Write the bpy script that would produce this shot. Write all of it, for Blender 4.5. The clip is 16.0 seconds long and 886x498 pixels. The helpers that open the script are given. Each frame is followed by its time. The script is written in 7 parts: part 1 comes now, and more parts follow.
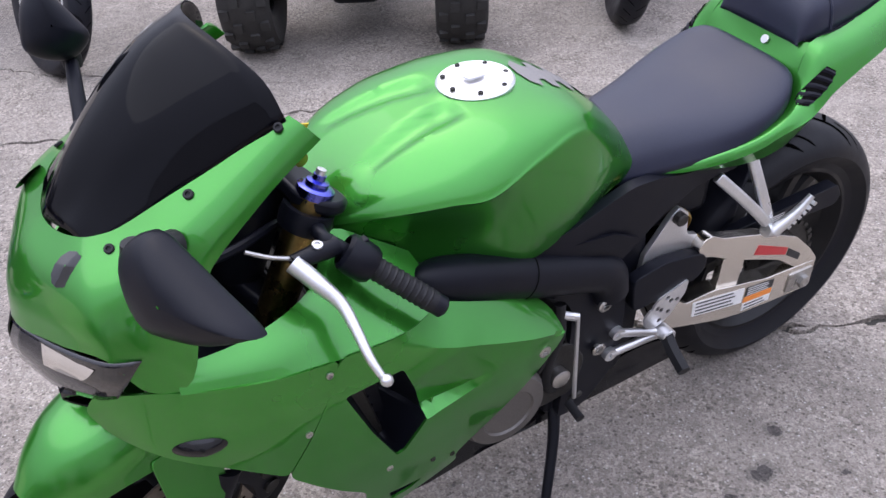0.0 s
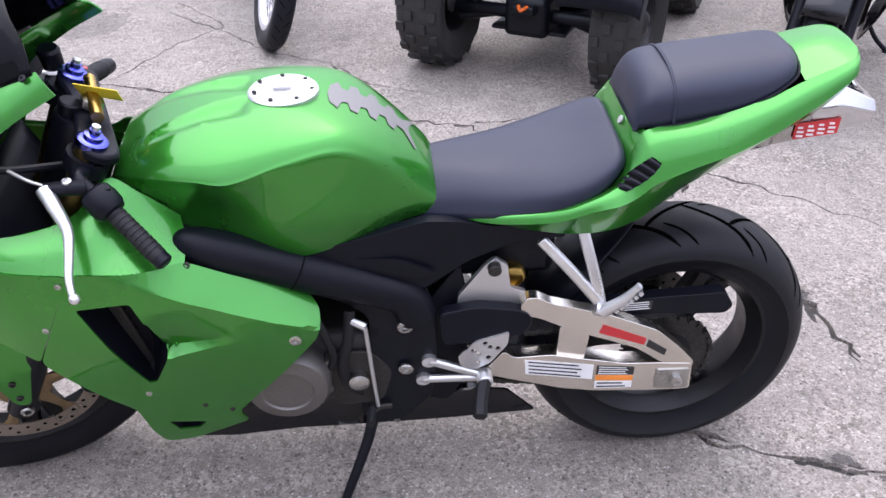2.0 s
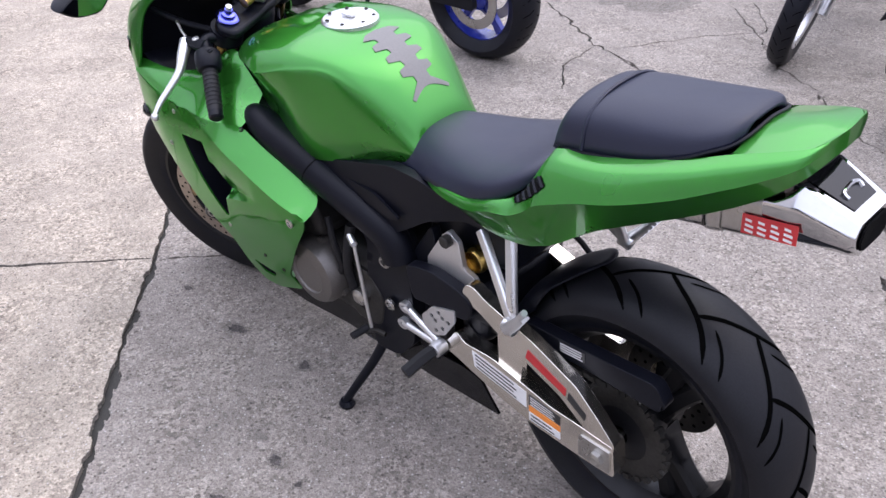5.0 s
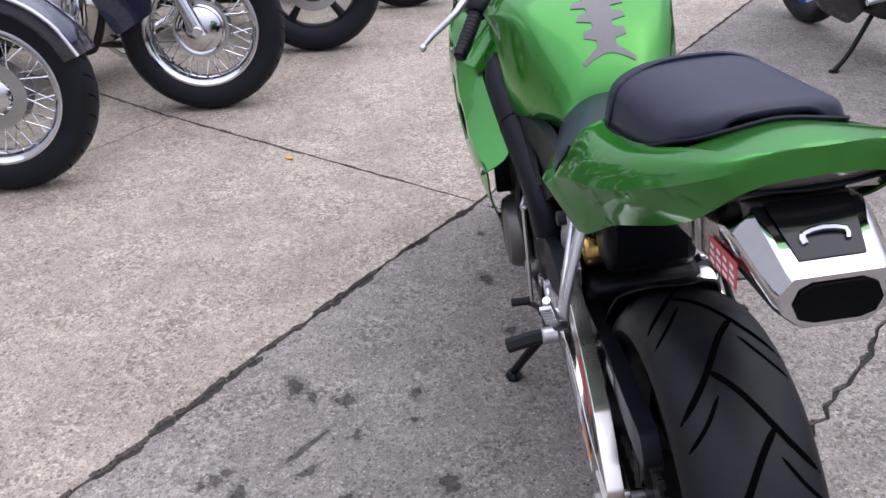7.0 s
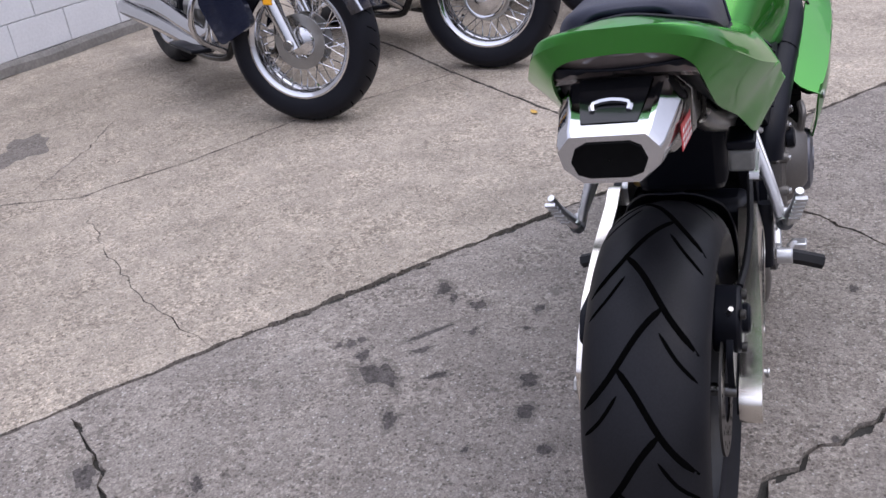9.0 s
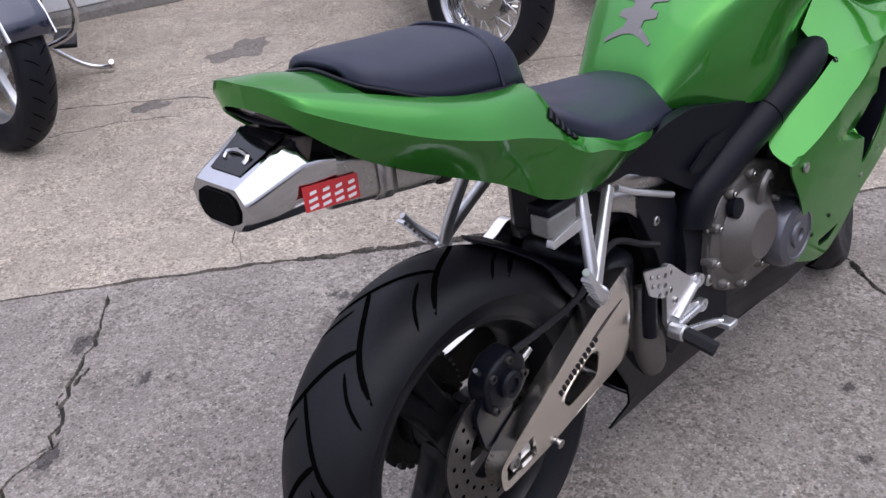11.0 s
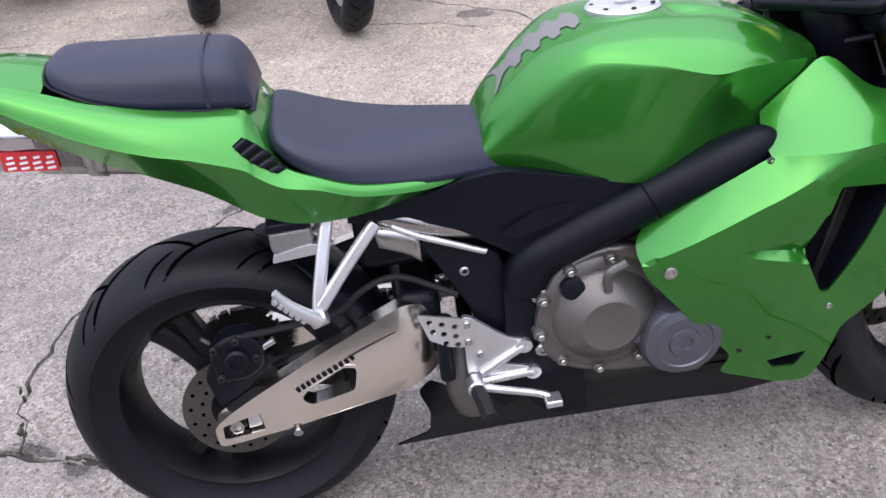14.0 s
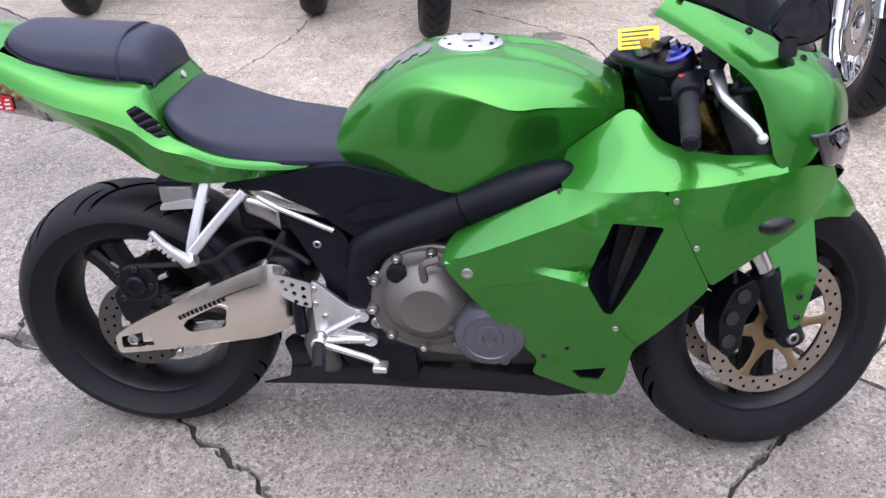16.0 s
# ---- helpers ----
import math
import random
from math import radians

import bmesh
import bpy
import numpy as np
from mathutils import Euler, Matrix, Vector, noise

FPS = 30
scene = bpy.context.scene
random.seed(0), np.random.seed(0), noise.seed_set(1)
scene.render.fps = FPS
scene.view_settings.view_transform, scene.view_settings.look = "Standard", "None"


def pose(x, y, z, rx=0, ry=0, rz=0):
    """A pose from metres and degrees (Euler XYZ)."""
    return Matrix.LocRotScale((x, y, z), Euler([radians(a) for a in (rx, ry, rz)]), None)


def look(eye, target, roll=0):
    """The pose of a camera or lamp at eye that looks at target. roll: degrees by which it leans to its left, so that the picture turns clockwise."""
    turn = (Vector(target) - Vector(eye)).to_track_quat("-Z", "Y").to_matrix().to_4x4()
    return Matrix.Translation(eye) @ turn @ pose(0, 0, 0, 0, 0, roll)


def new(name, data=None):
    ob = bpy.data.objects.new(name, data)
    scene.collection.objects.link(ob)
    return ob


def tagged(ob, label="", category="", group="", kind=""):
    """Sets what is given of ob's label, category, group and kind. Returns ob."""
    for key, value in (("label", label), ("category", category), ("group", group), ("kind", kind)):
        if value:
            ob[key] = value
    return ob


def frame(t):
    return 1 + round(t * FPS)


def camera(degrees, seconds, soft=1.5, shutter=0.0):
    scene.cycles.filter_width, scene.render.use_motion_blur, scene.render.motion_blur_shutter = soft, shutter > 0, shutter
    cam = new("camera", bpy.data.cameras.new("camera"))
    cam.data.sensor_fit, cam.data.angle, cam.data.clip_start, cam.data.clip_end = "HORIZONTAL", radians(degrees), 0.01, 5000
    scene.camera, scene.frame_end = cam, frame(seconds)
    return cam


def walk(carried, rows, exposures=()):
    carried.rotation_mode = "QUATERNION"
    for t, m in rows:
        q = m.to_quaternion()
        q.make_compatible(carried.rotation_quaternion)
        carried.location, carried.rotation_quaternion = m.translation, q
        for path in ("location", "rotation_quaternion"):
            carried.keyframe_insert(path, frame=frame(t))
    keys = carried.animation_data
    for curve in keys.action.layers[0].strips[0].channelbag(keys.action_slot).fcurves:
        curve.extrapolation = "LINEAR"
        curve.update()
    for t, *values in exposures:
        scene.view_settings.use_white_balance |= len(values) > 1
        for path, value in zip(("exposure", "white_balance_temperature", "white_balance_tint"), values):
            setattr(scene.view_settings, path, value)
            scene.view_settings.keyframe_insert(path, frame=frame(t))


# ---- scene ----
cam = camera(52.2, 16.0)
PATH = [
    (0, (1.44, 1.158, 1.491), (0.644, -0.273, 0.343), -2.4),
    (0.5, (1.278, 1.31, 1.495), (0.669, -0.229, 0.372), -2.4),
    (1, (1.119, 1.408, 1.514), (0.686, -0.199, 0.404), -1.7),
    (1.5, (0.885, 1.437, 1.561), (0.575, -0.178, 0.423), 0.6),
    (2, (0.608, 1.579, 1.528), (0.471, -0.101, 0.451), 0.0),
    (2.5, (0.335, 1.615, 1.513), (0.424, -0.044, 0.399), 0.2),
    (3, (0.108, 1.597, 1.501), (0.385, -0.04, 0.386), -1.6),
    (3.5, (-0.157, 1.568, 1.501), (0.416, -0.043, 0.464), -3.8),
    (4, (-0.397, 1.498, 1.512), (0.493, 0.015, 0.508), -4.2),
    (4.2, (-0.455, 1.465, 1.51), (0.518, 0.03, 0.513), -3.3),
    (6.3, (-0.951, 0.685, 1.356), (0.663, 0.117, 0.32), 0.1),
    (6.5, (-0.979, 0.634, 1.341), (0.698, 0.19, 0.346), 1.0),
    (7, (-1.004, 0.453, 1.301), (0.747, 0.366, 0.338), -2.7),
    (7.5, (-1.021, 0.301, 1.295), (0.69, 0.488, 0.276), -6.2),
    (8, (-1.132, 0.169, 1.22), (0.51, 0.566, 0.149), -9.4),
    (8.5, (-1.232, 0.008, 1.214), (0.373, 0.581, 0.167), -10.7),
    (9, (-1.241, -0.138, 1.228), (0.392, 0.57, 0.317), -7.4),
    (9.2, (-1.192, -0.239, 1.288), (0.424, 0.552, 0.414), -7.7),
    (11.3, (-0.705, -0.894, 1.312), (0.403, 0.429, 0.3), -4.4),
    (11.5, (-0.639, -0.938, 1.317), (0.411, 0.419, 0.288), -4.4),
    (12, (-0.443, -1.054, 1.316), (0.434, 0.386, 0.24), -4.0),
    (12.5, (-0.246, -1.085, 1.318), (0.467, 0.387, 0.166), -3.5),
    (13, (-0.033, -1.178, 1.365), (0.47, 0.374, 0.209), -4.7),
    (13.5, (0.14, -1.302, 1.378), (0.46, 0.345, 0.29), -5.5),
    (14, (0.325, -1.339, 1.426), (0.443, 0.324, 0.321), -6.9),
    (14.5, (0.461, -1.395, 1.425), (0.448, 0.293, 0.352), -6.9),
    (15, (0.575, -1.472, 1.446), (0.505, 0.218, 0.379), -5.2),
    (15.5, (0.783, -1.54, 1.483), (0.594, 0.135, 0.406), -5.0),
    (16, (0.934, -1.613, 1.502), (0.688, 0.063, 0.439), -3.7),
]
EXPOSURES = [(0.0, 0.78), (1.0, 0.92), (2.5, 1.12), (3.0, 1.12), (4.0, 0.96), (6.5, 0.52), (7.5, 0.32), (9.0, 0.2), (11.5, 0.3), (12.2, 0.46), (13.5, 0.68), (16.0, 0.86)]
walk(cam, [(t, look(eye, target, roll)) for t, eye, target, roll in PATH], EXPOSURES)

# ---- world, sun, exposure ----
world = bpy.data.worlds.new("overcast_sky")
scene.world = world
world.use_nodes = True
wn = world.node_tree.nodes
sky = wn.new("ShaderNodeTexSky")
sky.sky_type, sky.sun_disc = "NISHITA", False
sky.sun_elevation, sky.sun_rotation = radians(58), radians(200)
sky.air_density, sky.dust_density, sky.ozone_density = 1.6, 4.0, 1.0
soften = wn.new("ShaderNodeMixRGB")
soften.inputs[0].default_value = 0.8
soften.inputs[2].default_value = (7.8, 8.0, 10.4, 1)
world.node_tree.links.new(sky.outputs[0], soften.inputs[1])
# an overcast sky: brightest overhead, dimmer towards the horizon
place = wn.new("ShaderNodeTexCoord")
height = wn.new("ShaderNodeSeparateXYZ")
veil = wn.new("ShaderNodeMapRange")
veil.inputs["To Min"].default_value, veil.inputs["To Max"].default_value = 0.3, 1.62
cloud = wn.new("ShaderNodeMixRGB")
cloud.blend_type = "MULTIPLY"
cloud.inputs[0].default_value = 1.0
world.node_tree.links.new(place.outputs["Generated"], height.inputs[0])
world.node_tree.links.new(height.outputs["Z"], veil.inputs["Value"])
world.node_tree.links.new(soften.outputs[0], cloud.inputs[1])
world.node_tree.links.new(veil.outputs[0], cloud.inputs[2])
world.node_tree.links.new(cloud.outputs[0], wn["Background"].inputs[0])
wn["Background"].inputs[1].default_value = 0.145
sun_data = bpy.data.lights.new("sun", "SUN")
sun_data.energy, sun_data.angle, sun_data.color = 0.8, radians(80), (1, 0.98, 0.98)
sun = new("sun", sun_data)
sun.matrix_world = look((2, -1.2, 6), (0.3, 0, 0))

# ---- materials ----


def material(name, base, rough=0.5, metal=0.0, coat=0.0, var=0.12, scale=8.0, fine=120.0, bump=0.05, dist=0.002, spec=0.5, rough_var=0.1, tint=None):
    """A principled surface with colour and roughness varied at two scales, and fine relief."""
    m = bpy.data.materials.new(name)
    m.use_nodes = True
    nt = m.node_tree
    b = nt.nodes["Principled BSDF"]
    co = nt.nodes.new("ShaderNodeTexCoord")
    n1, n2 = nt.nodes.new("ShaderNodeTexNoise"), nt.nodes.new("ShaderNodeTexNoise")
    n1.inputs["Scale"].default_value, n1.inputs["Detail"].default_value = scale, 5
    n2.inputs["Scale"].default_value, n2.inputs["Detail"].default_value = fine, 3
    for n in (n1, n2):
        nt.links.new(co.outputs["Object"], n.inputs["Vector"])
    add = nt.nodes.new("ShaderNodeMath")
    add.operation = "MULTIPLY_ADD"
    add.inputs[1].default_value = 0.5
    nt.links.new(n2.outputs["Fac"], add.inputs[0])
    half = nt.nodes.new("ShaderNodeMath")
    half.operation = "MULTIPLY"
    half.inputs[1].default_value = 0.5
    nt.links.new(n1.outputs["Fac"], half.inputs[0])
    nt.links.new(half.outputs[0], add.inputs[2])
    ramp = nt.nodes.new("ShaderNodeValToRGB")
    lo = [c * (1 - var) for c in base]
    hi = [min(1, c * (1 + var)) for c in (tint or base)]
    ramp.color_ramp.elements[0].position, ramp.color_ramp.elements[1].position = 0.3, 0.7
    ramp.color_ramp.elements[0].color, ramp.color_ramp.elements[1].color = (*lo, 1), (*hi, 1)
    nt.links.new(add.outputs[0], ramp.inputs[0])
    nt.links.new(ramp.outputs[0], b.inputs["Base Color"])
    rr = nt.nodes.new("ShaderNodeMapRange")
    rr.inputs["From Min"].default_value, rr.inputs["From Max"].default_value = 0.3, 0.7
    rr.inputs["To Min"].default_value, rr.inputs["To Max"].default_value = max(0.02, rough - rough_var), min(1, rough + rough_var)
    nt.links.new(n1.outputs["Fac"], rr.inputs["Value"])
    nt.links.new(rr.outputs[0], b.inputs["Roughness"])
    b.inputs["Metallic"].default_value = metal
    b.inputs["Coat Weight"].default_value = coat
    b.inputs["Coat Roughness"].default_value = 0.035
    b.inputs["Specular IOR Level"].default_value = spec
    if bump:
        bp = nt.nodes.new("ShaderNodeBump")
        bp.inputs["Strength"].default_value, bp.inputs["Distance"].default_value = bump, dist
        nt.links.new(n2.outputs["Fac"], bp.inputs["Height"])
        nt.links.new(bp.outputs[0], b.inputs["Normal"])
    return m


def concrete(name, base, dark, stone):
    """Weathered concrete: blotches, exposed aggregate, pits and a sandy grain."""
    m = bpy.data.materials.new(name)
    m.use_nodes = True
    nt = m.node_tree
    b = nt.nodes["Principled BSDF"]
    co = nt.nodes.new("ShaderNodeTexCoord")

    def tex(kind, scale, detail=4, rough=0.6):
        n = nt.nodes.new(kind)
        n.inputs["Scale"].default_value = scale
        if kind == "ShaderNodeTexNoise":
            n.inputs["Detail"].default_value, n.inputs["Roughness"].default_value = detail, rough
        nt.links.new(co.outputs["Object"], n.inputs["Vector"])
        return n

    def ramp(src, p0, c0, p1, c1):
        r = nt.nodes.new("ShaderNodeValToRGB")
        r.color_ramp.elements[0].position, r.color_ramp.elements[1].position = p0, p1
        r.color_ramp.elements[0].color, r.color_ramp.elements[1].color = (*c0, 1), (*c1, 1)
        nt.links.new(src, r.inputs[0])
        return r.outputs[0]

    def mix(fac, a, c, mode="MIX"):
        x = nt.nodes.new("ShaderNodeMixRGB")
        x.blend_type = mode
        if isinstance(fac, float):
            x.inputs[0].default_value = fac
        else:
            nt.links.new(fac, x.inputs[0])
        nt.links.new(a, x.inputs[1])
        if isinstance(c, tuple):
            x.inputs[2].default_value = (*c, 1)
        else:
            nt.links.new(c, x.inputs[2])
        return x.outputs[0]

    big = tex("ShaderNodeTexNoise", 1.1, 6)
    mid = tex("ShaderNodeTexNoise", 14, 6, 0.7)
    grain = tex("ShaderNodeTexNoise", 210, 3, 0.7)
    speck = tex("ShaderNodeTexVoronoi", 230)
    peb = tex("ShaderNodeTexVoronoi", 95)
    pit = tex("ShaderNodeTexVoronoi", 33)
    col = ramp(big.outputs["Fac"], 0.3, dark, 0.7, base)
    col = mix(0.42, col, ramp(mid.outputs["Fac"], 0.3, (0.55, 0.54, 0.54), 0.72, (1.25, 1.24, 1.22)), "MULTIPLY")
    col = mix(0.6, col, ramp(grain.outputs["Fac"], 0.3, (0.6, 0.6, 0.6), 0.72, (1.3, 1.3, 1.3)), "MULTIPLY")
    sand = nt.nodes.new("ShaderNodeSeparateColor")
    nt.links.new(speck.outputs["Color"], sand.inputs[0])
    col = mix(0.42, col, ramp(sand.outputs[0], 0.0, (0.5, 0.49, 0.48), 1.0, (1.5, 1.49, 1.48)), "MULTIPLY")
    gravel = nt.nodes.new("ShaderNodeSeparateColor")
    nt.links.new(tex("ShaderNodeTexVoronoi", 105).outputs["Color"], gravel.inputs[0])
    patch = ramp(tex("ShaderNodeTexNoise", 5, 5, 0.65).outputs["Fac"], 0.42, (0.25, 0.25, 0.25), 0.62, (1, 1, 1))
    col = mix(patch, col, mix(1.0, col, ramp(gravel.outputs[1], 0.0, (0.58, 0.57, 0.56), 1.0, (1.42, 1.41, 1.39)), "MULTIPLY"))
    col = mix(0.8, col, ramp(tex("ShaderNodeTexNoise", 3.2, 7, 0.7).outputs["Fac"], 0.32, (0.74, 0.735, 0.73), 0.68, (1.16, 1.16, 1.15)), "MULTIPLY")
    pebble = ramp(peb.outputs["Distance"], 0.12, (1, 1, 1), 0.3, (0, 0, 0))
    sel = ramp(peb.outputs["Color"], 0.55, (0, 0, 0), 0.8, (1, 1, 1))
    col = mix(mix(1.0, pebble, sel, "MULTIPLY"), col, stone)
    for scale, near, shade in ((62, 0.16, (0.5, 0.49, 0.48)), (78, 0.15, (1.42, 1.41, 1.4)), (120, 0.2, (0.62, 0.61, 0.6))):
        fleck = tex("ShaderNodeTexVoronoi", scale)
        one = nt.nodes.new("ShaderNodeSeparateColor")
        nt.links.new(fleck.outputs["Color"], one.inputs[0])
        spot = mix(1.0, ramp(fleck.outputs["Distance"], near, (1, 1, 1), near + 0.12, (0, 0, 0)), ramp(one.outputs[2], 0.5, (0, 0, 0), 0.62, (1, 1, 1)), "MULTIPLY")
        col = mix(spot, col, mix(1.0, col, shade, "MULTIPLY"))
    hole = mix(1.0, ramp(pit.outputs["Distance"], 0.06, (1, 1, 1), 0.2, (0, 0, 0)), ramp(pit.outputs["Color"], 0.5, (0, 0, 0), 0.6, (1, 1, 1)), "MULTIPLY")
    col = mix(hole, col, tuple(c * 0.45 for c in dark))
    nt.links.new(col, b.inputs["Base Color"])
    b.inputs["Roughness"].default_value = 0.88
    b.inputs["Specular IOR Level"].default_value = 0.3
    h = mix(hole, grain.outputs["Fac"], (0.0, 0.0, 0.0))
    bp = nt.nodes.new("ShaderNodeBump")
    bp.inputs["Strength"].default_value, bp.inputs["Distance"].default_value = 1.0, 0.006
    nt.links.new(h, bp.inputs["Height"])
    nt.links.new(bp.outputs[0], b.inputs["Normal"])
    return m


GREEN = material("green_metallic_paint", (0.031, 0.192, 0.022), 0.29, 0.7, 0.75, 0.08, 2.5, 1400, 0.05, 0.0003, tint=(0.037, 0.212, 0.026), rough_var=0.03)
GREEN.node_tree.nodes["Principled BSDF"].inputs["Specular Tint"].default_value = (0.4, 1.0, 0.3, 1)
GREEN.node_tree.nodes["Principled BSDF"].inputs["Coat IOR"].default_value = 1.5
CARRIER = material("bronze_disc_carrier", (0.25, 0.18, 0.1), 0.4, 0.8, 0, 0.2, 12, 200, 0.05)
VINYL = material("black_seat_vinyl", (0.014, 0.016, 0.031), 0.42, 0, 0, 0.2, 6, 420, 0.25, 0.0006, rough_var=0.07, spec=0.34)
PLASTIC = material("black_textured_plastic", (0.0045, 0.005, 0.0085), 0.42, 0, 0, 0.25, 9, 500, 0.2, 0.0005, rough_var=0.08, spec=0.16)
GLOSS_BLACK = material("gloss_black_plastic", (0.005, 0.005, 0.006), 0.12, 0, 0.15, 0.2, 8, 200, 0.0, spec=0.3)
FRAME_BLACK = material("black_painted_aluminium", (0.005, 0.0056, 0.009), 0.38, 0, 0, 0.2, 7, 300, 0.12, 0.0005, spec=0.18)
RUBBER = material("tyre_rubber", (0.005, 0.0056, 0.0095), 0.48, 0, 0, 0.3, 10, 260, 0.25, 0.0008, rough_var=0.12, spec=0.24)
# near-black without sheen: the shade inside tread grooves and drill holes, as colour
RECESS_SHADE = material("groove_and_hole_shade", (0.002, 0.002, 0.002), 0.95, 0, 0, 0.2, spec=0.0)
GRIP = material("rubber_grip", (0.008, 0.008, 0.0095), 0.6, 0, 0, 0.2, 20, 300, 0.3, 0.001, spec=0.3)
RIM = material("black_wheel_paint", (0.005, 0.005, 0.006), 0.42, 0, 0.05, 0.4, 12, 150, 0.08, 0.0006, rough_var=0.14, spec=0.25)
ALU = material("champagne_aluminium", (0.8, 0.755, 0.68), 0.25, 1.0, 0, 0.04, 4, 900, 0.015, 0.0002, rough_var=0.07)
SILVER = material("cast_aluminium", (0.66, 0.66, 0.66), 0.36, 0.9, 0, 0.1, 9, 300, 0.1, 0.0005)
ENGINE = material("bronze_grey_engine_paint", (0.13, 0.121, 0.111), 0.42, 0.6, 0, 0.15, 9, 260, 0.1, 0.0006)
GREY_COVER = material("blue_grey_cover_paint", (0.11, 0.112, 0.13), 0.33, 0.6, 0, 0.12, 9, 200, 0.06)
CHROME = material("polished_steel", (0.6, 0.6, 0.61), 0.1, 1, 0, 0.04, 6, 60, 0.0, rough_var=0.04)
STEEL = material("brushed_steel", (0.45, 0.44, 0.42), 0.3, 1, 0, 0.15, 10, 200, 0.05)
DARK_METAL = material("oily_dark_metal", (0.035, 0.033, 0.03), 0.5, 0.6, 0, 0.5, 18, 160, 0.25, 0.001)
BRONZE = material("dark_gold_anodised_metal", (0.2, 0.14, 0.05), 0.3, 1, 0, 0.3, 30, 150, 0.05)
GOLD = material("gold_anodised_metal", (0.5, 0.34, 0.1), 0.3, 1, 0, 0.1, 10, 100, 0.02)
BLUE_ANOD = material("blue_anodised_metal", (0.12, 0.13, 0.5), 0.25, 1, 0, 0.1)
TINT = material("dark_tinted_screen", (0.002, 0.002, 0.003), 0.05, 0, 0, 0.1, 3, 60, 0.0, rough_var=0.03, spec=0.1)
WORN = material("worn_tyre_crown", (0.0075, 0.0077, 0.0098), 0.52, 0, 0, 0.35, 14, 300, 0.2, 0.0006, rough_var=0.1, spec=0.22)
CRACK = material("crack_dirt", (0.035, 0.033, 0.028), 0.95, 0, 0, 0.4, 30, 200, 0.5, 0.003)
PAD_GREY = material("grey_rubber_sticker", (0.15, 0.143, 0.135), 0.55, 0, 0, 0.15, 20, 300, 0.1)
SMOKE = material("smoked_lens", (0.012, 0.011, 0.011), 0.1, 0, 0.3, 0.3, 5, 40, 0.0, rough_var=0.03)
# mirror glass with a dark reflection painted into its base colour
DARK_MIRROR = material("mirror_glass_dark_reflection", (0.07, 0.075, 0.095), 0.04, 1, 0, 0.05, 5, 40, 0.0, rough_var=0.02)
MIRROR = material("mirror_glass", (0.85, 0.86, 0.87), 0.02, 1, 0, 0.02, 5, 40, 0.0, rough_var=0.01)
ENGINE_DARK = material("dark_engine_casting", (0.022, 0.021, 0.02), 0.55, 0.3, 0, 0.4, 12, 160, 0.2, 0.001)
PAPER = material("white_label", (0.75, 0.75, 0.74), 0.45, 0, 0, 0.06, 20, 200, 0.0)
INK = material("black_print", (0.02, 0.02, 0.02), 0.5, 0, 0, 0.2, 20, 200, 0.0)
ORANGE = material("orange_print", (0.8, 0.25, 0.04), 0.45, 0, 0, 0.08, 20, 200, 0.0)
RED = material("red_sticker", (0.5, 0.025, 0.03), 0.4, 0, 0.2, 0.12, 20, 200, 0.0)
YELLOW = material("yellow_tag_paper", (0.8, 0.6, 0.05), 0.6, 0, 0, 0.08, 20, 200, 0.05)
DISC_STEEL = material("worn_disc_steel", (0.1, 0.094, 0.088), 0.42, 0.8, 0, 0.25, 12, 200, 0.05)
DISC_BRONZE = material("heat_browned_disc", (0.34, 0.29, 0.24), 0.36, 0.85, 0, 0.2, 12, 200, 0.05)
FLUID = material("translucent_bottle", (0.16, 0.16, 0.15), 0.35, 0, 0, 0.2, 12, 100, 0.0)
HEAD_LENS = material("headlight_lens", (0.012, 0.012, 0.014), 0.06, 0, 0.4, 0.3, 20, 60, 0.0, rough_var=0.03)
# near-black for the louvre backing, the beam seam and the sooty outlet
MATTE_BLACK = material("matte_black", (0.004, 0.004, 0.004), 0.95, 0, 0, 0.3, 12, 100, 0.1, spec=0.05)
TAIL_LENS = material("smoked_brown_lens", (0.15, 0.125, 0.115), 0.12, 0, 0.8, 0.15, 6, 60, 0.0, rough_var=0.03)
CON_DARK = concrete("exposed_aggregate_concrete", (0.345, 0.31, 0.276), (0.25, 0.225, 0.2), (0.52, 0.49, 0.46))
CON_LIGHT = concrete("pale_worn_concrete", (0.485, 0.425, 0.352), (0.39, 0.34, 0.279), (0.54, 0.5, 0.46))
STAIN = concrete("oil_stained_concrete", (0.12, 0.108, 0.1), (0.075, 0.068, 0.065), (0.16, 0.15, 0.14))

# ---- building helpers ----
LEAN = 4.5
STEER_ANGLE = 21.0
AXIS = Vector((-0.4067, 0, 0.9135))
HEAD = Vector((1.485, 0, 0))
# the fork's rake: its top stands further forward than its foot
RAKE = Matrix(((1, 0, 0.064, -0.031), (0, 1, 0, 0), (0, 0, 1, 0), (0, 0, 0, 1)))
TURN = Matrix.Translation(HEAD) @ Matrix.Rotation(radians(STEER_ANGLE), 4, AXIS) @ Matrix.Translation(-HEAD)
STEER = RAKE @ TURN
FORM = None


def root(name, m, label, category, group=""):
    e = new(name)
    e.empty_display_size = 0.1
    e.matrix_world = m
    return tagged(e, label, category, group)


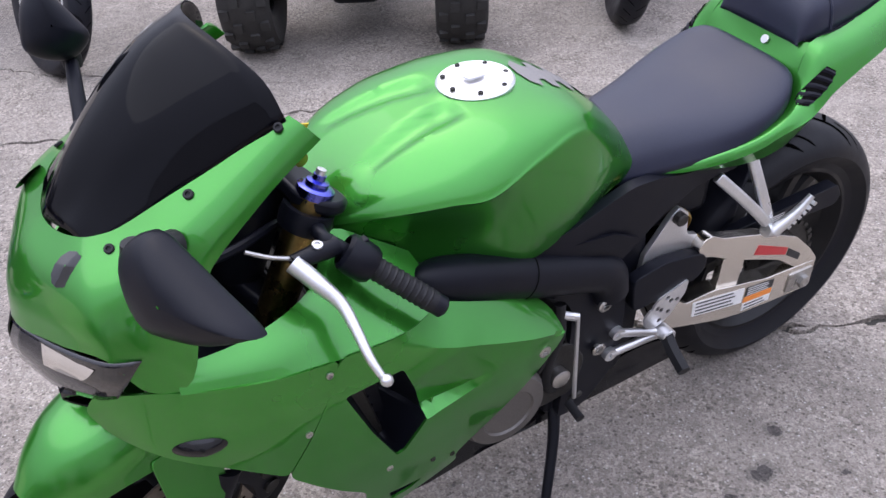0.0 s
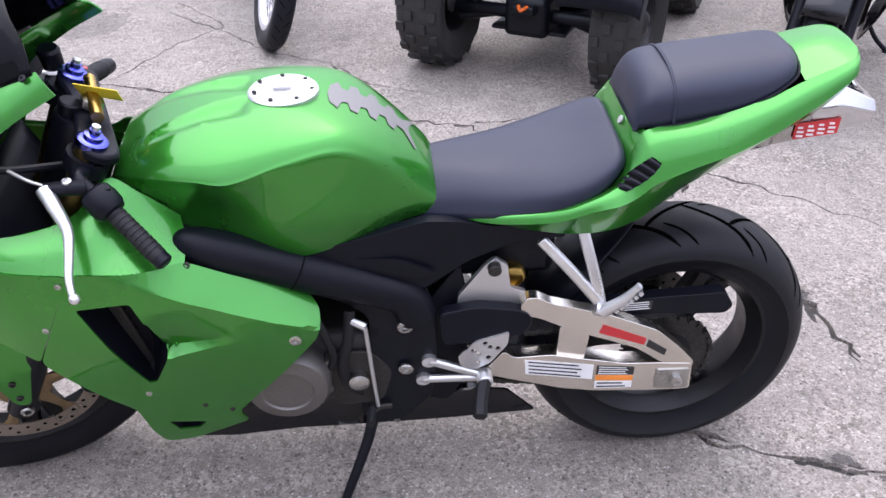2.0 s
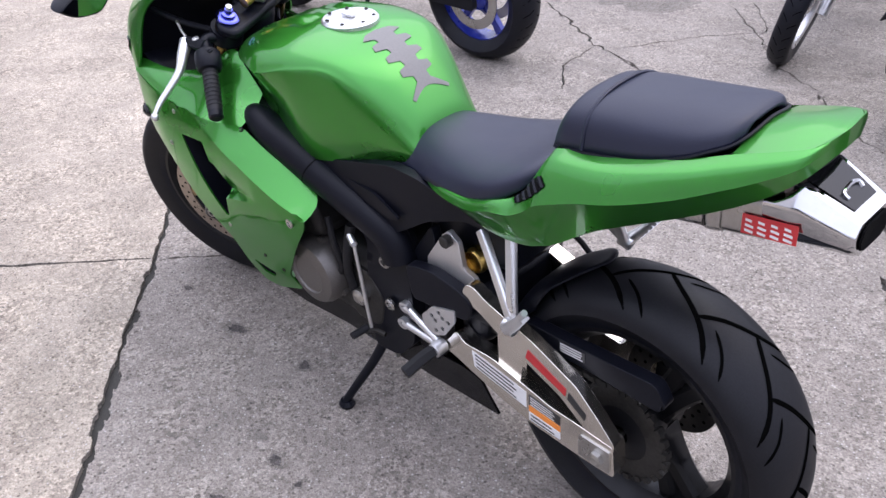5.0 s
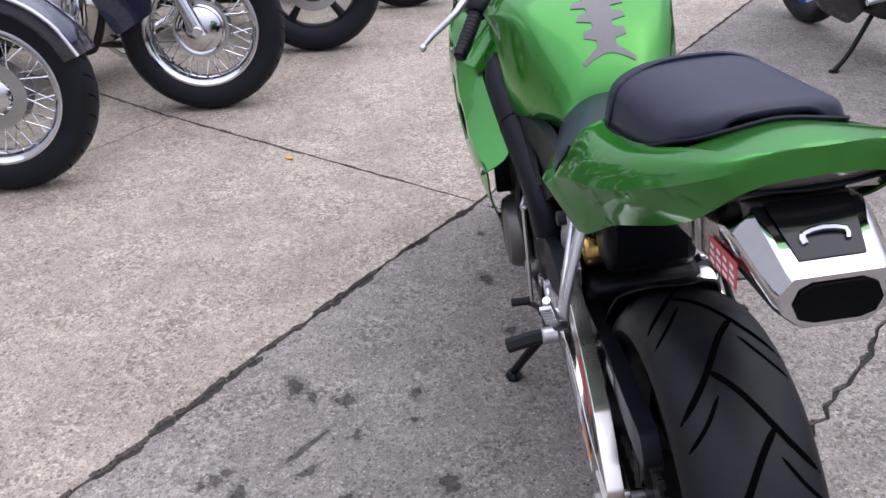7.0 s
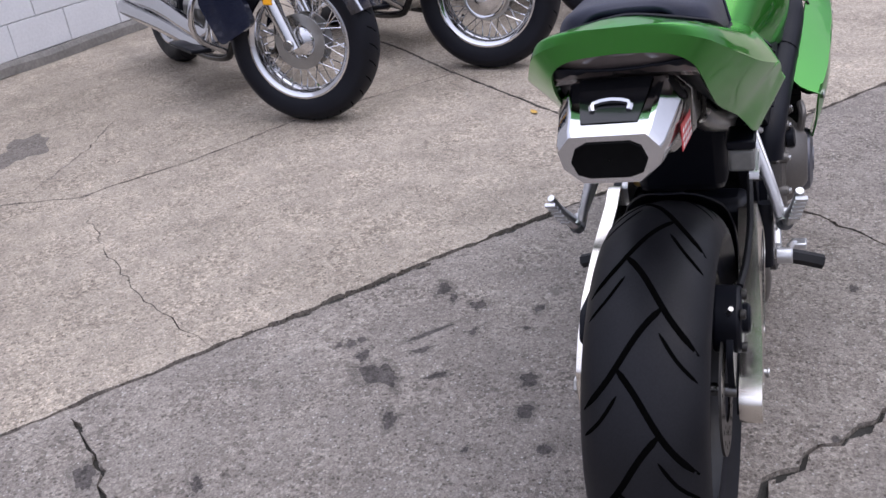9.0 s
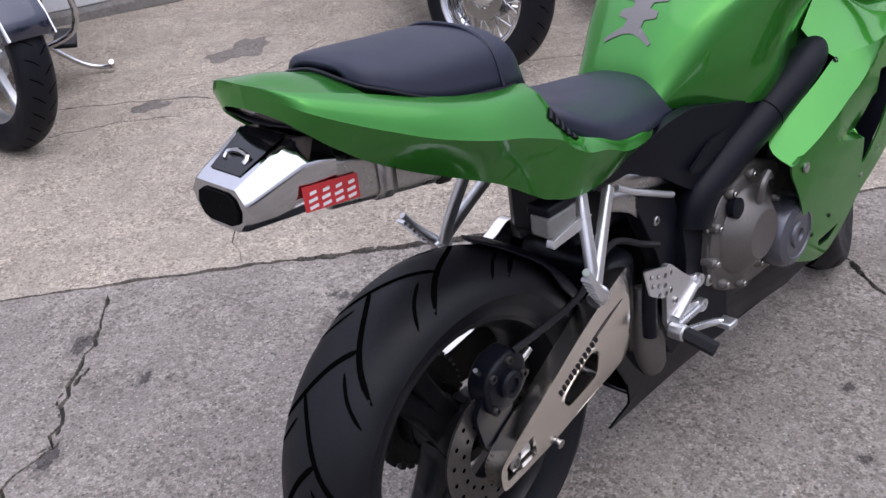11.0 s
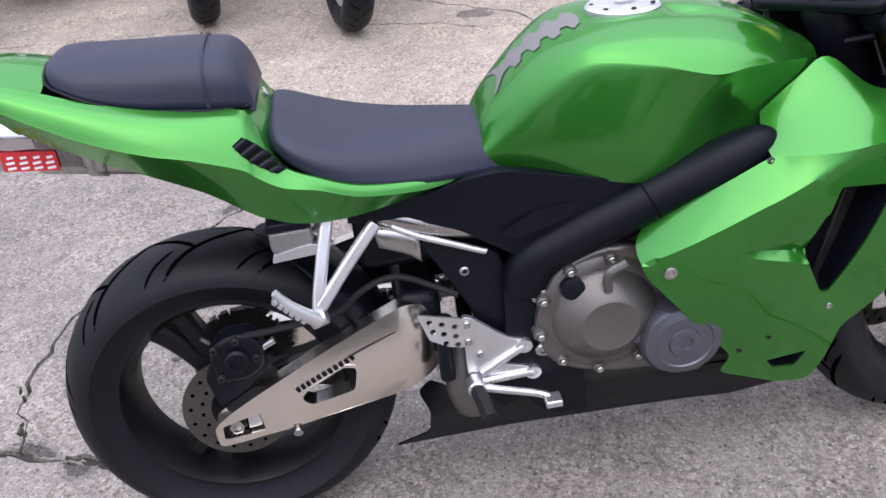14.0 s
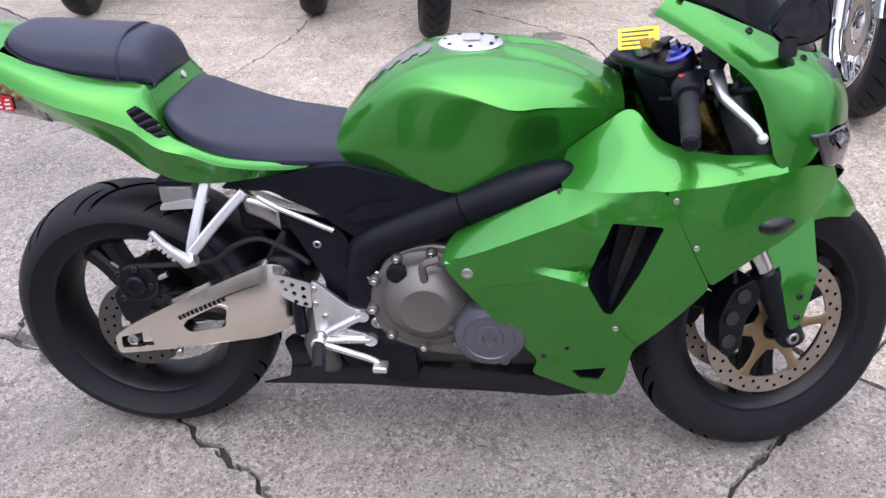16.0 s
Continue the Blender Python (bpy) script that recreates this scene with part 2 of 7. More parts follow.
def part(name, bm, mat, parent, label="", smooth=True, bevel=0.0, solid=0.0, segs=2, mats=(), sharp=38):
    """Links a bmesh as one mesh object under a thing or part, in the thing's own coordinates."""
    me = bpy.data.meshes.new(name)
    bmesh.ops.recalc_face_normals(bm, faces=bm.faces)
    if FORM:
        for v in bm.verts:
            v.co = FORM(v.co)
    bm.to_mesh(me)
    bm.free()
    for mm in (mat, *mats):
        me.materials.append(mm)
    for p in me.polygons:
        p.use_smooth = smooth
    ob = new(name, me)
    ob.parent = parent
    if smooth:
        me.set_sharp_from_angle(angle=radians(sharp))
    if solid:
        s = ob.modifiers.new("thickness", "SOLIDIFY")
        s.thickness, s.offset = solid, -1 if solid > 0 else 1
        if smooth and mat is GREEN:
            crisp = ob.modifiers.new("crisp", "EDGE_SPLIT")
            crisp.split_angle, crisp.use_edge_sharp = radians(66), False
    if bevel:
        b = ob.modifiers.new("edge", "BEVEL")
        b.width, b.segments, b.limit_method, b.angle_limit = bevel, segs, "ANGLE", radians(35)
    if label:
        ob["label"] = label
    return ob


def cr(points, n, closed=False):
    """Catmull-Rom samples through points, n per span."""
    pts = [Vector(p) for p in points]
    k = len(pts)
    if k < 3 and not closed:
        return [pts[0].lerp(pts[-1], i / n) for i in range(n + 1)]
    out = []
    for i in range(k if closed else k - 1):
        p1, p2 = pts[i], pts[(i + 1) % k]
        p0 = pts[i - 1] if closed or i > 0 else p1 * 2 - p2
        p3 = pts[(i + 2) % k] if closed or i + 2 < k else p2 * 2 - p1
        for j in range(n):
            t = j / n
            out.append(0.5 * ((2 * p1) + (p2 - p0) * t + (2 * p0 - 5 * p1 + 4 * p2 - p3) * t * t + (3 * p1 - p0 - 3 * p2 + p3) * t ** 3))
    if not closed:
        out.append(pts[-1].copy())
    return out


def grid(rows, closed=False, caps=False, bm=None):
    """Quads between rows of points."""
    bm = bm or bmesh.new()
    vs = [[bm.verts.new(p) for p in r] for r in rows]
    n = len(vs[0])
    for a, b in zip(vs, vs[1:]):
        for i in range(n if closed else n - 1):
            j = (i + 1) % n
            bm.faces.new((a[i], a[j], b[j], b[i]))
    if caps:
        bm.faces.new(vs[0][::-1])
        bm.faces.new(vs[-1])
    return bm


def surf(rows, nu=4, nv=4, closed=False, caps=False, bm=None):
    """A smooth surface through rows of control points."""
    across = [cr(r, nu, closed) for r in rows]
    cols = [cr(c, nv) for c in zip(*across)]
    return grid([list(r) for r in zip(*cols)], closed, caps, bm)


def halves(rows):
    """Half cross sections (x, then (y, z) pairs from the middle outwards) made whole."""
    out = []
    for x, *half in rows:
        right = [(x, -y, z) for y, z in half[::-1]]
        left = [(x, y, z) for y, z in half if y > 1e-6]
        out.append(right + left)
    return out


def tube(path, r, n=10, bm=None, smooth=4, caps=True, r1=None):
    """A round bar swept along a path."""
    pts = cr(path, smooth) if len(path) > 2 else [Vector(p) for p in path]
    up = Vector((0, 0, 1))
    rows = []
    for i, p in enumerate(pts):
        d = (pts[min(i + 1, len(pts) - 1)] - pts[max(i - 1, 0)]).normalized()
        if i == 0:
            a = d.cross(up if abs(d.z) < 0.9 else Vector((1, 0, 0))).normalized()
        else:
            a = (a - d * a.dot(d)).normalized()
        b = d.cross(a)
        rad = r if r1 is None else r + (r1 - r) * i / (len(pts) - 1)
        rows.append([p + (a * math.cos(q) + b * math.sin(q)) * rad for q in (2 * math.pi * k / n for k in range(n))])
    return grid(rows, True, caps, bm)


def spindle(path, radii, n=16):
    """A bar swept along a path with its own radius at every point."""
    pts = cr(path, 4)
    rr = np.interp([i / 4 for i in range(len(pts))], range(len(radii)), radii)
    bm = tube(pts, 1.0, n, smooth=1)
    bm.verts.ensure_lookup_table()
    for i, v in enumerate(bm.verts):
        p = pts[i // n]
        v.co = p + (v.co - p) * float(rr[i // n])
    return bm


def lathe(profile, centre=(0, 0, 0), axis=(0, 1, 0), n=32, closed=True, bm=None):
    """Revolves (radius, along) pairs round an axis through the centre."""
    ax, c = Vector(axis).normalized(), Vector(centre)
    a = ax.cross(Vector((0, 0, 1)) if abs(ax.z) < 0.9 else Vector((1, 0, 0))).normalized()
    b = ax.cross(a)
    rows = [[c + ax * h + (a * math.cos(q) + b * math.sin(q)) * r for r, h in profile] for q in (2 * math.pi * k / n for k in range(n))]
    bm = bm or bmesh.new()
    vs = [[bm.verts.new(p) for p in row] for row in rows]
    m = len(profile)
    for i in range(n):
        for j in range(m if closed else m - 1):
            quad = (vs[i][j], vs[(i + 1) % n][j], vs[(i + 1) % n][(j + 1) % m], vs[i][(j + 1) % m])
            bm.faces.new(quad)
    bmesh.ops.remove_doubles(bm, verts=bm.verts, dist=1e-6)
    return bm


def disc(r, h, centre, axis=(0, 1, 0), n=24, chamfer=0.15, bm=None):
    """A short solid cylinder with chamfered rims, from the centre outwards along the axis."""
    k = min(r, abs(h)) * chamfer
    return lathe([(1e-7, 0), (r, 0), (r, h - math.copysign(k, h)), (r - k, h), (1e-7, h)], centre, axis, n, False, bm)


def bolt(centre, axis, r=0.007, h=0.005, bm=None):
    """A hex socket bolt head."""
    return lathe([(1e-7, 0), (r, 0), (r, h * 0.7), (r * 0.8, h), (r * 0.5, h), (r * 0.45, h * 0.3), (1e-7, h * 0.3)], centre, axis, 12, False, bm)


def box(x0, x1, y0, y1, z0, z1, bm=None):
    bm = bm or bmesh.new()
    v = [bm.verts.new((x, y, z)) for x in (x0, x1) for y in (y0, y1) for z in (z0, z1)]
    for f in ((0, 1, 3, 2), (4, 6, 7, 5), (0, 4, 5, 1), (2, 3, 7, 6), (0, 2, 6, 4), (1, 5, 7, 3)):
        bm.faces.new([v[i] for i in f])
    return bm


def inside(p, poly):
    x, y, hit = p[0], p[1], False
    for (x0, y0), (x1, y1) in zip(poly, poly[1:] + poly[:1]):
        if (y0 > y) != (y1 > y) and x < (x1 - x0) * (y - y0) / (y1 - y0) + x0:
            hit = not hit
    return hit


def dense(poly, step):
    """A closed outline with points no further apart than step."""
    out = []
    for a, b in zip(poly, poly[1:] + poly[:1]):
        a, b = Vector(a[:2]), Vector(b[:2])
        k = max(1, int((b - a).length / step))
        out += [tuple(a.lerp(b, i / k)) for i in range(k)]
    return out


def rounded(poly, r, n=3):
    """A closed outline with its corners rounded."""
    out = []
    for a, b, c in zip(poly[-1:] + poly[:-1], poly, poly[1:] + poly[:1]):
        a, b, c = Vector(a), Vector(b), Vector(c)
        k = min(r, (a - b).length * 0.45, (c - b).length * 0.45)
        p, q = b + (a - b).normalized() * k, b + (c - b).normalized() * k
        out += [tuple((1 - t) ** 2 * p + 2 * t * (1 - t) * b + t * t * q) for t in (i / n for i in range(n + 1))]
    return out


def sheet(outline, holes, step, place, folds=()):
    """A surface from a flat outline with holes; place(u, v) gives its points in space."""
    from mathutils.geometry import delaunay_2d_cdt
    loops = [dense(outline, step)] + [dense(h, step) for h in holes]
    pts, edges = [], []
    for lp in loops:
        s = len(pts)
        pts += [Vector(p) for p in lp]
        edges += [(s + i, s + (i + 1) % len(lp)) for i in range(len(lp))]
    for line in folds:
        s = len(pts)
        pts += [Vector(p) for p in line]
        edges += [(s + i, s + i + 1) for i in range(len(line) - 1)]
    fixed = len(pts)
    us, vs = [p[0] for p in loops[0]], [p[1] for p in loops[0]]
    u, row = min(us) + step / 2, 0
    while u < max(us):
        v = min(vs) + step / 2 * (1 + row % 2)
        while v < max(vs):
            if inside((u, v), loops[0]) and not any(inside((u, v), h) for h in loops[1:]) and min((Vector((u, v)) - q).length for q in pts[:fixed]) > step * 0.5:
                pts.append(Vector((u, v)))
            v += step
        u, row = u + step * 0.87, row + 1
    co, _, tris, _, _, _ = delaunay_2d_cdt(pts, edges, [], 0, 1e-6)
    bm = bmesh.new()
    vv = [bm.verts.new(place(p.x, p.y)) for p in co]
    for t in tris:
        c = (co[t[0]] + co[t[1]] + co[t[2]]) / 3
        if inside(c, loops[0]) and not any(inside(c, h) for h in loops[1:]):
            bm.faces.new([vv[i] for i in t])
    bmesh.ops.delete(bm, geom=[v for v in bm.verts if not v.link_faces], context="VERTS")
    return bm


def plate(outline, holes, y0, y1, step=0.03, bend=None):
    """A solid plate in the side plane between two widths."""
    bend = bend or (lambda x, z: 0.0)
    bm = sheet(outline, holes, step, lambda x, z: Vector((x, y0 + bend(x, z), z)))
    got = bmesh.ops.extrude_face_region(bm, geom=bm.faces[:])
    bmesh.ops.translate(bm, verts=[g for g in got["geom"] if isinstance(g, bmesh.types.BMVert)], vec=(0, y1 - y0, 0))
    return bm


def table(xs, zs, vals):
    """A smooth field over two axes from a small table: rows follow xs, columns zs."""
    v = np.array(vals)

    def hermite(p0, p1, p2, p3, t):
        return 0.5 * (2 * p1 + (p2 - p0) * t + (2 * p0 - 5 * p1 + 4 * p2 - p3) * t * t + (3 * p1 - p0 - 3 * p2 + p3) * t ** 3)

    def f(x, z):
        i = np.clip(np.interp(x, xs, range(len(xs))), 0, len(xs) - 1.0001)
        j = np.clip(np.interp(z, zs, range(len(zs))), 0, len(zs) - 1.0001)
        a, b = int(i), int(j)
        rows = [v[min(max(a + k, 0), len(xs) - 1)] for k in (-1, 0, 1, 2)]
        cols = [hermite(*(r[min(max(b + k, 0), len(zs) - 1)] for k in (-1, 0, 1, 2)), j - b) for r in rows]
        return float(hermite(*cols, i - a))

    return f


def moved(bm, m):
    bmesh.ops.transform(bm, matrix=m, verts=bm.verts)
    return bm


# ---- ground ----


def jagged(line, width, rough, seed, taper=True):
    """A crack's outline: a band of uneven width along a wandering line."""
    rnd = random.Random(seed)
    mid = []
    for a, b in zip(line, line[1:]):
        a, b = Vector(a), Vector(b)
        k = max(2, int((b - a).length / 0.035))
        nrm = Vector((a.y - b.y, b.x - a.x)).normalized()
        for i in range(k):
            off = rnd.uniform(-1, 1) * rough if (i or a is not line[0]) else 0
            mid.append(a.lerp(b, i / k) + nrm * off)
    mid.append(Vector(line[-1]))
    left, right = [], []
    for i, p in enumerate(mid):
        d = (mid[min(i + 1, len(mid) - 1)] - mid[max(i - 1, 0)]).normalized()
        nrm = Vector((-d.y, d.x))
        e = min(i, len(mid) - 1 - i) / max(1, len(mid) - 1) * 2
        w = width * rnd.uniform(0.35, 1.25) * (0.35 + 0.65 * min(1, e * 4) if taper else 1) / 2
        left.append(p + nrm * w)
        right.append(p - nrm * w)
    return left + right[::-1]


def blot(x, y, rx, ry, turn, seed, grow=1.0):
    """An uneven lobed patch."""
    rnd = random.Random(seed)
    waves = [(k, rnd.uniform(0.1, 0.34) / k ** 0.6, rnd.uniform(0, 6.3)) for k in (1, 2, 3, 5, 8, 11)]
    n = 44
    out = []
    for i in range(n):
        q = 2 * math.pi * i / n
        k = grow * max(0.35, 0.9 + sum(a * math.cos(f * q + p) for f, a, p in waves))
        u, v = math.cos(q) * rx * k, math.sin(q) * ry * k
        out.append(Vector((x + u * math.cos(turn) - v * math.sin(turn), y + u * math.sin(turn) + v * math.cos(turn))))
    return out


MAIN_JOINT = [(14, -9.7), (7, -4.1), (4.502, -1.976), (2.660, -0.573), (1.656, 0.2), (1.28, 0.525), (1.07, 0.682), (0.86, 0.848), (0.65, 0.998), (0.42, 1.185), (0.25, 1.31), (0.1, 1.425), (-0.05, 1.525), (-0.255, 1.67), (-4, 4.7), (-14, 12.5)]
CRACKS = [
    (0.016, 0.003, [(1.671, 0.207), (2.700, 1.407), (3.067, 1.790), (4.597, 3.590)]),
    (0.012, 0.008, [(1.641, 0.189), (1.513, 0.031), (1.444, -0.037), (1.304, -0.217), (1.109, -0.417), (0.877, -0.803), (0.690, -1.114)]),
    (0.018, 0.014, [(0.898, -0.824), (0.696, -0.636), (0.407, -0.354), (0.179, -0.159), (-0.005, -0.026), (-0.176, 0.100), (-0.396, 0.185), (-0.578, 0.253), (-0.8, 0.3)]),
    (0.012, 0.01, [(2.690, 1.39), (2.45, 1.555), (2.3, 1.69), (2.0, 1.915), (1.8, 2.0), (1.6, 2.09), (1.36, 2.25), (1.17, 2.37), (1.067, 2.661), (0.7, 2.98), (0.35, 3.25)]),
    (0.006, 0.01, [(1.18, 2.62), (1.656, 2.72), (1.981, 2.853)]),
    (0.004, 0.012, [(1.1, 2.3), (0.74, 1.87), (0.58, 1.65), (0.4, 1.35), (0.36, 1.24)]),
    (0.012, 0.014, [(0.023, 1.412), (-0.124, 1.208), (-0.271, 1.062), (-0.378, 0.919), (-0.477, 0.890), (-0.552, 0.766), (-0.625, 0.502), (-0.578, 0.253)]),
    (0.01, 0.012, [(1.707, -3.271), (1.379, -2.957), (1.105, -2.614), (0.810, -2.439), (0.625, -2.169), (0.253, -1.983)]),
    (0.016, 0.018, [(2.644, -2.775), (1.867, -2.293), (1.613, -2.198), (1.310, -2.091), (0.986, -1.927), (0.569, -1.797), (0.230, -1.700), (0.084, -1.438), (-0.118, -1.326), (-0.332, -1.288), (-0.538, -1.269), (-0.783, -1.061), (-1.031, -0.816)]),
    (0.008, 0.012, [(1.867, -2.293), (1.800, -1.970), (1.614, -1.730)]),
    (0.008, 0.012, [(1.760, -2.301), (1.562, -2.734), (1.353, -3.009), (1.873, -3.726)]),
    (0.009, 0.014, [(0.230, -1.722), (-0.050, -1.758), (-0.308, -1.772), (-0.262, -1.622), (-0.454, -1.396)]),
    (0.02, 0.02, [(-0.536, -1.247), (-0.332, -0.993), (-0.416, -0.792), (-0.504, -0.561), (-0.603, -0.424), (-0.633, -0.163)]),
    (0.012, 0.014, [(0.019, -1.202), (-0.108, -1.050), (-0.332, -0.993)]),
    (0.008, 0.012, [(-1.266, 1.519), (-0.948, 1.792), (-0.575, 2.234), (-0.419, 2.738), (-0.372, 3.281)]),
    (0.008, 0.008, [(-1.744, 3.252), (-1.042, 3.128), (-0.328, 3.042)]),
    (0.008, 0.012, [(0.335, 2.800), (0.702, 2.655), (0.928, 2.493)]),
]
# drips and stains: x, y, half length, half width, turn
BLOTS = [
    (0.735, 0.735, 0.04, 0.026, 0.5), (0.7, 0.69, 0.03, 0.014, 0.2), (0.664, 0.614, 0.034, 0.022, 0), (0.325, 0.735, 0.075, 0.045, 0.9), (0.388, 0.823, 0.035, 0.018, 0.3),
    (0.424, 0.903, 0.018, 0.01, 0), (0.463, 0.858, 0.02, 0.012, 1), (0.443, 0.686, 0.035, 0.014, 2.3), (0.52, 0.69, 0.075, 0.012, 2.4), (0.169, 0.653, 0.034, 0.024, 0.4),
    (0.38, 0.39, 0.034, 0.028, 0), (0.267, 0.371, 0.033, 0.025, 0.7), (0.111, 0.461, 0.012, 0.009, 0), (0.149, 0.302, 0.024, 0.018, 0), (-0.106, 0.974, 0.03, 0.018, 0.6),
    (0.681, 0.449, 0.028, 0.014, 0), (0.441, 0.877, 0.028, 0.016, 0.5), (0.584, 0.454, 0.012, 0.009, 0), (1.158, 0.222, 0.034, 0.022, 0.2), (1.44, 0.215, 0.02, 0.012, 0),
    (0.548, 0.586, 0.02, 0.012, 0), (0.348, 0.613, 0.036, 0.013, 2.2), (0.908, 0.193, 0.024, 0.017, 0), (-0.14, 1.243, 0.065, 0.028, 0.75), (-0.384, 0.895, 0.055, 0.026, 0.8),
    (0.9, -0.3, 0.022, 0.015, 0), (0.7, -0.42, 0.018, 0.014, 0), (0.3, -0.25, 0.014, 0.01, 0), (1.02, -0.669, 0.02, 0.014, 0), (-0.6, -0.47, 0.05, 0.03, 1.2), (-0.547, 0.259, 0.06, 0.025, 2.6),
    (-0.44, 0.173, 0.05, 0.02, 2.7), (-0.31, -1.303, 0.05, 0.02, 2.9), (-0.25, 0.5, 0.014, 0.012, 0),
]
FAINT = [(0.779, 0.431, 0.036, 0.02, 0), (1.58, 3.06, 0.2, 0.13, 0.5), (2.143, -3.080, 0.3, 0.22, 0.79), (0.917, 2.711, 0.1, 0.06, 0)]


def build_ground():
    from mathutils.geometry import delaunay_2d_cdt
    far = 60
    pts, faces = [], []

    def loop(poly, kind):
        poly = [Vector(p) for p in poly]
        area = sum(a.x * b.y - b.x * a.y for a, b in zip(poly, poly[1:] + poly[:1]))
        if area < 0:
            poly.reverse()
        s = len(pts)
        pts.extend(poly)
        faces.append(list(range(s, s + len(poly))))
        kinds.append(kind)

    kinds = []
    loop([(-far, -far), (far, -far), (far, far), (-far, far)], "ground")
    loop(jagged(MAIN_JOINT, 0.02, 0.005, 5, False), "crack")
    for i, (w, rough, line) in enumerate(CRACKS):
        loop(jagged(line, w, rough, 10 + i), "crack")
    chips = random.Random(77)
    for i in range(44):
        k = chips.uniform(3, 9)
        a, c = Vector(MAIN_JOINT[int(k)]), Vector(MAIN_JOINT[int(k) + 1])
        p = a.lerp(c, k % 1)
        w = chips.uniform(0.008, 0.026)
        loop(blot(p.x, p.y + chips.uniform(-0.008, 0.008), w * 1.6, w * 0.7, -0.67, 200 + i), "crack")
    for i, (w, rough, line) in enumerate(CRACKS):
        for j in range(int(3 + 22 * w / 0.02)):
            k = chips.uniform(0.05, len(line) - 1.05)
            p = Vector(line[int(k)]).lerp(Vector(line[int(k) + 1]), k % 1)
            d = Vector(line[int(k) + 1]) - Vector(line[int(k)])
            r = chips.uniform(0.5, 1.3) * w
            loop(blot(p.x + chips.uniform(-rough, rough), p.y + chips.uniform(-rough, rough), r * 1.7, r * 0.6, math.atan2(d.y, d.x), 400 + i * 31 + j), "crack")
    for i, b in enumerate(BLOTS):
        loop(blot(*b, 50 + i, 1.3), "faint")
        loop(blot(*b, 50 + i, 0.8), "stain")
    for i, b in enumerate(FAINT):
        loop(blot(*b, 90 + i), "faint")
    co, _, tris, _, _, of = delaunay_2d_cdt(pts, [], faces, 1, 1e-5)
    joint = sorted(MAIN_JOINT)
    jx, jy = [p[0] for p in joint], [p[1] for p in joint]
    bm = bmesh.new()
    top = [bm.verts.new((p.x, p.y, 0)) for p in co]
    low = {}
    edge = {}
    for t, o in zip(tris, of):
        k = {kinds[i] for i in o}
        if not k:
            continue
        crack = "crack" in k
        if crack:
            vs = []
            for i in t:
                if i not in low:
                    low[i] = bm.verts.new((co[i].x, co[i].y, -0.014))
                vs.append(low[i])
        else:
            vs = [top[i] for i in t]
        f = bm.faces.new(vs)
        c = (co[t[0]] + co[t[1]] + co[t[2]]) / 3
        pale = c.y > np.interp(c.x, jx, jy)
        f.material_index = 3 if crack else 2 if "stain" in k else 4 if "faint" in k else 1 if pale else 0
        for i in range(3):
            e = (t[i], t[(i + 1) % 3])
            edge.setdefault(tuple(sorted(e)), []).append((crack, e))
    for (a, b), sides in edge.items():
        if len(sides) == 2 and sides[0][0] != sides[1][0]:
            e = next(s[1] for s in sides if not s[0])
            f = bm.faces.new((top[e[1]], top[e[0]], low[e[0]], low[e[1]]))
            f.material_index = 0
    bmesh.ops.delete(bm, geom=[v for v in bm.verts if not v.link_faces], context="VERTS")
    for f in bm.faces:
        if f.normal.z < -0.5:
            f.normal_flip()
    me = bpy.data.meshes.new("ground")
    bm.to_mesh(me)
    bm.free()
    for m in (CON_DARK, CON_LIGHT, STAIN, CRACK, FAINT_STAIN):
        me.materials.append(m)
    return tagged(new("ground", me), "cracked and oil-spotted concrete yard slabs", "ground", kind="structure")


FAINT_STAIN = concrete("damp_stained_concrete", (0.25, 0.225, 0.2), (0.19, 0.172, 0.155), (0.3, 0.28, 0.25))
build_ground()

# ---- the green motorcycle ----
bike = root("sport_motorcycle", pose(0, 0, 0, -LEAN, 0, 0), "green sport motorcycle with black seats leaning on its side stand", "motorcycle", "")


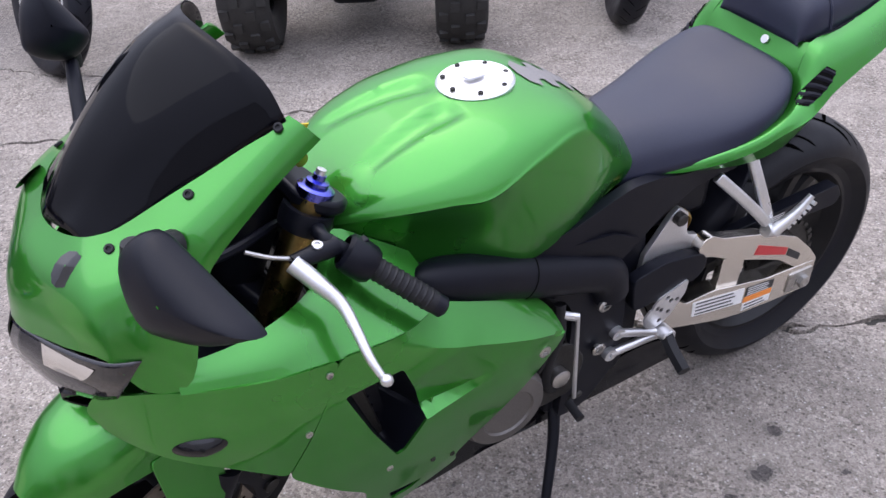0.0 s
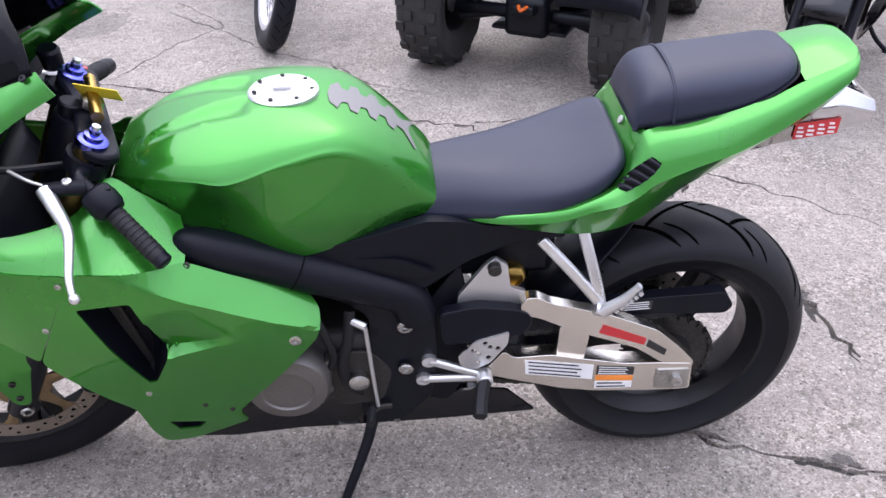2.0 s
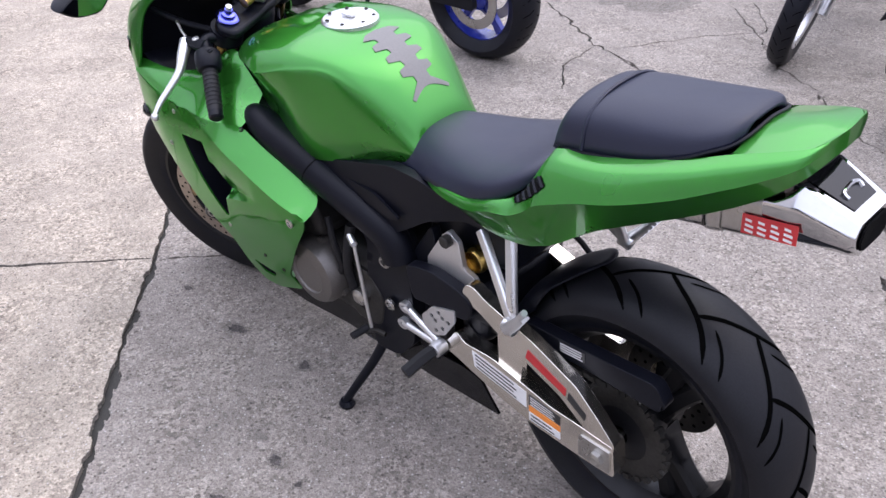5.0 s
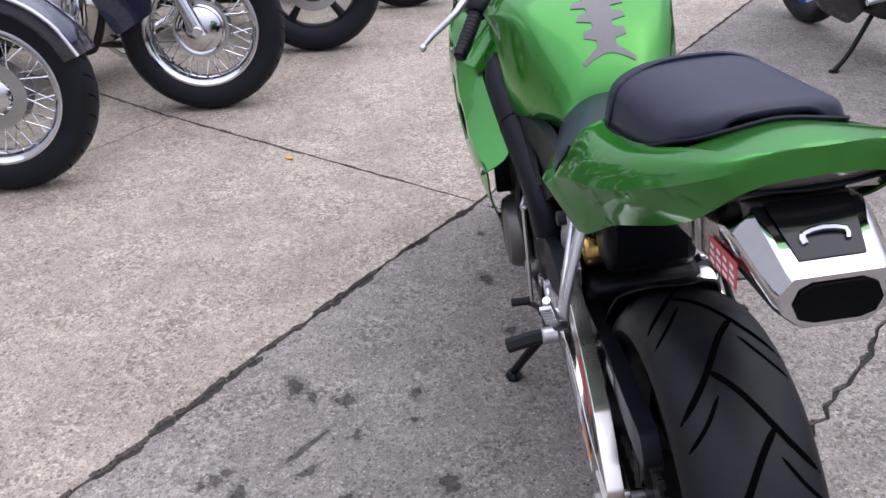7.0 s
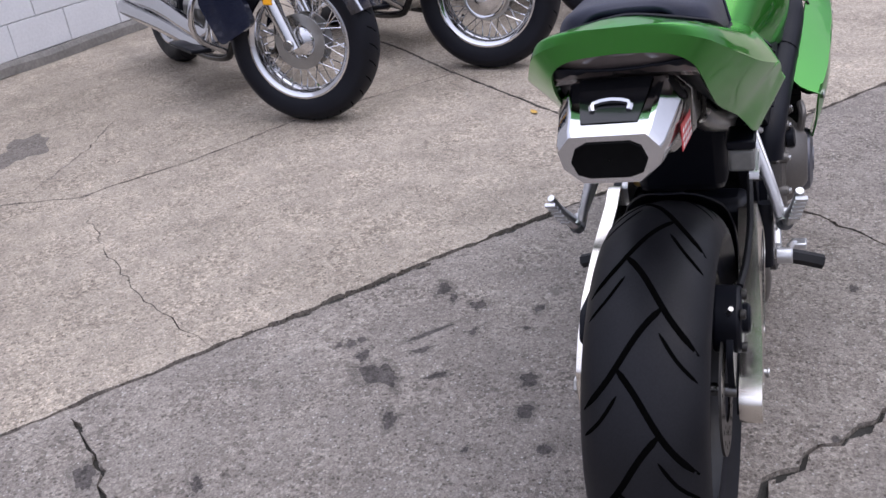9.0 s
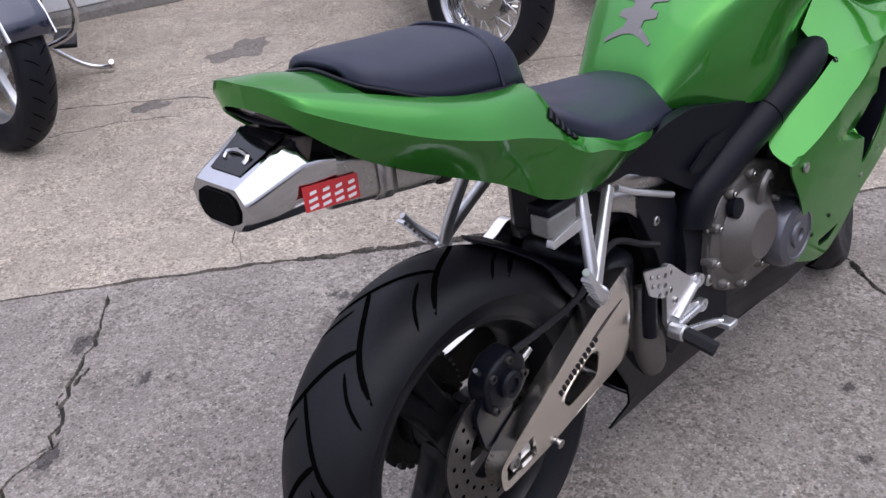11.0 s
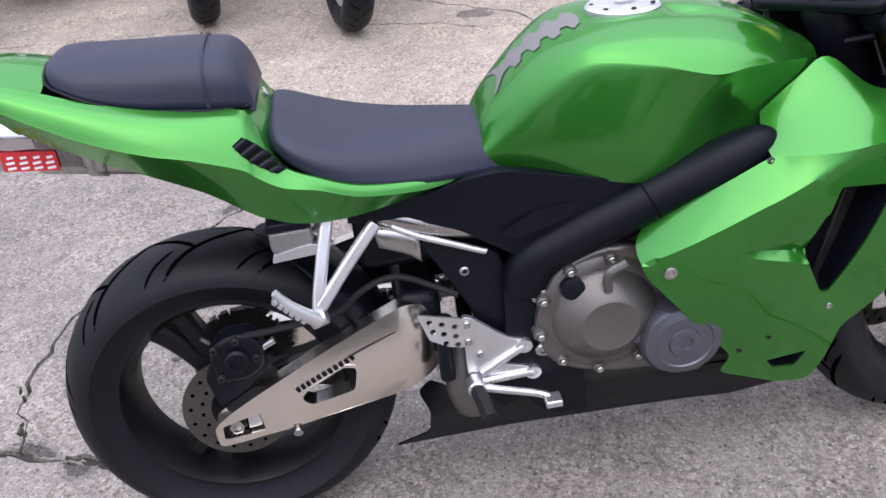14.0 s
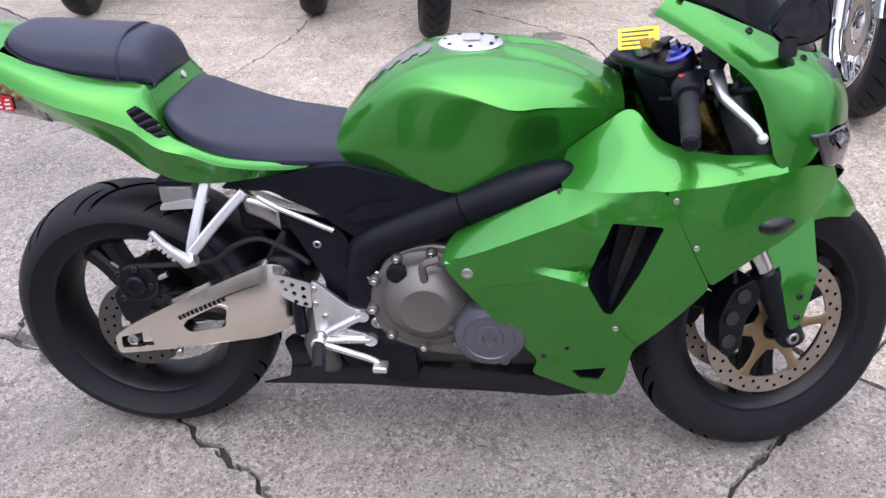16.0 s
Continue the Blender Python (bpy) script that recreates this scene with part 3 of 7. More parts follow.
def wheel(parent, name, centre, rim_r, tyre_r, tyre_w, m, front):
    """Black three-spoke rim with its tyre; near-black strips paint in the grooves' shade."""
    c = Vector(centre)
    hw = tyre_w / 2
    rw = hw * 0.72
    # rim: drop-centre barrel
    bm = lathe([(rim_r + 0.006, rw), (rim_r + 0.006, rw - 0.008), (rim_r - 0.012, rw - 0.02), (rim_r - 0.025, rw * 0.3), (rim_r - 0.025, -rw * 0.3), (rim_r - 0.012, -rw + 0.02), (rim_r + 0.006, -rw + 0.008), (rim_r + 0.006, -rw), (rim_r - 0.012, -rw), (rim_r - 0.034, -rw * 0.5), (rim_r - 0.036, rw * 0.5), (rim_r - 0.012, rw)], c, n=72)
    rim = part(name, moved(bm, m), RIM, parent)
    bm = lathe([(0.02, 0.055), (0.045, 0.05), (0.05, 0.03), (0.042, 0), (0.05, -0.03), (0.045, -0.05), (0.02, -0.055)], c, n=28)
    part("hub", moved(bm, m), RIM, rim)
    for k in range(3):
        bm = bmesh.new()
        for side in (-1, 1):
            q0 = 2 * math.pi * k / 3 + (0.5 if front else 0.03)
            rows = []
            for r, spread, w, t in ((0.035, 0.2, 0.03, 0.034), (0.09, 0.16, 0.02, 0.026), (rim_r - 0.07, 0.15, 0.019, 0.022), (rim_r - 0.012, 0.17, 0.022, 0.026)):
                q = q0 + side * spread
                d, nrm = Vector((math.cos(q), 0, math.sin(q))), Vector((-math.sin(q), 0, math.cos(q)))
                p = c + d * r
                rows.append([p + nrm * w * u + Vector((0, t * v, 0)) for u, v in ((1, 0.6), (0.6, 1), (-0.6, 1), (-1, 0.6), (-1, -0.6), (-0.6, -1), (0.6, -1), (1, -0.6))])
            surf(rows, 1, 4, True, True, bm)
        part("spoke", moved(bm, m), RIM, rim)
    # tyre
    prof = []
    for i in range(17):
        q = radians(-86 + 172 * i / 16)
        prof.append((tyre_r - hw * (1 - math.cos(q)) * (0.62 if front else 0.66), hw * math.sin(q)))
    prof = [(rim_r - 0.004, -rw), (rim_r + 0.012, -rw - 0.006)] + prof + [(rim_r + 0.012, rw + 0.006), (rim_r - 0.004, rw)]
    bm = lathe(prof, c, n=120)
    for f in bm.faces:
        f.material_index = 1 if (f.calc_center_median() - c).length > rim_r + 0.03 else 0
    tyre = part("tyre", moved(bm, m), RUBBER, rim, "black rubber tyre with a chevron tread", mats=(WORN,))
    # tread grooves: near-black strips just above the crown, groove shade put into colour
    top = [(p[1], p[0]) for p in prof[2:-2]]
    ys, rs = [p[0] for p in top], [p[1] for p in top]
    pitch = 22 if not front else 18

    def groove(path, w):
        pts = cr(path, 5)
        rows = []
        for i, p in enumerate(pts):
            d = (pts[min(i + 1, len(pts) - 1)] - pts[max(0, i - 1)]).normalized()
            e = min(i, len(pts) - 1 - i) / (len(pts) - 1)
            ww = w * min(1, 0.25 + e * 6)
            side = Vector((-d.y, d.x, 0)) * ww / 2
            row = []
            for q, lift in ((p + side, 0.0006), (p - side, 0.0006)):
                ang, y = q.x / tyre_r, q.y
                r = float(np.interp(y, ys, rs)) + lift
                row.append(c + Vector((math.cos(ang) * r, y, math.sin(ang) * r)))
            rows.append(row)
        part("tread_groove_shade", moved(grid(rows), m), RECESS_SHADE, tyre)

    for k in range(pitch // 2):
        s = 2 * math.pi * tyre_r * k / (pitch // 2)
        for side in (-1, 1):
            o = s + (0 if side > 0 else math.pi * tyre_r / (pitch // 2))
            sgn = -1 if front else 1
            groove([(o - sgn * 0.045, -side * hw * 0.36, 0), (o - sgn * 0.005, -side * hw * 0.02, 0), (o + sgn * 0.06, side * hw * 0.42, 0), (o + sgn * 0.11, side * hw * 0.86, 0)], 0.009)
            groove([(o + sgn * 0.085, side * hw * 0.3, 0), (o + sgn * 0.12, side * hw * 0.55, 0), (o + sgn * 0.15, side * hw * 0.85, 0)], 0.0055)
    return rim


def brake_disc(parent, c, y, r, r_in, m, n_holes, mat):
    bm = lathe([(r, y), (r, y + 0.004), (r_in, y + 0.004), (r_in, y)], c, n=56)
    d = part("brake_disc", moved(bm, m), mat, parent, "drilled steel brake disc")
    # drill holes are flat black dots on the disc, their shade painted
    bm = bmesh.new()
    for k in range(n_holes):
        q = 2 * math.pi * k / n_holes
        rr = r_in + (r - r_in) * (0.3 + 0.4 * (k % 2))
        for s in (-0.0005, 0.0045):
            p = Vector(c) + Vector((math.cos(q) * rr, y + s, math.sin(q) * rr))
            lathe([(1e-7, 0), (0.0042, 0)], p, n=8, closed=False, bm=bm)
    part("drill_hole_shade", moved(bm, m), RECESS_SHADE, d)["kind"] = "stuff"
    return d


I4 = Matrix.Identity(4)
rear = wheel(bike, "rear_wheel", (0, 0, 0.304), 0.218, 0.309, 0.18, I4, False)
front = wheel(bike, "front_wheel", (1.39, 0, 0.3), 0.216, 0.3, 0.12, Matrix.Translation((-0.012, 0, 0)) @ TURN, True)


def body_form(p):
    """Proportions of the body, from the tail's end to the nose."""
    x = p.x + float(np.interp(p.x, (-0.34, -0.26, -0.16, 0.0, 0.16, 0.475, 0.556, 0.75, 0.92, 1.02, 1.11, 1.2, 1.45), (0.022, 0.01, 0.018, 0.01, -0.002, 0.0, 0.013, 0.022, 0.03, 0.028, 0.027, 0.02, 0.02)))
    z = p.z - float(np.interp(p.z, (0.1, 0.28, 0.7, 1.02), (0.0, 0.01, 0.01, 0.004)))
    z -= 0.015 * max(0.0, min(1.0, (0.05 - p.x) / 0.3))
    return Vector((x, p.y * float(np.interp(p.x, (0.0, 0.3), (1.03, 0.97))), z))


FORM = body_form


AX = Vector((0, 0, 0.312))
FX = Vector((1.39, 0, 0.3))

# fuel tank
SCOOP = (0.836, 0.05, 0.98, 0.075)
TANK = [
    (1.03, (0, 0.836), (0.05, 0.836), (0.085, 0.83), (0.1, 0.818), (0.099, 0.806), (0.096, 0.75), (0.1, 0.7)),
    (0.955, (0, 0.875), (0.07, 0.874), (0.122, 0.861), (0.149, 0.838), (0.145, 0.826), (0.118, 0.76), (0.12, 0.69)),
    (0.885, (0, 0.9), (0.08, 0.897), (0.146, 0.877), (0.179, 0.848), (0.174, 0.834), (0.132, 0.755), (0.135, 0.685)),
    (0.825, (0, 0.91), (0.085, 0.907), (0.156, 0.885), (0.192, 0.85), (0.19, 0.835), (0.158, 0.755), (0.15, 0.674)),
    (0.74, (0, 0.915), (0.085, 0.912), (0.144, 0.897), (0.172, 0.874), (0.18, 0.852), (0.178, 0.755), (0.16, 0.668)),
    (0.65, (0, 0.903), (0.078, 0.9), (0.12, 0.894), (0.142, 0.88), (0.154, 0.856), (0.162, 0.755), (0.146, 0.685)),
    (0.575, (0, 0.865), (0.06, 0.861), (0.095, 0.85), (0.116, 0.834), (0.128, 0.805), (0.132, 0.745), (0.122, 0.705)),
    (0.515, (0, 0.8), (0.05, 0.797), (0.076, 0.785), (0.09, 0.77), (0.1, 0.755), (0.104, 0.735), (0.102, 0.715)),
    (0.492, (0, 0.752), (0.045, 0.75), (0.068, 0.746), (0.082, 0.741), (0.09, 0.735), (0.094, 0.726), (0.094, 0.715)),
]
bm = surf(halves(TANK), 8, 10)
for v in bm.verts:
    # teardrop finger scoops beside the cap, deep at the rear end
    for s in (-1, 1):
        along = (v.co.x - SCOOP[0]) / (SCOOP[2] - SCOOP[0])
        mid = SCOOP[1] + (SCOOP[3] - SCOOP[1]) * along
        wide = 0.03 * (1 - 0.5 * along)
        if -0.25 < along < 1 and v.co.z > 0.82:
            k = 1 - ((s * v.co.y - mid) / wide) ** 2
            end = 1 - (along / 0.25) ** 2 if along < 0 else 1 - along
            k = max(0, min(k, 4 * end, 1))
            v.co.z -= 0.012 * k * k * (3 - 2 * k) * (0.35 + 0.65 * max(0, min(1, end)))
from mathutils.bvhtree import BVHTree
bm.normal_update()
skin = BVHTree.FromBMesh(bm)


def on_tank(x, y, lift=0.0012):
    hit = skin.ray_cast(Vector((x, y, 1.2)), Vector((0, 0, -1)))
    return hit[0] + hit[1] * (lift if hit[1].z > 0 else -lift)


tank = part("fuel_tank", bm, GREEN, bike, "green metallic fuel tank with creased flanks", solid=0.003)
cap = part("fuel_cap", lathe([(1e-7, 0.006), (0.03, 0.007), (0.056, 0.006), (0.06, 0.002), (0.06, -0.01)], (0.745, 0, 0.9145), (0.03, 0, 1), 40, False), SILVER, tank, "round bolted aluminium filler cap")
for k in range(7):
    q = 2 * math.pi * k / 7 + 0.3
    part("cap_bolt", bolt((0.745 + 0.049 * math.cos(q), 0.049 * math.sin(q), 0.9205), (0, 0, 1), 0.004, 0.003), DARK_METAL, cap)
part("lock_cover", moved(plate(rounded([(-0.018, -0.008), (0.014, -0.01), (0.018, 0.008), (-0.014, 0.011)], 0.006), [], 0, 0.003), Matrix.Translation((0.748, 0, 0.9245)) @ Matrix.Rotation(radians(90), 4, "X")), SILVER, cap)
# grey barbed pad along the rear of the tank
half = [(0.668, 0.032), (0.655, 0.05), (0.648, 0.026), (0.638, 0.024), (0.634, 0.046), (0.622, 0.05), (0.617, 0.024), (0.607, 0.022), (0.602, 0.043), (0.592, 0.046), (0.586, 0.02), (0.576, 0.018), (0.572, 0.038), (0.562, 0.04), (0.557, 0.018), (0.548, 0.018), (0.542, 0.03), (0.532, 0.05), (0.528, 0.046), (0.534, 0.028), (0.538, 0.012)]
pad = [(0.672, 0.0)] + half + [(0.539, 0.0)] + [(x, -y) for x, y in half[::-1]]
part("tank_pad", sheet(pad, [], 0.008, lambda x, y: on_tank(x, y, 0.0015)), PAD_GREY, tank, "grey barbed tank protector sticker")

# seats
SEAT = [
    (0.565, (0, 0.745), (0.045, 0.735), (0.08, 0.715), (0.09, 0.7)),
    (0.53, (0, 0.77), (0.05, 0.763), (0.088, 0.735), (0.102, 0.704)),
    (0.46, (0, 0.779), (0.06, 0.774), (0.1, 0.75), (0.122, 0.712)),
    (0.38, (0, 0.783), (0.078, 0.779), (0.122, 0.757), (0.142, 0.722)),
    (0.3, (0, 0.794), (0.094, 0.791), (0.143, 0.772), (0.158, 0.738)),
    (0.24, (0, 0.811), (0.098, 0.809), (0.146, 0.792), (0.156, 0.76)),
    (0.2, (0, 0.828), (0.094, 0.826), (0.134, 0.812), (0.142, 0.785)),
    (0.178, (0, 0.836), (0.082, 0.834), (0.116, 0.823), (0.124, 0.803)),
    (0.168, (0, 0.83), (0.072, 0.828), (0.102, 0.818), (0.11, 0.803)),
]
part("rider_seat", surf(halves(SEAT), 4, 4), VINYL, bike, "black vinyl rider seat", solid=0.02)
PILLION = [
    (0.16, (0, 0.866), (0.05, 0.866), (0.084, 0.866), (0.094, 0.864)),
    (0.152, (0, 0.92), (0.05, 0.914), (0.085, 0.9), (0.096, 0.872)),
    (0.13, (0, 0.948), (0.055, 0.943), (0.092, 0.922), (0.104, 0.875)),
    (0.085, (0, 0.957), (0.058, 0.952), (0.094, 0.93), (0.108, 0.882)),
    (-0.02, (0, 0.97), (0.056, 0.965), (0.092, 0.944), (0.106, 0.902)),
    (-0.09, (0, 0.979), (0.054, 0.975), (0.088, 0.956), (0.1, 0.926)),
    (-0.125, (0, 0.984), (0.05, 0.98), (0.08, 0.967), (0.091, 0.944)),
    (-0.147, (0, 0.984), (0.042, 0.982), (0.066, 0.972), (0.076, 0.955)),
    (-0.158, (0, 0.979), (0.03, 0.977), (0.045, 0.971), (0.052, 0.964)),
]


def sway(bm):
    """The tail stands a little to the right of the wheels' plane."""
    for v in bm.verts:
        v.co.y -= 0.05 * max(0.0, 0.15 - v.co.x)
    return bm


pil = part("pillion_seat", sway(surf(halves(PILLION), 4, 4)), VINYL, bike, "black vinyl pillion pad with a stitched front band", solid=0.02)
band = [(0.088, y, z + 0.001) for y, z in ((-0.108, 0.883), (-0.092, 0.93), (-0.05, 0.953), (0, 0.958), (0.05, 0.953), (0.092, 0.93), (0.108, 0.883))]
part("seam_piping", sway(tube(band, 0.0035, 6)), VINYL, pil)
rim_line = [(x, y, z) for x, y, z in ((0.148, 0.096, 0.874), (0.085, 0.109, 0.881), (-0.02, 0.105, 0.9), (-0.09, 0.102, 0.927), (-0.125, 0.093, 0.944), (-0.15, 0.077, 0.955), (-0.161, 0.05, 0.964), (-0.164, 0, 0.972))]
part("seat_gasket", sway(tube(rim_line + [(x, -y, z) for x, y, z in rim_line[-2::-1]], 0.003, 6)), PLASTIC, pil)

# tail cowl
TAIL = [
    (0.475, (0.098, 0.712), (0.102, 0.71), (0.104, 0.707), (0.1, 0.703)),
    (0.4, (0.128, 0.724), (0.136, 0.721), (0.142, 0.71), (0.12, 0.695)),
    (0.3, (0.148, 0.742), (0.162, 0.742), (0.172, 0.728), (0.14, 0.685)),
    (0.235, (0.146, 0.764), (0.168, 0.77), (0.182, 0.755), (0.142, 0.682)),
    (0.185, (0.124, 0.784), (0.152, 0.792), (0.182, 0.768), (0.14, 0.688)),
    (0.15, (0.11, 0.86), (0.14, 0.843), (0.178, 0.788), (0.136, 0.7)),
    (0.125, (0.107, 0.876), (0.138, 0.863), (0.176, 0.806), (0.132, 0.71)),
    (0.05, (0.109, 0.887), (0.14, 0.876), (0.17, 0.832), (0.116, 0.755)),
    (-0.02, (0.108, 0.904), (0.136, 0.892), (0.162, 0.853), (0.105, 0.79)),
    (-0.1, (0.102, 0.93), (0.128, 0.917), (0.146, 0.883), (0.094, 0.83)),
    (-0.165, (0.09, 0.954), (0.113, 0.942), (0.128, 0.914), (0.09, 0.868)),
    (-0.215, (0.082, 0.973), (0.1, 0.963), (0.11, 0.943), (0.086, 0.908)),
    (-0.247, (0.07, 0.984), (0.084, 0.978), (0.092, 0.964), (0.076, 0.94)),
    (-0.26, (0.046, 0.989), (0.053, 0.986), (0.058, 0.976), (0.05, 0.956)),
    (-0.265, (0.0, 0.99), (0.0, 0.988), (0.0, 0.979), (0.0, 0.961)),
]


def creased(row, k, t=0.12):
    """A section with two extra points close to its k-th, so that the fold there stays crisp."""
    row = [Vector(p) for p in row]
    return row[:k] + [row[k].lerp(row[k - 1], t), row[k].lerp(row[k + 1], t)] + row[k + 1:]


for s in (1, -1):
    rows = [creased([(x, s * y, z) for y, z in row], 2) for x, *row in TAIL]
    flank = sway(surf(rows, 4, 5))
    flank_skin = BVHTree.FromBMesh(flank)

    def on_flank(p, lift):
        d = Vector((0, -s * 0.8, -0.6))
        hit = flank_skin.ray_cast(Vector(p) - d * 0.1, d)
        return (hit[0] or Vector(p)) - d * lift

    cowl_side = part("tail_cowl_side", flank, GREEN, bike, "green tail cowl with a black louvre", solid=0.003, sharp=18)
    # louvre on the hip
    q = [Vector((0.141, s * 0.146, 0.848)), Vector((0.112, s * 0.16, 0.832)), Vector((0.174, s * 0.164, 0.78)), Vector((0.199, s * 0.152, 0.79))]
    leaf_u = lambda u, w: 0.5 + (u - 0.5) * (0.35 + 0.6 * math.sin(math.pi * (0.12 + 0.76 * max(0.0, min(1.0, w)))))
    spot = lambda u, w, lift: on_flank(q[0].lerp(q[1], leaf_u(u, w)).lerp(q[3].lerp(q[2], leaf_u(u, w)), w), lift)
    # near-black patch on the unbroken flank, no opening behind the slats
    grille = part("louvre", grid([[spot(u / 4, w / 6, 0.0015) for u in range(5)] for w in range(7)]), MATTE_BLACK, cowl_side, "black louvred vent")
    for k in range(5):
        u = 0.1 + k * 0.2
        part("slat", grid([[spot(i / 4, u - 0.06, 0.002) for i in range(5)], [spot(i / 4, u, 0.004) for i in range(5)], [spot(i / 4, u + 0.05, 0.002) for i in range(5)]]), PLASTIC, grille)
part("tail_cowl_top", sway(surf([[(-0.26, -0.046, 0.989), (-0.265, 0, 0.99), (-0.26, 0.046, 0.989)], [(-0.247, -0.07, 0.984), (-0.25, 0, 0.991), (-0.247, 0.07, 0.984)], [(-0.215, -0.082, 0.973), (-0.215, 0, 0.987), (-0.215, 0.082, 0.973)], [(-0.16, -0.09, 0.952), (-0.16, 0, 0.968), (-0.16, 0.09, 0.952)]], 4, 4)), GREEN, bike, solid=0.003)
step = [
    [(0.14, -0.108, 0.872), (0.152, -0.06, 0.868), (0.158, 0, 0.866), (0.152, 0.06, 0.868), (0.14, 0.108, 0.872)],
    [(0.158, -0.112, 0.845), (0.166, -0.06, 0.838), (0.17, 0, 0.835), (0.166, 0.06, 0.838), (0.158, 0.112, 0.845)],
    [(0.17, -0.12, 0.81), (0.185, -0.06, 0.8), (0.19, 0, 0.8), (0.185, 0.06, 0.8), (0.17, 0.12, 0.81)],
]
part("seat_step", surf(step, 4, 5), GREEN, bike, solid=0.003)
part("seat_lock", disc(0.008, 0.004, (0.163, 0.03, 0.852), (0.9, 0, 0.4)), SILVER, bike)
part("undertail", sway(surf([[(-0.245, -0.078, 0.945), (-0.25, 0, 0.94), (-0.245, 0.078, 0.945)], [(-0.1, -0.092, 0.835), (-0.1, 0, 0.905), (-0.1, 0.092, 0.835)], [(0.1, -0.118, 0.745), (0.1, 0, 0.83), (0.1, 0.118, 0.745)], [(0.3, -0.135, 0.695), (0.3, 0, 0.71), (0.3, 0.135, 0.695)]], 4, 4)), PLASTIC, bike, "black plastic undertail", solid=0.003)
lamp = sway(surf([[(-0.258 + 0.014 * (y / 0.078) ** 2, y, z0) for y, z0 in ((-0.08, 0.968), (-0.04, 0.976), (0, 0.978), (0.04, 0.976), (0.08, 0.968))], [(-0.25 + 0.012 * (y / 0.08) ** 2, y, z0) for y, z0 in ((-0.084, 0.946), (-0.04, 0.947), (0, 0.948), (0.04, 0.947), (0.084, 0.946))], [(-0.215, y, z0) for y, z0 in ((-0.086, 0.912), (-0.04, 0.915), (0, 0.916), (0.04, 0.915), (0.086, 0.912))]], 4, 4))
part("tail_lamp", lamp, TAIL_LENS, bike, "smoky brown tail lamp lens", solid=0.004)

# fairing field: half width over length and height
FY = table([0.68, 0.78, 0.92, 1.08, 1.2, 1.3, 1.36, 1.43], [0.1, 0.2, 0.3, 0.42, 0.54, 0.64, 0.72, 0.76], [
    [0.1, 0.12, 0.15, 0.195, 0.228, 0.235, 0.22, 0.2],
    [0.1, 0.13, 0.17, 0.215, 0.247, 0.25, 0.235, 0.21],
    [0.1, 0.15, 0.19, 0.228, 0.258, 0.262, 0.25, 0.235],
    [0.12, 0.165, 0.2, 0.235, 0.258, 0.262, 0.252, 0.24],
    [0.12, 0.16, 0.195, 0.23, 0.25, 0.262, 0.256, 0.25],
    [0.1, 0.14, 0.17, 0.2, 0.225, 0.24, 0.24, 0.235],
    [0.08, 0.11, 0.14, 0.17, 0.195, 0.21, 0.212, 0.21],
    [0.05, 0.07, 0.09, 0.11, 0.13, 0.145, 0.15, 0.15],
])


def fair_y(x, z):
    y = FY(x, z)
    # bevel along the rising upper edge, and the ledge that runs down into the duct
    d = (x - 0.7) * 0.137 / 0.268 - (z - 0.575) * 0.23 / 0.268
    if x < 1.12:
        y -= 0.048 * max(0.0, min(1.0, 1 - (x - 0.93) / 0.13)) * max(0.0, 1 - d / (0.018 + 0.12 * max(0.0, x - 0.72)))
    ledge = 0.557 - (x - 0.849) * 0.27
    if 0.845 < x < 0.99 and z > ledge:
        y -= 0.03 * min(1, (x - 0.845) / 0.12) * min(1, (z - ledge) / 0.012) * max(0, 1 - (z - ledge) / 0.11)
    return y


SIDE = rounded([(0.7, 0.572), (0.73, 0.605), (0.915, 0.703), (1.0, 0.711), (1.098, 0.718), (1.198, 0.52), (1.12, 0.43), (1.06, 0.36), (1.05, 0.26), (1.035, 0.205), (0.98, 0.205), (0.86, 0.262), (0.875, 0.31), (0.71, 0.535)], 0.016)
DUCT = rounded([(1.008, 0.658), (1.1, 0.65), (1.062, 0.555), (1.014, 0.452), (1.0, 0.456), (0.966, 0.526), (0.986, 0.6)], 0.006)
GILL = rounded([(0.94, 0.285), (1.012, 0.302), (0.998, 0.258), (0.96, 0.258)], 0.006)
NOSE_SIDE = rounded([(1.099, 0.716), (1.19, 0.727), (1.285, 0.742), (1.35, 0.752), (1.405, 0.735), (1.42, 0.7), (1.4, 0.662), (1.28, 0.587), (1.199, 0.523)], 0.012)
bevel_x = [0.732 + 0.02 * k for k in range(15)]
FOLDS = [
    [(x, 0.575 + ((x - 0.7) * 0.137 / 0.268 - 0.018 - 0.12 * (x - 0.72)) * 0.268 / 0.23) for x in bevel_x],
    [(x, 0.575 + ((x - 0.7) * 0.137 / 0.268 - 0.009 - 0.06 * (x - 0.72)) * 0.268 / 0.23) for x in bevel_x[1:9]],
    [(x, 0.557 - (x - 0.849) * 0.27) for x in (0.845, 0.865, 0.885, 0.905, 0.925, 0.945)],
    [(x, 0.57 - (x - 0.849) * 0.27) for x in (0.865, 0.885, 0.905, 0.925, 0.945)],
]
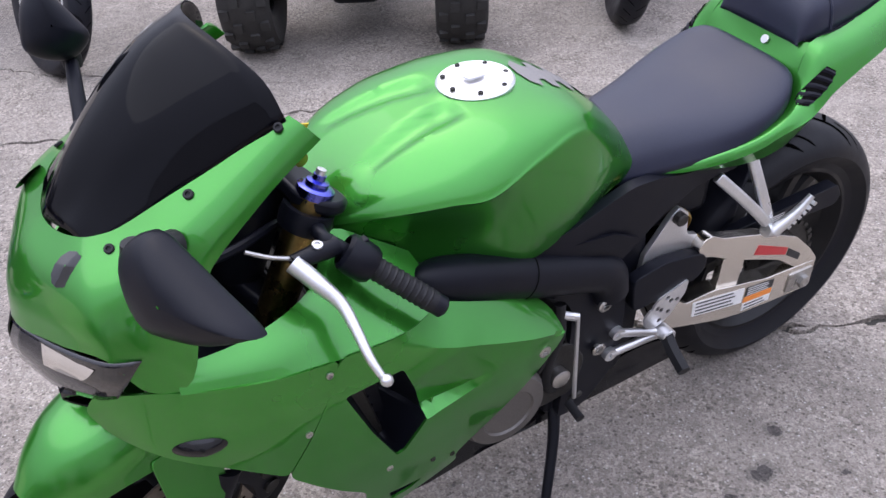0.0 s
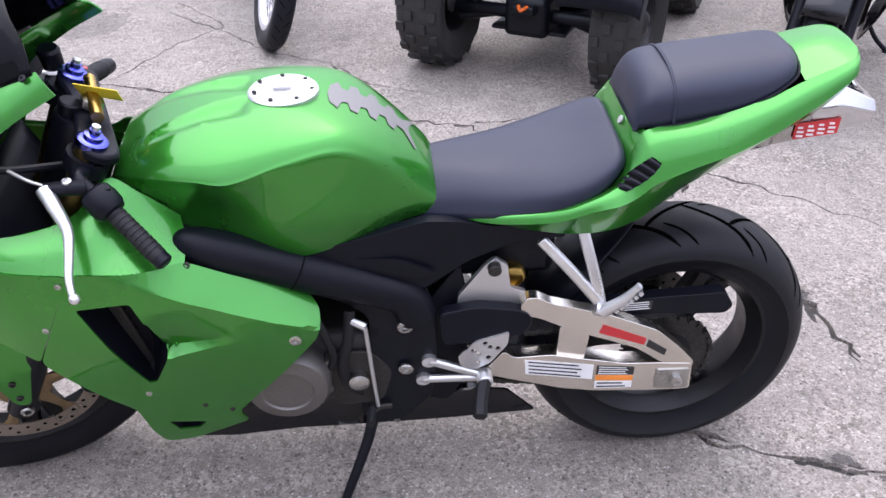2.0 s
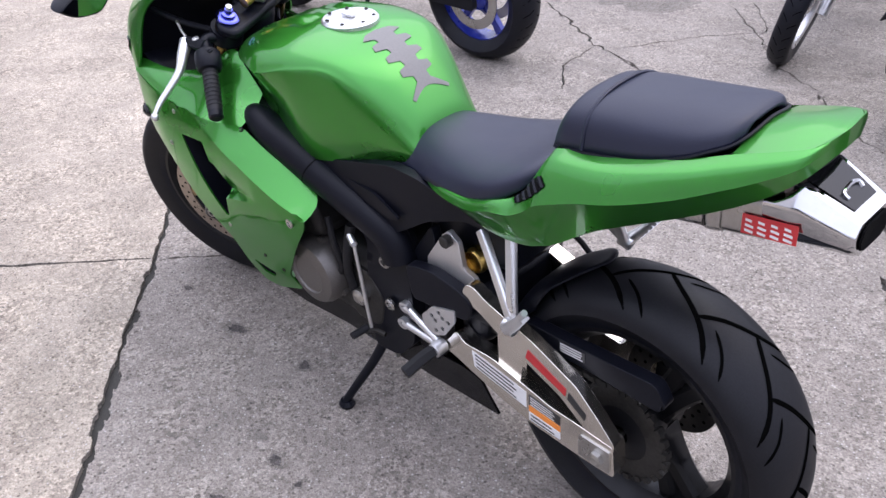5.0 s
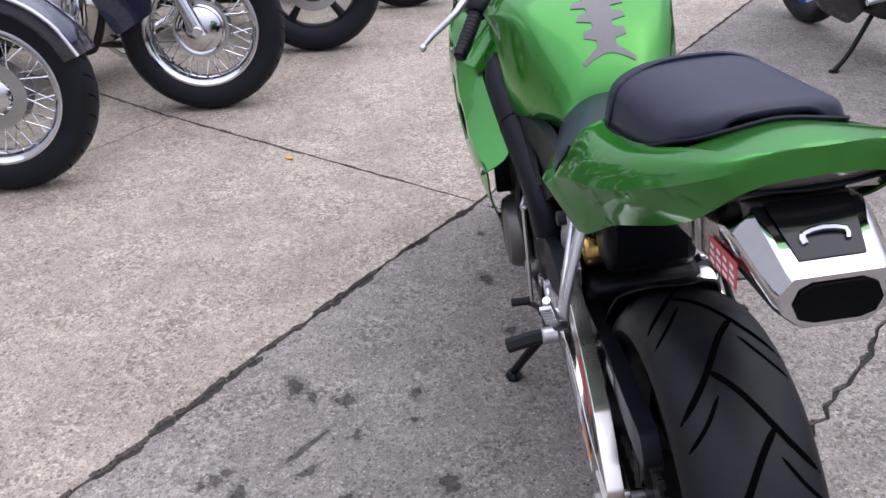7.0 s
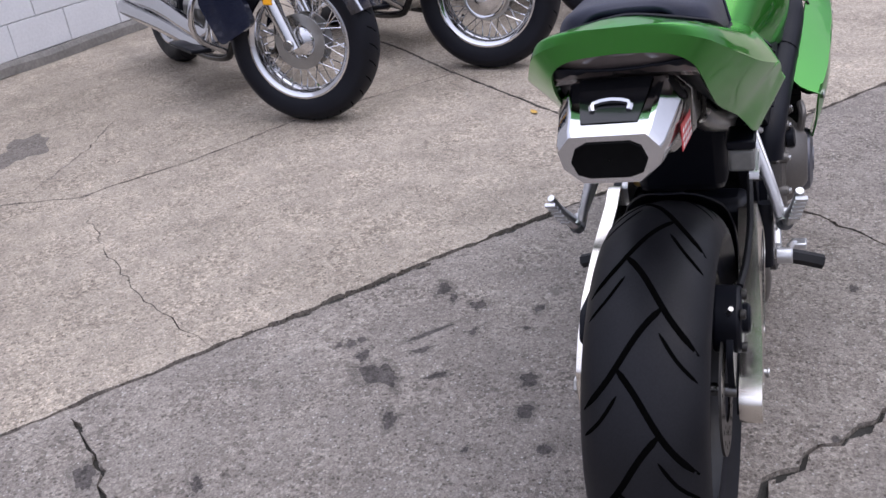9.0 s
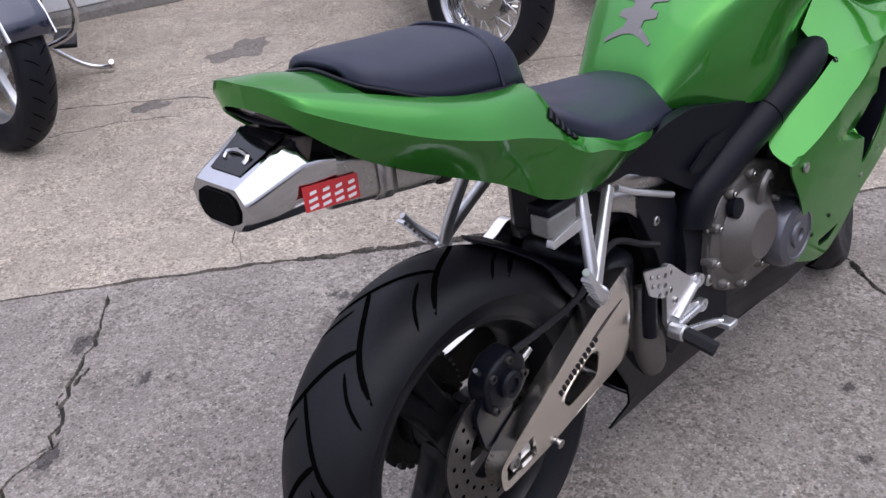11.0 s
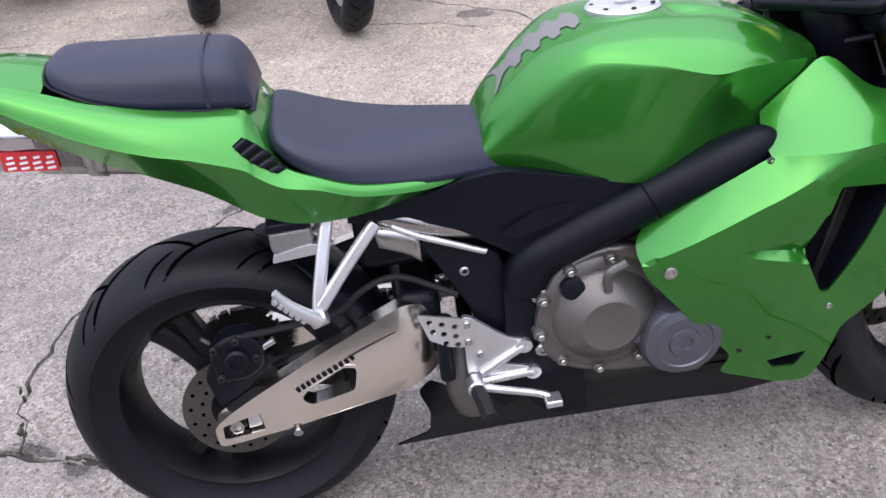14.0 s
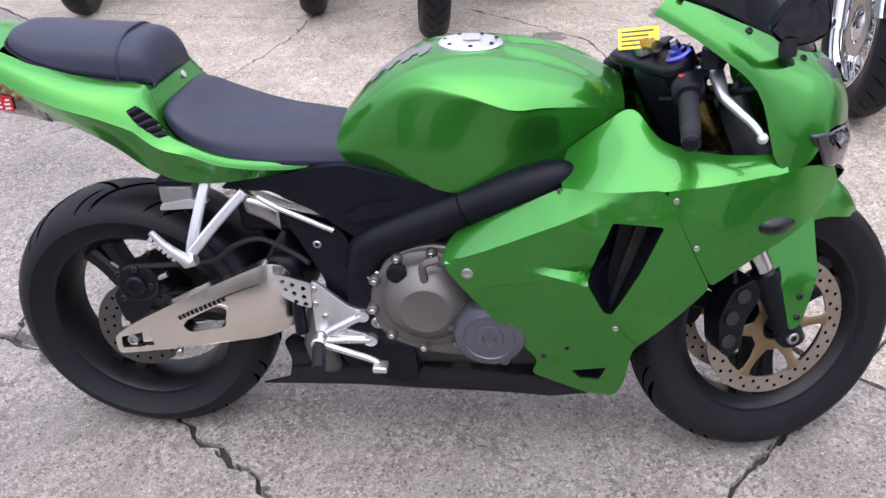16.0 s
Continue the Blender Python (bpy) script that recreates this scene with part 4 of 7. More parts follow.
for s in (1, -1):
    fair = part("side_fairing", sheet(SIDE, [DUCT, GILL], 0.009, lambda x, z: Vector((x, s * fair_y(x, z), z)), FOLDS), GREEN, bike, "green lower side fairing with an air duct", solid=0.004, sharp=26)
    part("duct_lining", surf([[(x, s * (fair_y(x, z) - 0.003), z) for x, z in DUCT + DUCT[:1]], [(0.8 * x + 0.2 * 1.05, s * (fair_y(x, z) - 0.05), z) for x, z in DUCT + DUCT[:1]], [(0.3 * x + 0.7 * 1.05, s * 0.15, 0.3 * z + 0.7 * 0.56) for x, z in DUCT + DUCT[:1]]], 1, 3), PLASTIC, fair)
    part("duct_insert", plate(rounded([(1.0, 0.47), (1.03, 0.645), (1.06, 0.648), (1.02, 0.46)], 0.006), [], s * 0.17, s * 0.182, 0.02), PLASTIC, fair)
    part("gill_lining", surf([[(x, s * (fair_y(x, z) - 0.003), z) for x, z in GILL + GILL[:1]], [(0.5 * x + 0.49, s * (fair_y(x, z) - 0.05), 0.5 * z + 0.14) for x, z in GILL + GILL[:1]]], 1, 3), PLASTIC, fair)
    part("fairing_bolt", bolt((0.747, s * fair_y(0.747, 0.54), 0.54), (0, s, 0), 0.011, 0.004), STEEL, fair)
    part("fairing_bolt", bolt((0.912, s * fair_y(0.912, 0.698), 0.697), (0, s, 0.6), 0.006, 0.003), DARK_METAL, fair)
    for x, z in ((0.93, 0.355), (0.885, 0.325)):
        part("fairing_clip", bolt((x, s * fair_y(x, z), z), (0, s, 0), 0.005, 0.003), DARK_METAL, fair)
    part("fairing_bolt", bolt((1.024, s * fair_y(1.024, 0.418), 0.418), (0, s, 0), 0.006, 0.003), STEEL, fair)
    nose = part("nose_fairing_side", sheet(NOSE_SIDE, [], 0.018, lambda x, z: Vector((x, s * FY(x, z), z))), GREEN, bike, "green front fairing panel with a turn signal plug", solid=0.004)
    for x, z in ((1.118, 0.7), (1.162, 0.61)):
        part("fairing_bolt", bolt((x, s * FY(x, z), z), (0, s, 0), 0.006, 0.003), STEEL, nose)
    sig = [[(1.305 + 0.034 * math.cos(q) * k, s * (FY(1.305 + 0.034 * math.cos(q) * k, 0.645) + 0.012 * (1 - k * k) + 0.001), 0.645 + 0.017 * math.sin(q) * k) for q in (2 * math.pi * i / 18 for i in range(18))] for k in (1, 0.85, 0.6, 0.3, 0.02)]
    part("signal_plug", grid(sig, True), GLOSS_BLACK, nose)
    # shoulder between the crease and the cockpit
    SHOULDER = [
        [(1.312, 0.236, 0.746), (1.31, 0.226, 0.758), (1.306, 0.212, 0.77)],
        [(1.2, 0.254, 0.724), (1.2, 0.232, 0.748), (1.2, 0.2, 0.765)],
        [(1.1, 0.25, 0.713), (1.1, 0.212, 0.748), (1.1, 0.165, 0.776)],
        [(1.04, 0.225, 0.709), (1.04, 0.178, 0.764), (1.045, 0.112, 0.818)],
        [(0.98, 0.207, 0.705), (0.985, 0.17, 0.748), (0.99, 0.12, 0.793)],
        [(0.915, 0.19, 0.698), (0.915, 0.162, 0.724), (0.925, 0.128, 0.748)],
    ]
    SHOULDER = [[(r[0][0], fair_y(r[0][0], min(r[0][2], 0.715)) - 0.003, r[0][2] + 0.002), *r[1:]] if r[0][0] < 1.12 else r for r in SHOULDER]
    part("inner_shoulder", surf([[(x, s * y, z) for x, y, z in r] for r in SHOULDER], 4, 5), GREEN, bike, "green inner fairing shoulder", solid=0.003)

# upper cowl
COWL = [
    ((1.095, 0.15, 1.032), (1.085, 0.162, 1.024), (1.075, 0.17, 1.013), (1.066, 0.173, 1.002)),
    ((1.18, 0.147, 0.997), (1.174, 0.17, 0.983), (1.168, 0.186, 0.964), (1.164, 0.191, 0.948)),
    ((1.26, 0.137, 0.962), (1.26, 0.178, 0.938), (1.255, 0.202, 0.91), (1.25, 0.21, 0.88)),
    ((1.315, 0.122, 0.932), (1.32, 0.182, 0.9), (1.31, 0.216, 0.84), (1.292, 0.232, 0.76)),
    ((1.34, 0.107, 0.92), (1.358, 0.17, 0.888), (1.356, 0.204, 0.835), (1.345, 0.22, 0.755)),
    ((1.36, 0.088, 0.912), (1.382, 0.142, 0.884), (1.388, 0.176, 0.848), (1.38, 0.198, 0.808)),
    ((1.38, 0.045, 0.902), (1.41, 0.08, 0.87), (1.426, 0.1, 0.83), (1.426, 0.112, 0.79)),
    ((1.388, 0, 0.9), (1.426, 0, 0.866), (1.453, 0, 0.817), (1.463, 0, 0.768)),
]
rows = [list(r) for r in COWL] + [[(x, -y, z) for x, y, z in r] for r in COWL[-2::-1]]
cowl = part("upper_cowl", surf(rows, 5, 5), GREEN, bike, "green nose cowl round a dark screen", solid=0.004)
for s in (1, -1):
    for p in ((1.113, 0.158, 1.024), (1.236, 0.152, 0.967), (1.335, 0.135, 0.915)):
        part("screen_bolt", bolt((p[0], s * p[1], p[2]), (0.3, s * 0.5, 0.8), 0.0065, 0.004), GRIP, cowl)
    part("marker_plug", surf([[(1.386 + 0.02 * math.cos(q) * k, s * (0.115 + 0.012 * math.sin(q) * k), 0.892 - 0.012 * math.cos(q) * k - 0.012 * math.sin(q) * k + 0.006 * (1 - k)) for q in (2 * math.pi * i / 12 for i in range(12))] for k in (1, 0.6, 0.05)], 1, 1, True), SMOKE, cowl)
    head = surf([[(1.343, s * 0.219, 0.806), (1.381, s * 0.199, 0.805), (1.427, s * 0.113, 0.788), (1.463, s * 0.01, 0.764)], [(1.362, s * 0.216, 0.78), (1.396, s * 0.188, 0.77), (1.44, s * 0.11, 0.752), (1.475, s * 0.01, 0.735)], [(1.38, s * 0.198, 0.742), (1.405, s * 0.168, 0.728), (1.442, s * 0.1, 0.712), (1.472, s * 0.01, 0.7)]], 4, 4)
    lens = part("headlight", head, HEAD_LENS, cowl, "clear headlight lens over a dark reflector", solid=0.003)
    part("reflector", surf([[(1.395, s * 0.186, 0.789), (1.418, s * 0.14, 0.784), (1.44, s * 0.09, 0.778)], [(1.405, s * 0.18, 0.776), (1.428, s * 0.135, 0.77), (1.444, s * 0.1, 0.766)], [(1.412, s * 0.17, 0.766), (1.432, s * 0.13, 0.757), (1.446, s * 0.105, 0.756)]], 3, 3), CHROME, lens, "bright chrome reflector")
part("chin_duct", surf([[(1.385, y * 1.0, 0.735), (1.44, y * 0.7, 0.705), (1.41, y * 0.65, 0.66), (1.33, y * 0.8, 0.62)] for y in (0.17, 0.1, 0, -0.1, -0.17)], 4, 4), GLOSS_BLACK, cowl, solid=0.003)
SCREEN = [
    ((1.1, 0.154, 1.028), (1.2, 0.147, 0.984), (1.29, 0.132, 0.94), (1.335, 0.116, 0.918), (1.359, 0.094, 0.908)),
    ((1.112, 0.125, 1.07), (1.195, 0.12, 1.035), (1.275, 0.106, 0.985), (1.335, 0.086, 0.938), (1.37, 0.065, 0.912)),
    ((1.14, 0.08, 1.1), (1.205, 0.078, 1.072), (1.275, 0.07, 1.02), (1.335, 0.055, 0.955), (1.38, 0.035, 0.906)),
    ((1.165, 0, 1.118), (1.225, 0, 1.09), (1.285, 0, 1.035), (1.345, 0, 0.967), (1.388, 0, 0.903)),
]
rows = [list(r) for r in SCREEN] + [[(x, -y, z) for x, y, z in r] for r in SCREEN[-2::-1]]
part("windscreen", surf(rows, 4, 4), TINT, cowl, "dark tinted double-bubble windscreen", solid=0.003)
dash = part("instrument_panel", surf([[(1.2, y, 0.9), (1.23, y, 0.945), (1.27, y, 0.965), (1.3, y, 0.93)] for y in (-0.11, -0.06, 0, 0.06, 0.11)], 3, 4), PLASTIC, bike, "black instrument panel", solid=0.01)
for y, r in ((0.03, 0.042), (-0.045, 0.03)):
    part("gauge", disc(r, 0.012, (1.222, y, 0.935), (-0.75, 0, 0.66), 28), GLOSS_BLACK, dash)
part("cockpit_lining", surf([[(1.3, y, 0.76 + abs(y) * 0.1), (1.22, y * 0.85, 0.68), (1.1, y * 0.7, 0.66)] for y in (-0.21, -0.1, 0, 0.1, 0.21)], 3, 4), PLASTIC, bike, "black inner cockpit lining", solid=0.003)
part("nose_bulkhead", surf([[(1.345, y, 0.7), (1.345, y, 0.8), (1.325, y * 0.92, 0.87), (1.3, y * 0.8, 0.93)] for y in (-0.2, -0.1, 0, 0.1, 0.2)], 3, 4), PLASTIC, bike, "black inner nose panel", solid=0.003)
for s in (1, -1):
    part("cowl_stay", tube([(1.1, s * 0.06, 0.82), (1.2, s * 0.13, 0.85), (1.28, s * 0.17, 0.88)], 0.007, 8), FRAME_BLACK, bike)


def mirror(base, joint, tip, up, h, glass):
    """A black mirror on a stem; the housing is a rounded shell with a glass set into its rear face."""
    base, joint, tip = Vector(base), Vector(joint), Vector(tip)
    stem = part("mirror_stem", tube([base, base.lerp(joint, 0.5) + Vector((0, 0, 0.006)), joint], 0.012, 10, r1=0.0095), PLASTIC, bike, "black mirror stem")
    part("mirror_boot", lathe([(0.019, -0.008), (0.018, 0.004), (0.013, 0.012), (1e-7, 0.014)], base, joint - base, 16, False), GRIP, stem)
    part("mirror_pivot", lathe([(0.014, -0.014), (0.015, 0.0), (0.012, 0.014), (1e-7, 0.014)], joint, (0, 0, 1), 14, False), GRIP, stem)
    a = tip - joint
    v = Vector(up) - a * (Vector(up).dot(a) / a.dot(a))
    v = v.normalized() * h
    n = a.cross(v).normalized()
    n *= 1 if n.x > 0 else -1
    out = [(0.0, 0.05), (0.17, 0.42), (0.4, 0.34), (0.7, 0.17), (1.0, 0.0), (0.97, -0.1), (0.75, -0.38), (0.5, -0.55), (0.27, -0.62), (0.08, -0.36)]
    shape = lambda k, d: [joint + a * (0.48 + (u - 0.48) * k) + v * (-0.08 + (w + 0.08) * k) + n * d for u, w in out]
    rows = [shape(k, d) for k, d in ((0.94, -0.004), (1.0, 0.0), (1.01, 0.012), (0.93, 0.026), (0.72, 0.038), (0.4, 0.045), (0.03, 0.047))]
    shell = part("mirror_housing", surf(rows, 3, 3, True), PLASTIC, stem, "black mirror housing")
    part("mirror_glass", grid([shape(k, -0.003) for k in (0.93, 0.5, 0.02)], True), glass, shell, "mirror glass")


mirror((1.277, 0.19, 0.933), (1.32, 0.222, 0.962), (1.239, 0.398, 0.95), (-0.35, 0, 0.94), 0.102, MIRROR)
# right mirror: its dark reflection comes from the glass colour
mirror((1.297, -0.162, 0.912), (1.275, -0.272, 0.972), (1.292, -0.3, 1.085), (-1, 0, 0.2), 0.085, DARK_MIRROR)

# frame: spars, pivot plates and side covers
SPAR = rounded([(1.0, 0.735), (0.96, 0.745), (0.9, 0.715), (0.72, 0.632), (0.6, 0.578), (0.54, 0.555), (0.505, 0.5), (0.5, 0.38), (0.51, 0.28), (0.56, 0.21), (0.63, 0.21), (0.625, 0.3), (0.62, 0.5), (0.66, 0.535), (0.92, 0.655)], 0.018)
COVER = rounded([(0.93, 0.705), (0.83, 0.68), (0.74, 0.668), (0.65, 0.69), (0.52, 0.72), (0.46, 0.712), (0.4, 0.695), (0.3, 0.688), (0.26, 0.662), (0.36, 0.655), (0.45, 0.62), (0.53, 0.56), (0.6, 0.578), (0.72, 0.632), (0.9, 0.715)], 0.014)


def spar_y(x, z):
    return 0.035 * max(0, min(1, (x - 0.55) / 0.35)) + 0.02 * max(0, min(1, (0.55 - z) / 0.1))


for s in (1, -1):
    spar = part("frame_spar", plate(SPAR, [], s * 0.085, s * 0.122, 0.03, lambda x, z: s * spar_y(x, z)), FRAME_BLACK, bike, "black twin-spar frame beam", bevel=0.012, segs=3)
    beam = spindle([(0.942, s * 0.16, 0.718), (0.938, s * 0.161, 0.717), (0.922, s * 0.162, 0.714), (0.9, s * 0.163, 0.707), (0.86, s * 0.164, 0.691), (0.8, s * 0.159, 0.664), (0.725, s * 0.15, 0.628), (0.62, s * 0.139, 0.58), (0.555, s * 0.133, 0.545), (0.535, s * 0.13, 0.49)], [0.003, 0.014, 0.026, 0.034, 0.039, 0.04, 0.04, 0.039, 0.038, 0.035])
    part("beam_cover", beam, PLASTIC, spar, "black rounded beam cover")
    part("beam_seam", lathe([(0.0405, -0.0015), (0.0412, 0), (0.0405, 0.0015)], (0.74, s * 0.152, 0.635), (0.9, 0, 0.43), 20), MATTE_BLACK, spar)
    for z in (0.482, 0.37):
        b = part("pivot_bolt", bolt((0.556, s * 0.15, z), (0, s, 0), 0.014, 0.008), STEEL, spar)
    part("side_cover", plate(COVER, [], s * 0.1, s * 0.122, 0.03, lambda x, z: s * 0.03 * max(0, min(1, (x - 0.35) / 0.3))), PLASTIC, bike, "black side cover under the seat", bevel=0.009)
    blade = [(0.66, 0.655), (0.56, 0.645), (0.5, 0.61), (0.53, 0.6), (0.6, 0.62)]
    part("cover_rib", plate(rounded(blade, 0.01), [], s * 0.145, s * 0.151, 0.02), PLASTIC, bike, bevel=0.003)
    part("cover_bolt", bolt((0.535, s * 0.13, 0.595), (0, s, 0), 0.007, 0.004), DARK_METAL, bike)
part("steering_head", lathe([(0.045, -0.09), (0.05, -0.08), (0.05, 0.08), (0.045, 0.09), (1e-7, 0.09)], (1.13, 0, 0.8), AXIS, 24, False), FRAME_BLACK, bike)

# engine
part("crankcase", box(0.58, 0.95, -0.14, 0.14, 0.25, 0.45), ENGINE_DARK, bike, "dark oily engine crankcase", bevel=0.03)
part("cylinder_block", moved(box(-0.09, 0.09, -0.16, 0.16, 0, 0.24), Matrix.Translation((0.83, 0, 0.42)) @ Matrix.Rotation(radians(25), 4, "Y")), ENGINE_DARK, bike, bevel=0.02)
rad = part("radiator", moved(box(-0.015, 0.015, -0.19, 0.19, 0, 0.34), Matrix.Translation((1.0, 0, 0.36)) @ Matrix.Rotation(radians(15), 4, "Y")), DARK_METAL, bike, "black radiator core", bevel=0.004)
for k in range(14):
    part("radiator_fin", moved(box(-0.018, 0.018, -0.185, 0.185, 0, 0.004), Matrix.Translation((1.0, 0, 0.36)) @ Matrix.Rotation(radians(15), 4, "Y") @ Matrix.Translation((0, 0, 0.02 + k * 0.023))), FRAME_BLACK, rad)
# right: clutch and ignition covers
C = Vector((0.66, -0.14, 0.432))
big = part("clutch_cover", lathe([(0.112, 0), (0.112, 0.02), (0.104, 0.025), (0.09, 0.027), (0.086, 0.036), (0.052, 0.066), (0.048, 0.068), (0.045, 0.067), (1e-7, 0.067)], C, (0, -1, 0), 44, False), ENGINE, bike, "bronze-grey clutch cover")
for k in range(10):
    q = 2 * math.pi * k / 10 + 0.2
    p = C + Vector((math.cos(q) * 0.112, -0.004, math.sin(q) * 0.112))
    lug = part("bolt_lug", lathe([(0.011, 0), (0.011, 0.026), (0.008, 0.03), (1e-7, 0.03)], p, (0, -1, 0), 12, False), ENGINE, big)
    part("cover_bolt", bolt(p + Vector((0, -0.03, 0)), (0, -1, 0), 0.006, 0.005), STEEL, lug)
part("oil_filler", lathe([(0.02, 0), (0.02, 0.014), (0.014, 0.016), (1e-7, 0.016)], C + Vector((-0.055, -0.03, 0.07)), (0, -1, 0.1), 18, False), FRAME_BLACK, big)
part("clutch_arm", tube([C + Vector((0.0, -0.055, 0.065)), C + Vector((0.0, -0.06, 0.1)), C + Vector((0.03, -0.055, 0.112))], 0.008, 8), ENGINE, big)
D = Vector((0.782, -0.16, 0.378))
ign = part("ignition_cover", lathe([(0.072, 0), (0.072, 0.04), (0.066, 0.052), (0.05, 0.058), (0.048, 0.055), (0.028, 0.055), (0.026, 0.06), (0.014, 0.06), (0.012, 0.055), (1e-7, 0.055)], D, (0, -1, 0), 40, False), GREY_COVER, bike, "blue-grey round ignition cover")
for k in range(3):
    q = 2 * math.pi * k / 3 + 0.9
    p = D + Vector((math.cos(q) * 0.074, -0.01, math.sin(q) * 0.074))
    part("bolt_lug", lathe([(0.01, 0), (0.01, 0.026), (1e-7, 0.03)], p, (0, -1, 0), 12, False), GREY_COVER, ign)
part("case_flange", plate(rounded([(0.56, 0.34), (0.54, 0.43), (0.58, 0.53), (0.66, 0.565), (0.78, 0.54), (0.86, 0.44), (0.86, 0.34), (0.8, 0.29), (0.65, 0.3)], 0.04), [], -0.135, -0.16, 0.05), ENGINE, bike, bevel=0.006)
# left: generator cover, shift linkage, hoses
L = Vector((0.778, 0.135, 0.368))
gen = part("generator_cover", lathe([(0.082, 0), (0.082, 0.045), (0.074, 0.06), (0.05, 0.066), (0.047, 0.062), (1e-7, 0.062)], L, (0, 1, 0), 40, False), ENGINE, bike, "bronze-grey generator cover")
for k in range(7):
    q = 2 * math.pi * k / 7
    p = L + Vector((math.cos(q) * 0.082, 0.0, math.sin(q) * 0.082))
    part("bolt_lug", lathe([(0.009, 0), (0.009, 0.03), (1e-7, 0.033)], p, (0, 1, 0), 10, False), ENGINE, gen)
part("coolant_hose", tube([(0.655, 0.15, 0.53), (0.66, 0.165, 0.47), (0.675, 0.16, 0.4), (0.665, 0.15, 0.33), (0.64, 0.14, 0.3)], 0.011, 10), GRIP, bike)
part("shift_rod", tube([(0.628, 0.17, 0.5), (0.612, 0.17, 0.285)], 0.0042, 8), SILVER, bike, "silver gear shift rod")
part("shift_arm", tube([(0.652, 0.16, 0.51), (0.628, 0.17, 0.502)], 0.008, 8), SILVER, bike)
part("sprocket_cover", plate(rounded([(0.6, 0.28), (0.58, 0.36), (0.62, 0.42), (0.7, 0.42), (0.72, 0.33), (0.68, 0.27)], 0.02), [], 0.125, 0.15, 0.04), DARK_METAL, bike, bevel=0.006)
part("wiring_loom", tube([(0.72, 0.16, 0.53), (0.7, 0.17, 0.48), (0.69, 0.165, 0.42), (0.71, 0.16, 0.38)], 0.008, 8), GRIP, bike)
part("shift_shaft", lathe([(0.02, 0), (0.02, 0.02), (0.012, 0.026), (1e-7, 0.026)], (0.645, 0.148, 0.35), (0, 1, 0), 18, False), STEEL, bike)

# belly pan
PAN = [
    (0.4, (0.0, 0.165), (0.08, 0.168), (0.104, 0.182)),
    (0.6, (0.0, 0.15), (0.085, 0.155), (0.11, 0.178)),
    (0.8, (0.0, 0.15), (0.085, 0.155), (0.116, 0.182)),
    (0.95, (0.0, 0.155), (0.08, 0.165), (0.13, 0.2)),
]
pan = part("belly_pan", surf(halves(PAN), 4, 4), GLOSS_BLACK, bike, "gloss black belly pan", solid=0.003)
PAN_R = rounded([(0.281, 0.173), (0.348, 0.193), (0.355, 0.235), (0.338, 0.28), (0.362, 0.298), (0.41, 0.272), (0.46, 0.255), (0.6, 0.246), (0.78, 0.247), (0.93, 0.247), (1.0, 0.2), (0.9, 0.176), (0.7, 0.172), (0.5, 0.178), (0.4, 0.176)], 0.008)
PAN_L = rounded([(0.29, 0.188), (0.352, 0.246), (0.406, 0.252), (0.6, 0.24), (0.78, 0.25), (0.93, 0.247), (1.0, 0.2), (0.9, 0.18), (0.7, 0.172), (0.5, 0.176)], 0.008)
for s, outline in ((-1, PAN_R), (1, PAN_L)):
    part("pan_side", plate(outline, [], s * 0.112, s * 0.118, 0.03, lambda x, z: s * (0.03 * max(0, (x - 0.75) / 0.25) - 0.25 * max(0.0, z - 0.2))), GLOSS_BLACK, pan, bevel=0.002)
part("pan_keel", surf(halves([(0.95, (0.0, 0.155), (0.08, 0.165), (0.13, 0.2)), (1.03, (0.0, 0.19), (0.07, 0.2), (0.12, 0.24))]), 4, 4), GREEN, bike, solid=0.003)

# swingarm: boxed right arm, braced left arm
ARM_R = rounded([(-0.042, 0.272), (-0.044, 0.318), (0.0, 0.345), (0.27, 0.465), (0.335, 0.492), (0.368, 0.482), (0.398, 0.41), (0.386, 0.335), (0.3, 0.306), (0.09, 0.28)], 0.014)
SLOT = rounded([(0.13, 0.343), (0.142, 0.357), (0.215, 0.394), (0.238, 0.388), (0.228, 0.34), (0.147, 0.326)], 0.01)
WINDOW = rounded([(-0.03, 0.288), (-0.028, 0.316), (0.046, 0.33), (0.05, 0.29)], 0.005)


def arm_bend(x, z):
    """The flank is slightly crowned, and its front end rolls inwards to the pivot."""
    mid = 0.295 + 0.3 * (x + 0.04)
    roll = max(0.0, (x - 0.325) / 0.075)
    return 0.006 * ((z - mid) / 0.06) ** 2 * min(1, max(0.2, x / 0.2)) + 0.045 * roll ** 1.6


arm = part("swingarm", plate(ARM_R, [SLOT, WINDOW], -0.104, -0.138, 0.014, arm_bend), ALU, bike, "brushed champagne aluminium swingarm", bevel=0.007, segs=3)
lip = [(0.184 + (x - 0.184) * 1.1, 0.36 + (z - 0.36) * 1.16) for x, z in SLOT]
part("slot_lip", plate(lip, [SLOT], -0.1355, -0.1395, 0.014, arm_bend), ALU, arm, bevel=0.001)
part("slot_lining", grid([[(x, -0.136 + arm_bend(x, z), z) for x, z in SLOT], [(x, -0.105, z) for x, z in SLOT]], True), DARK_METAL, arm)
# the crease's shaded line, put in as a thin black bar
part("arm_crease_shade", tube([(0.225, -0.1372, 0.412), (0.27, -0.1368, 0.43), (0.315, -0.1345, 0.446)], 0.0012, 5), FRAME_BLACK, arm)
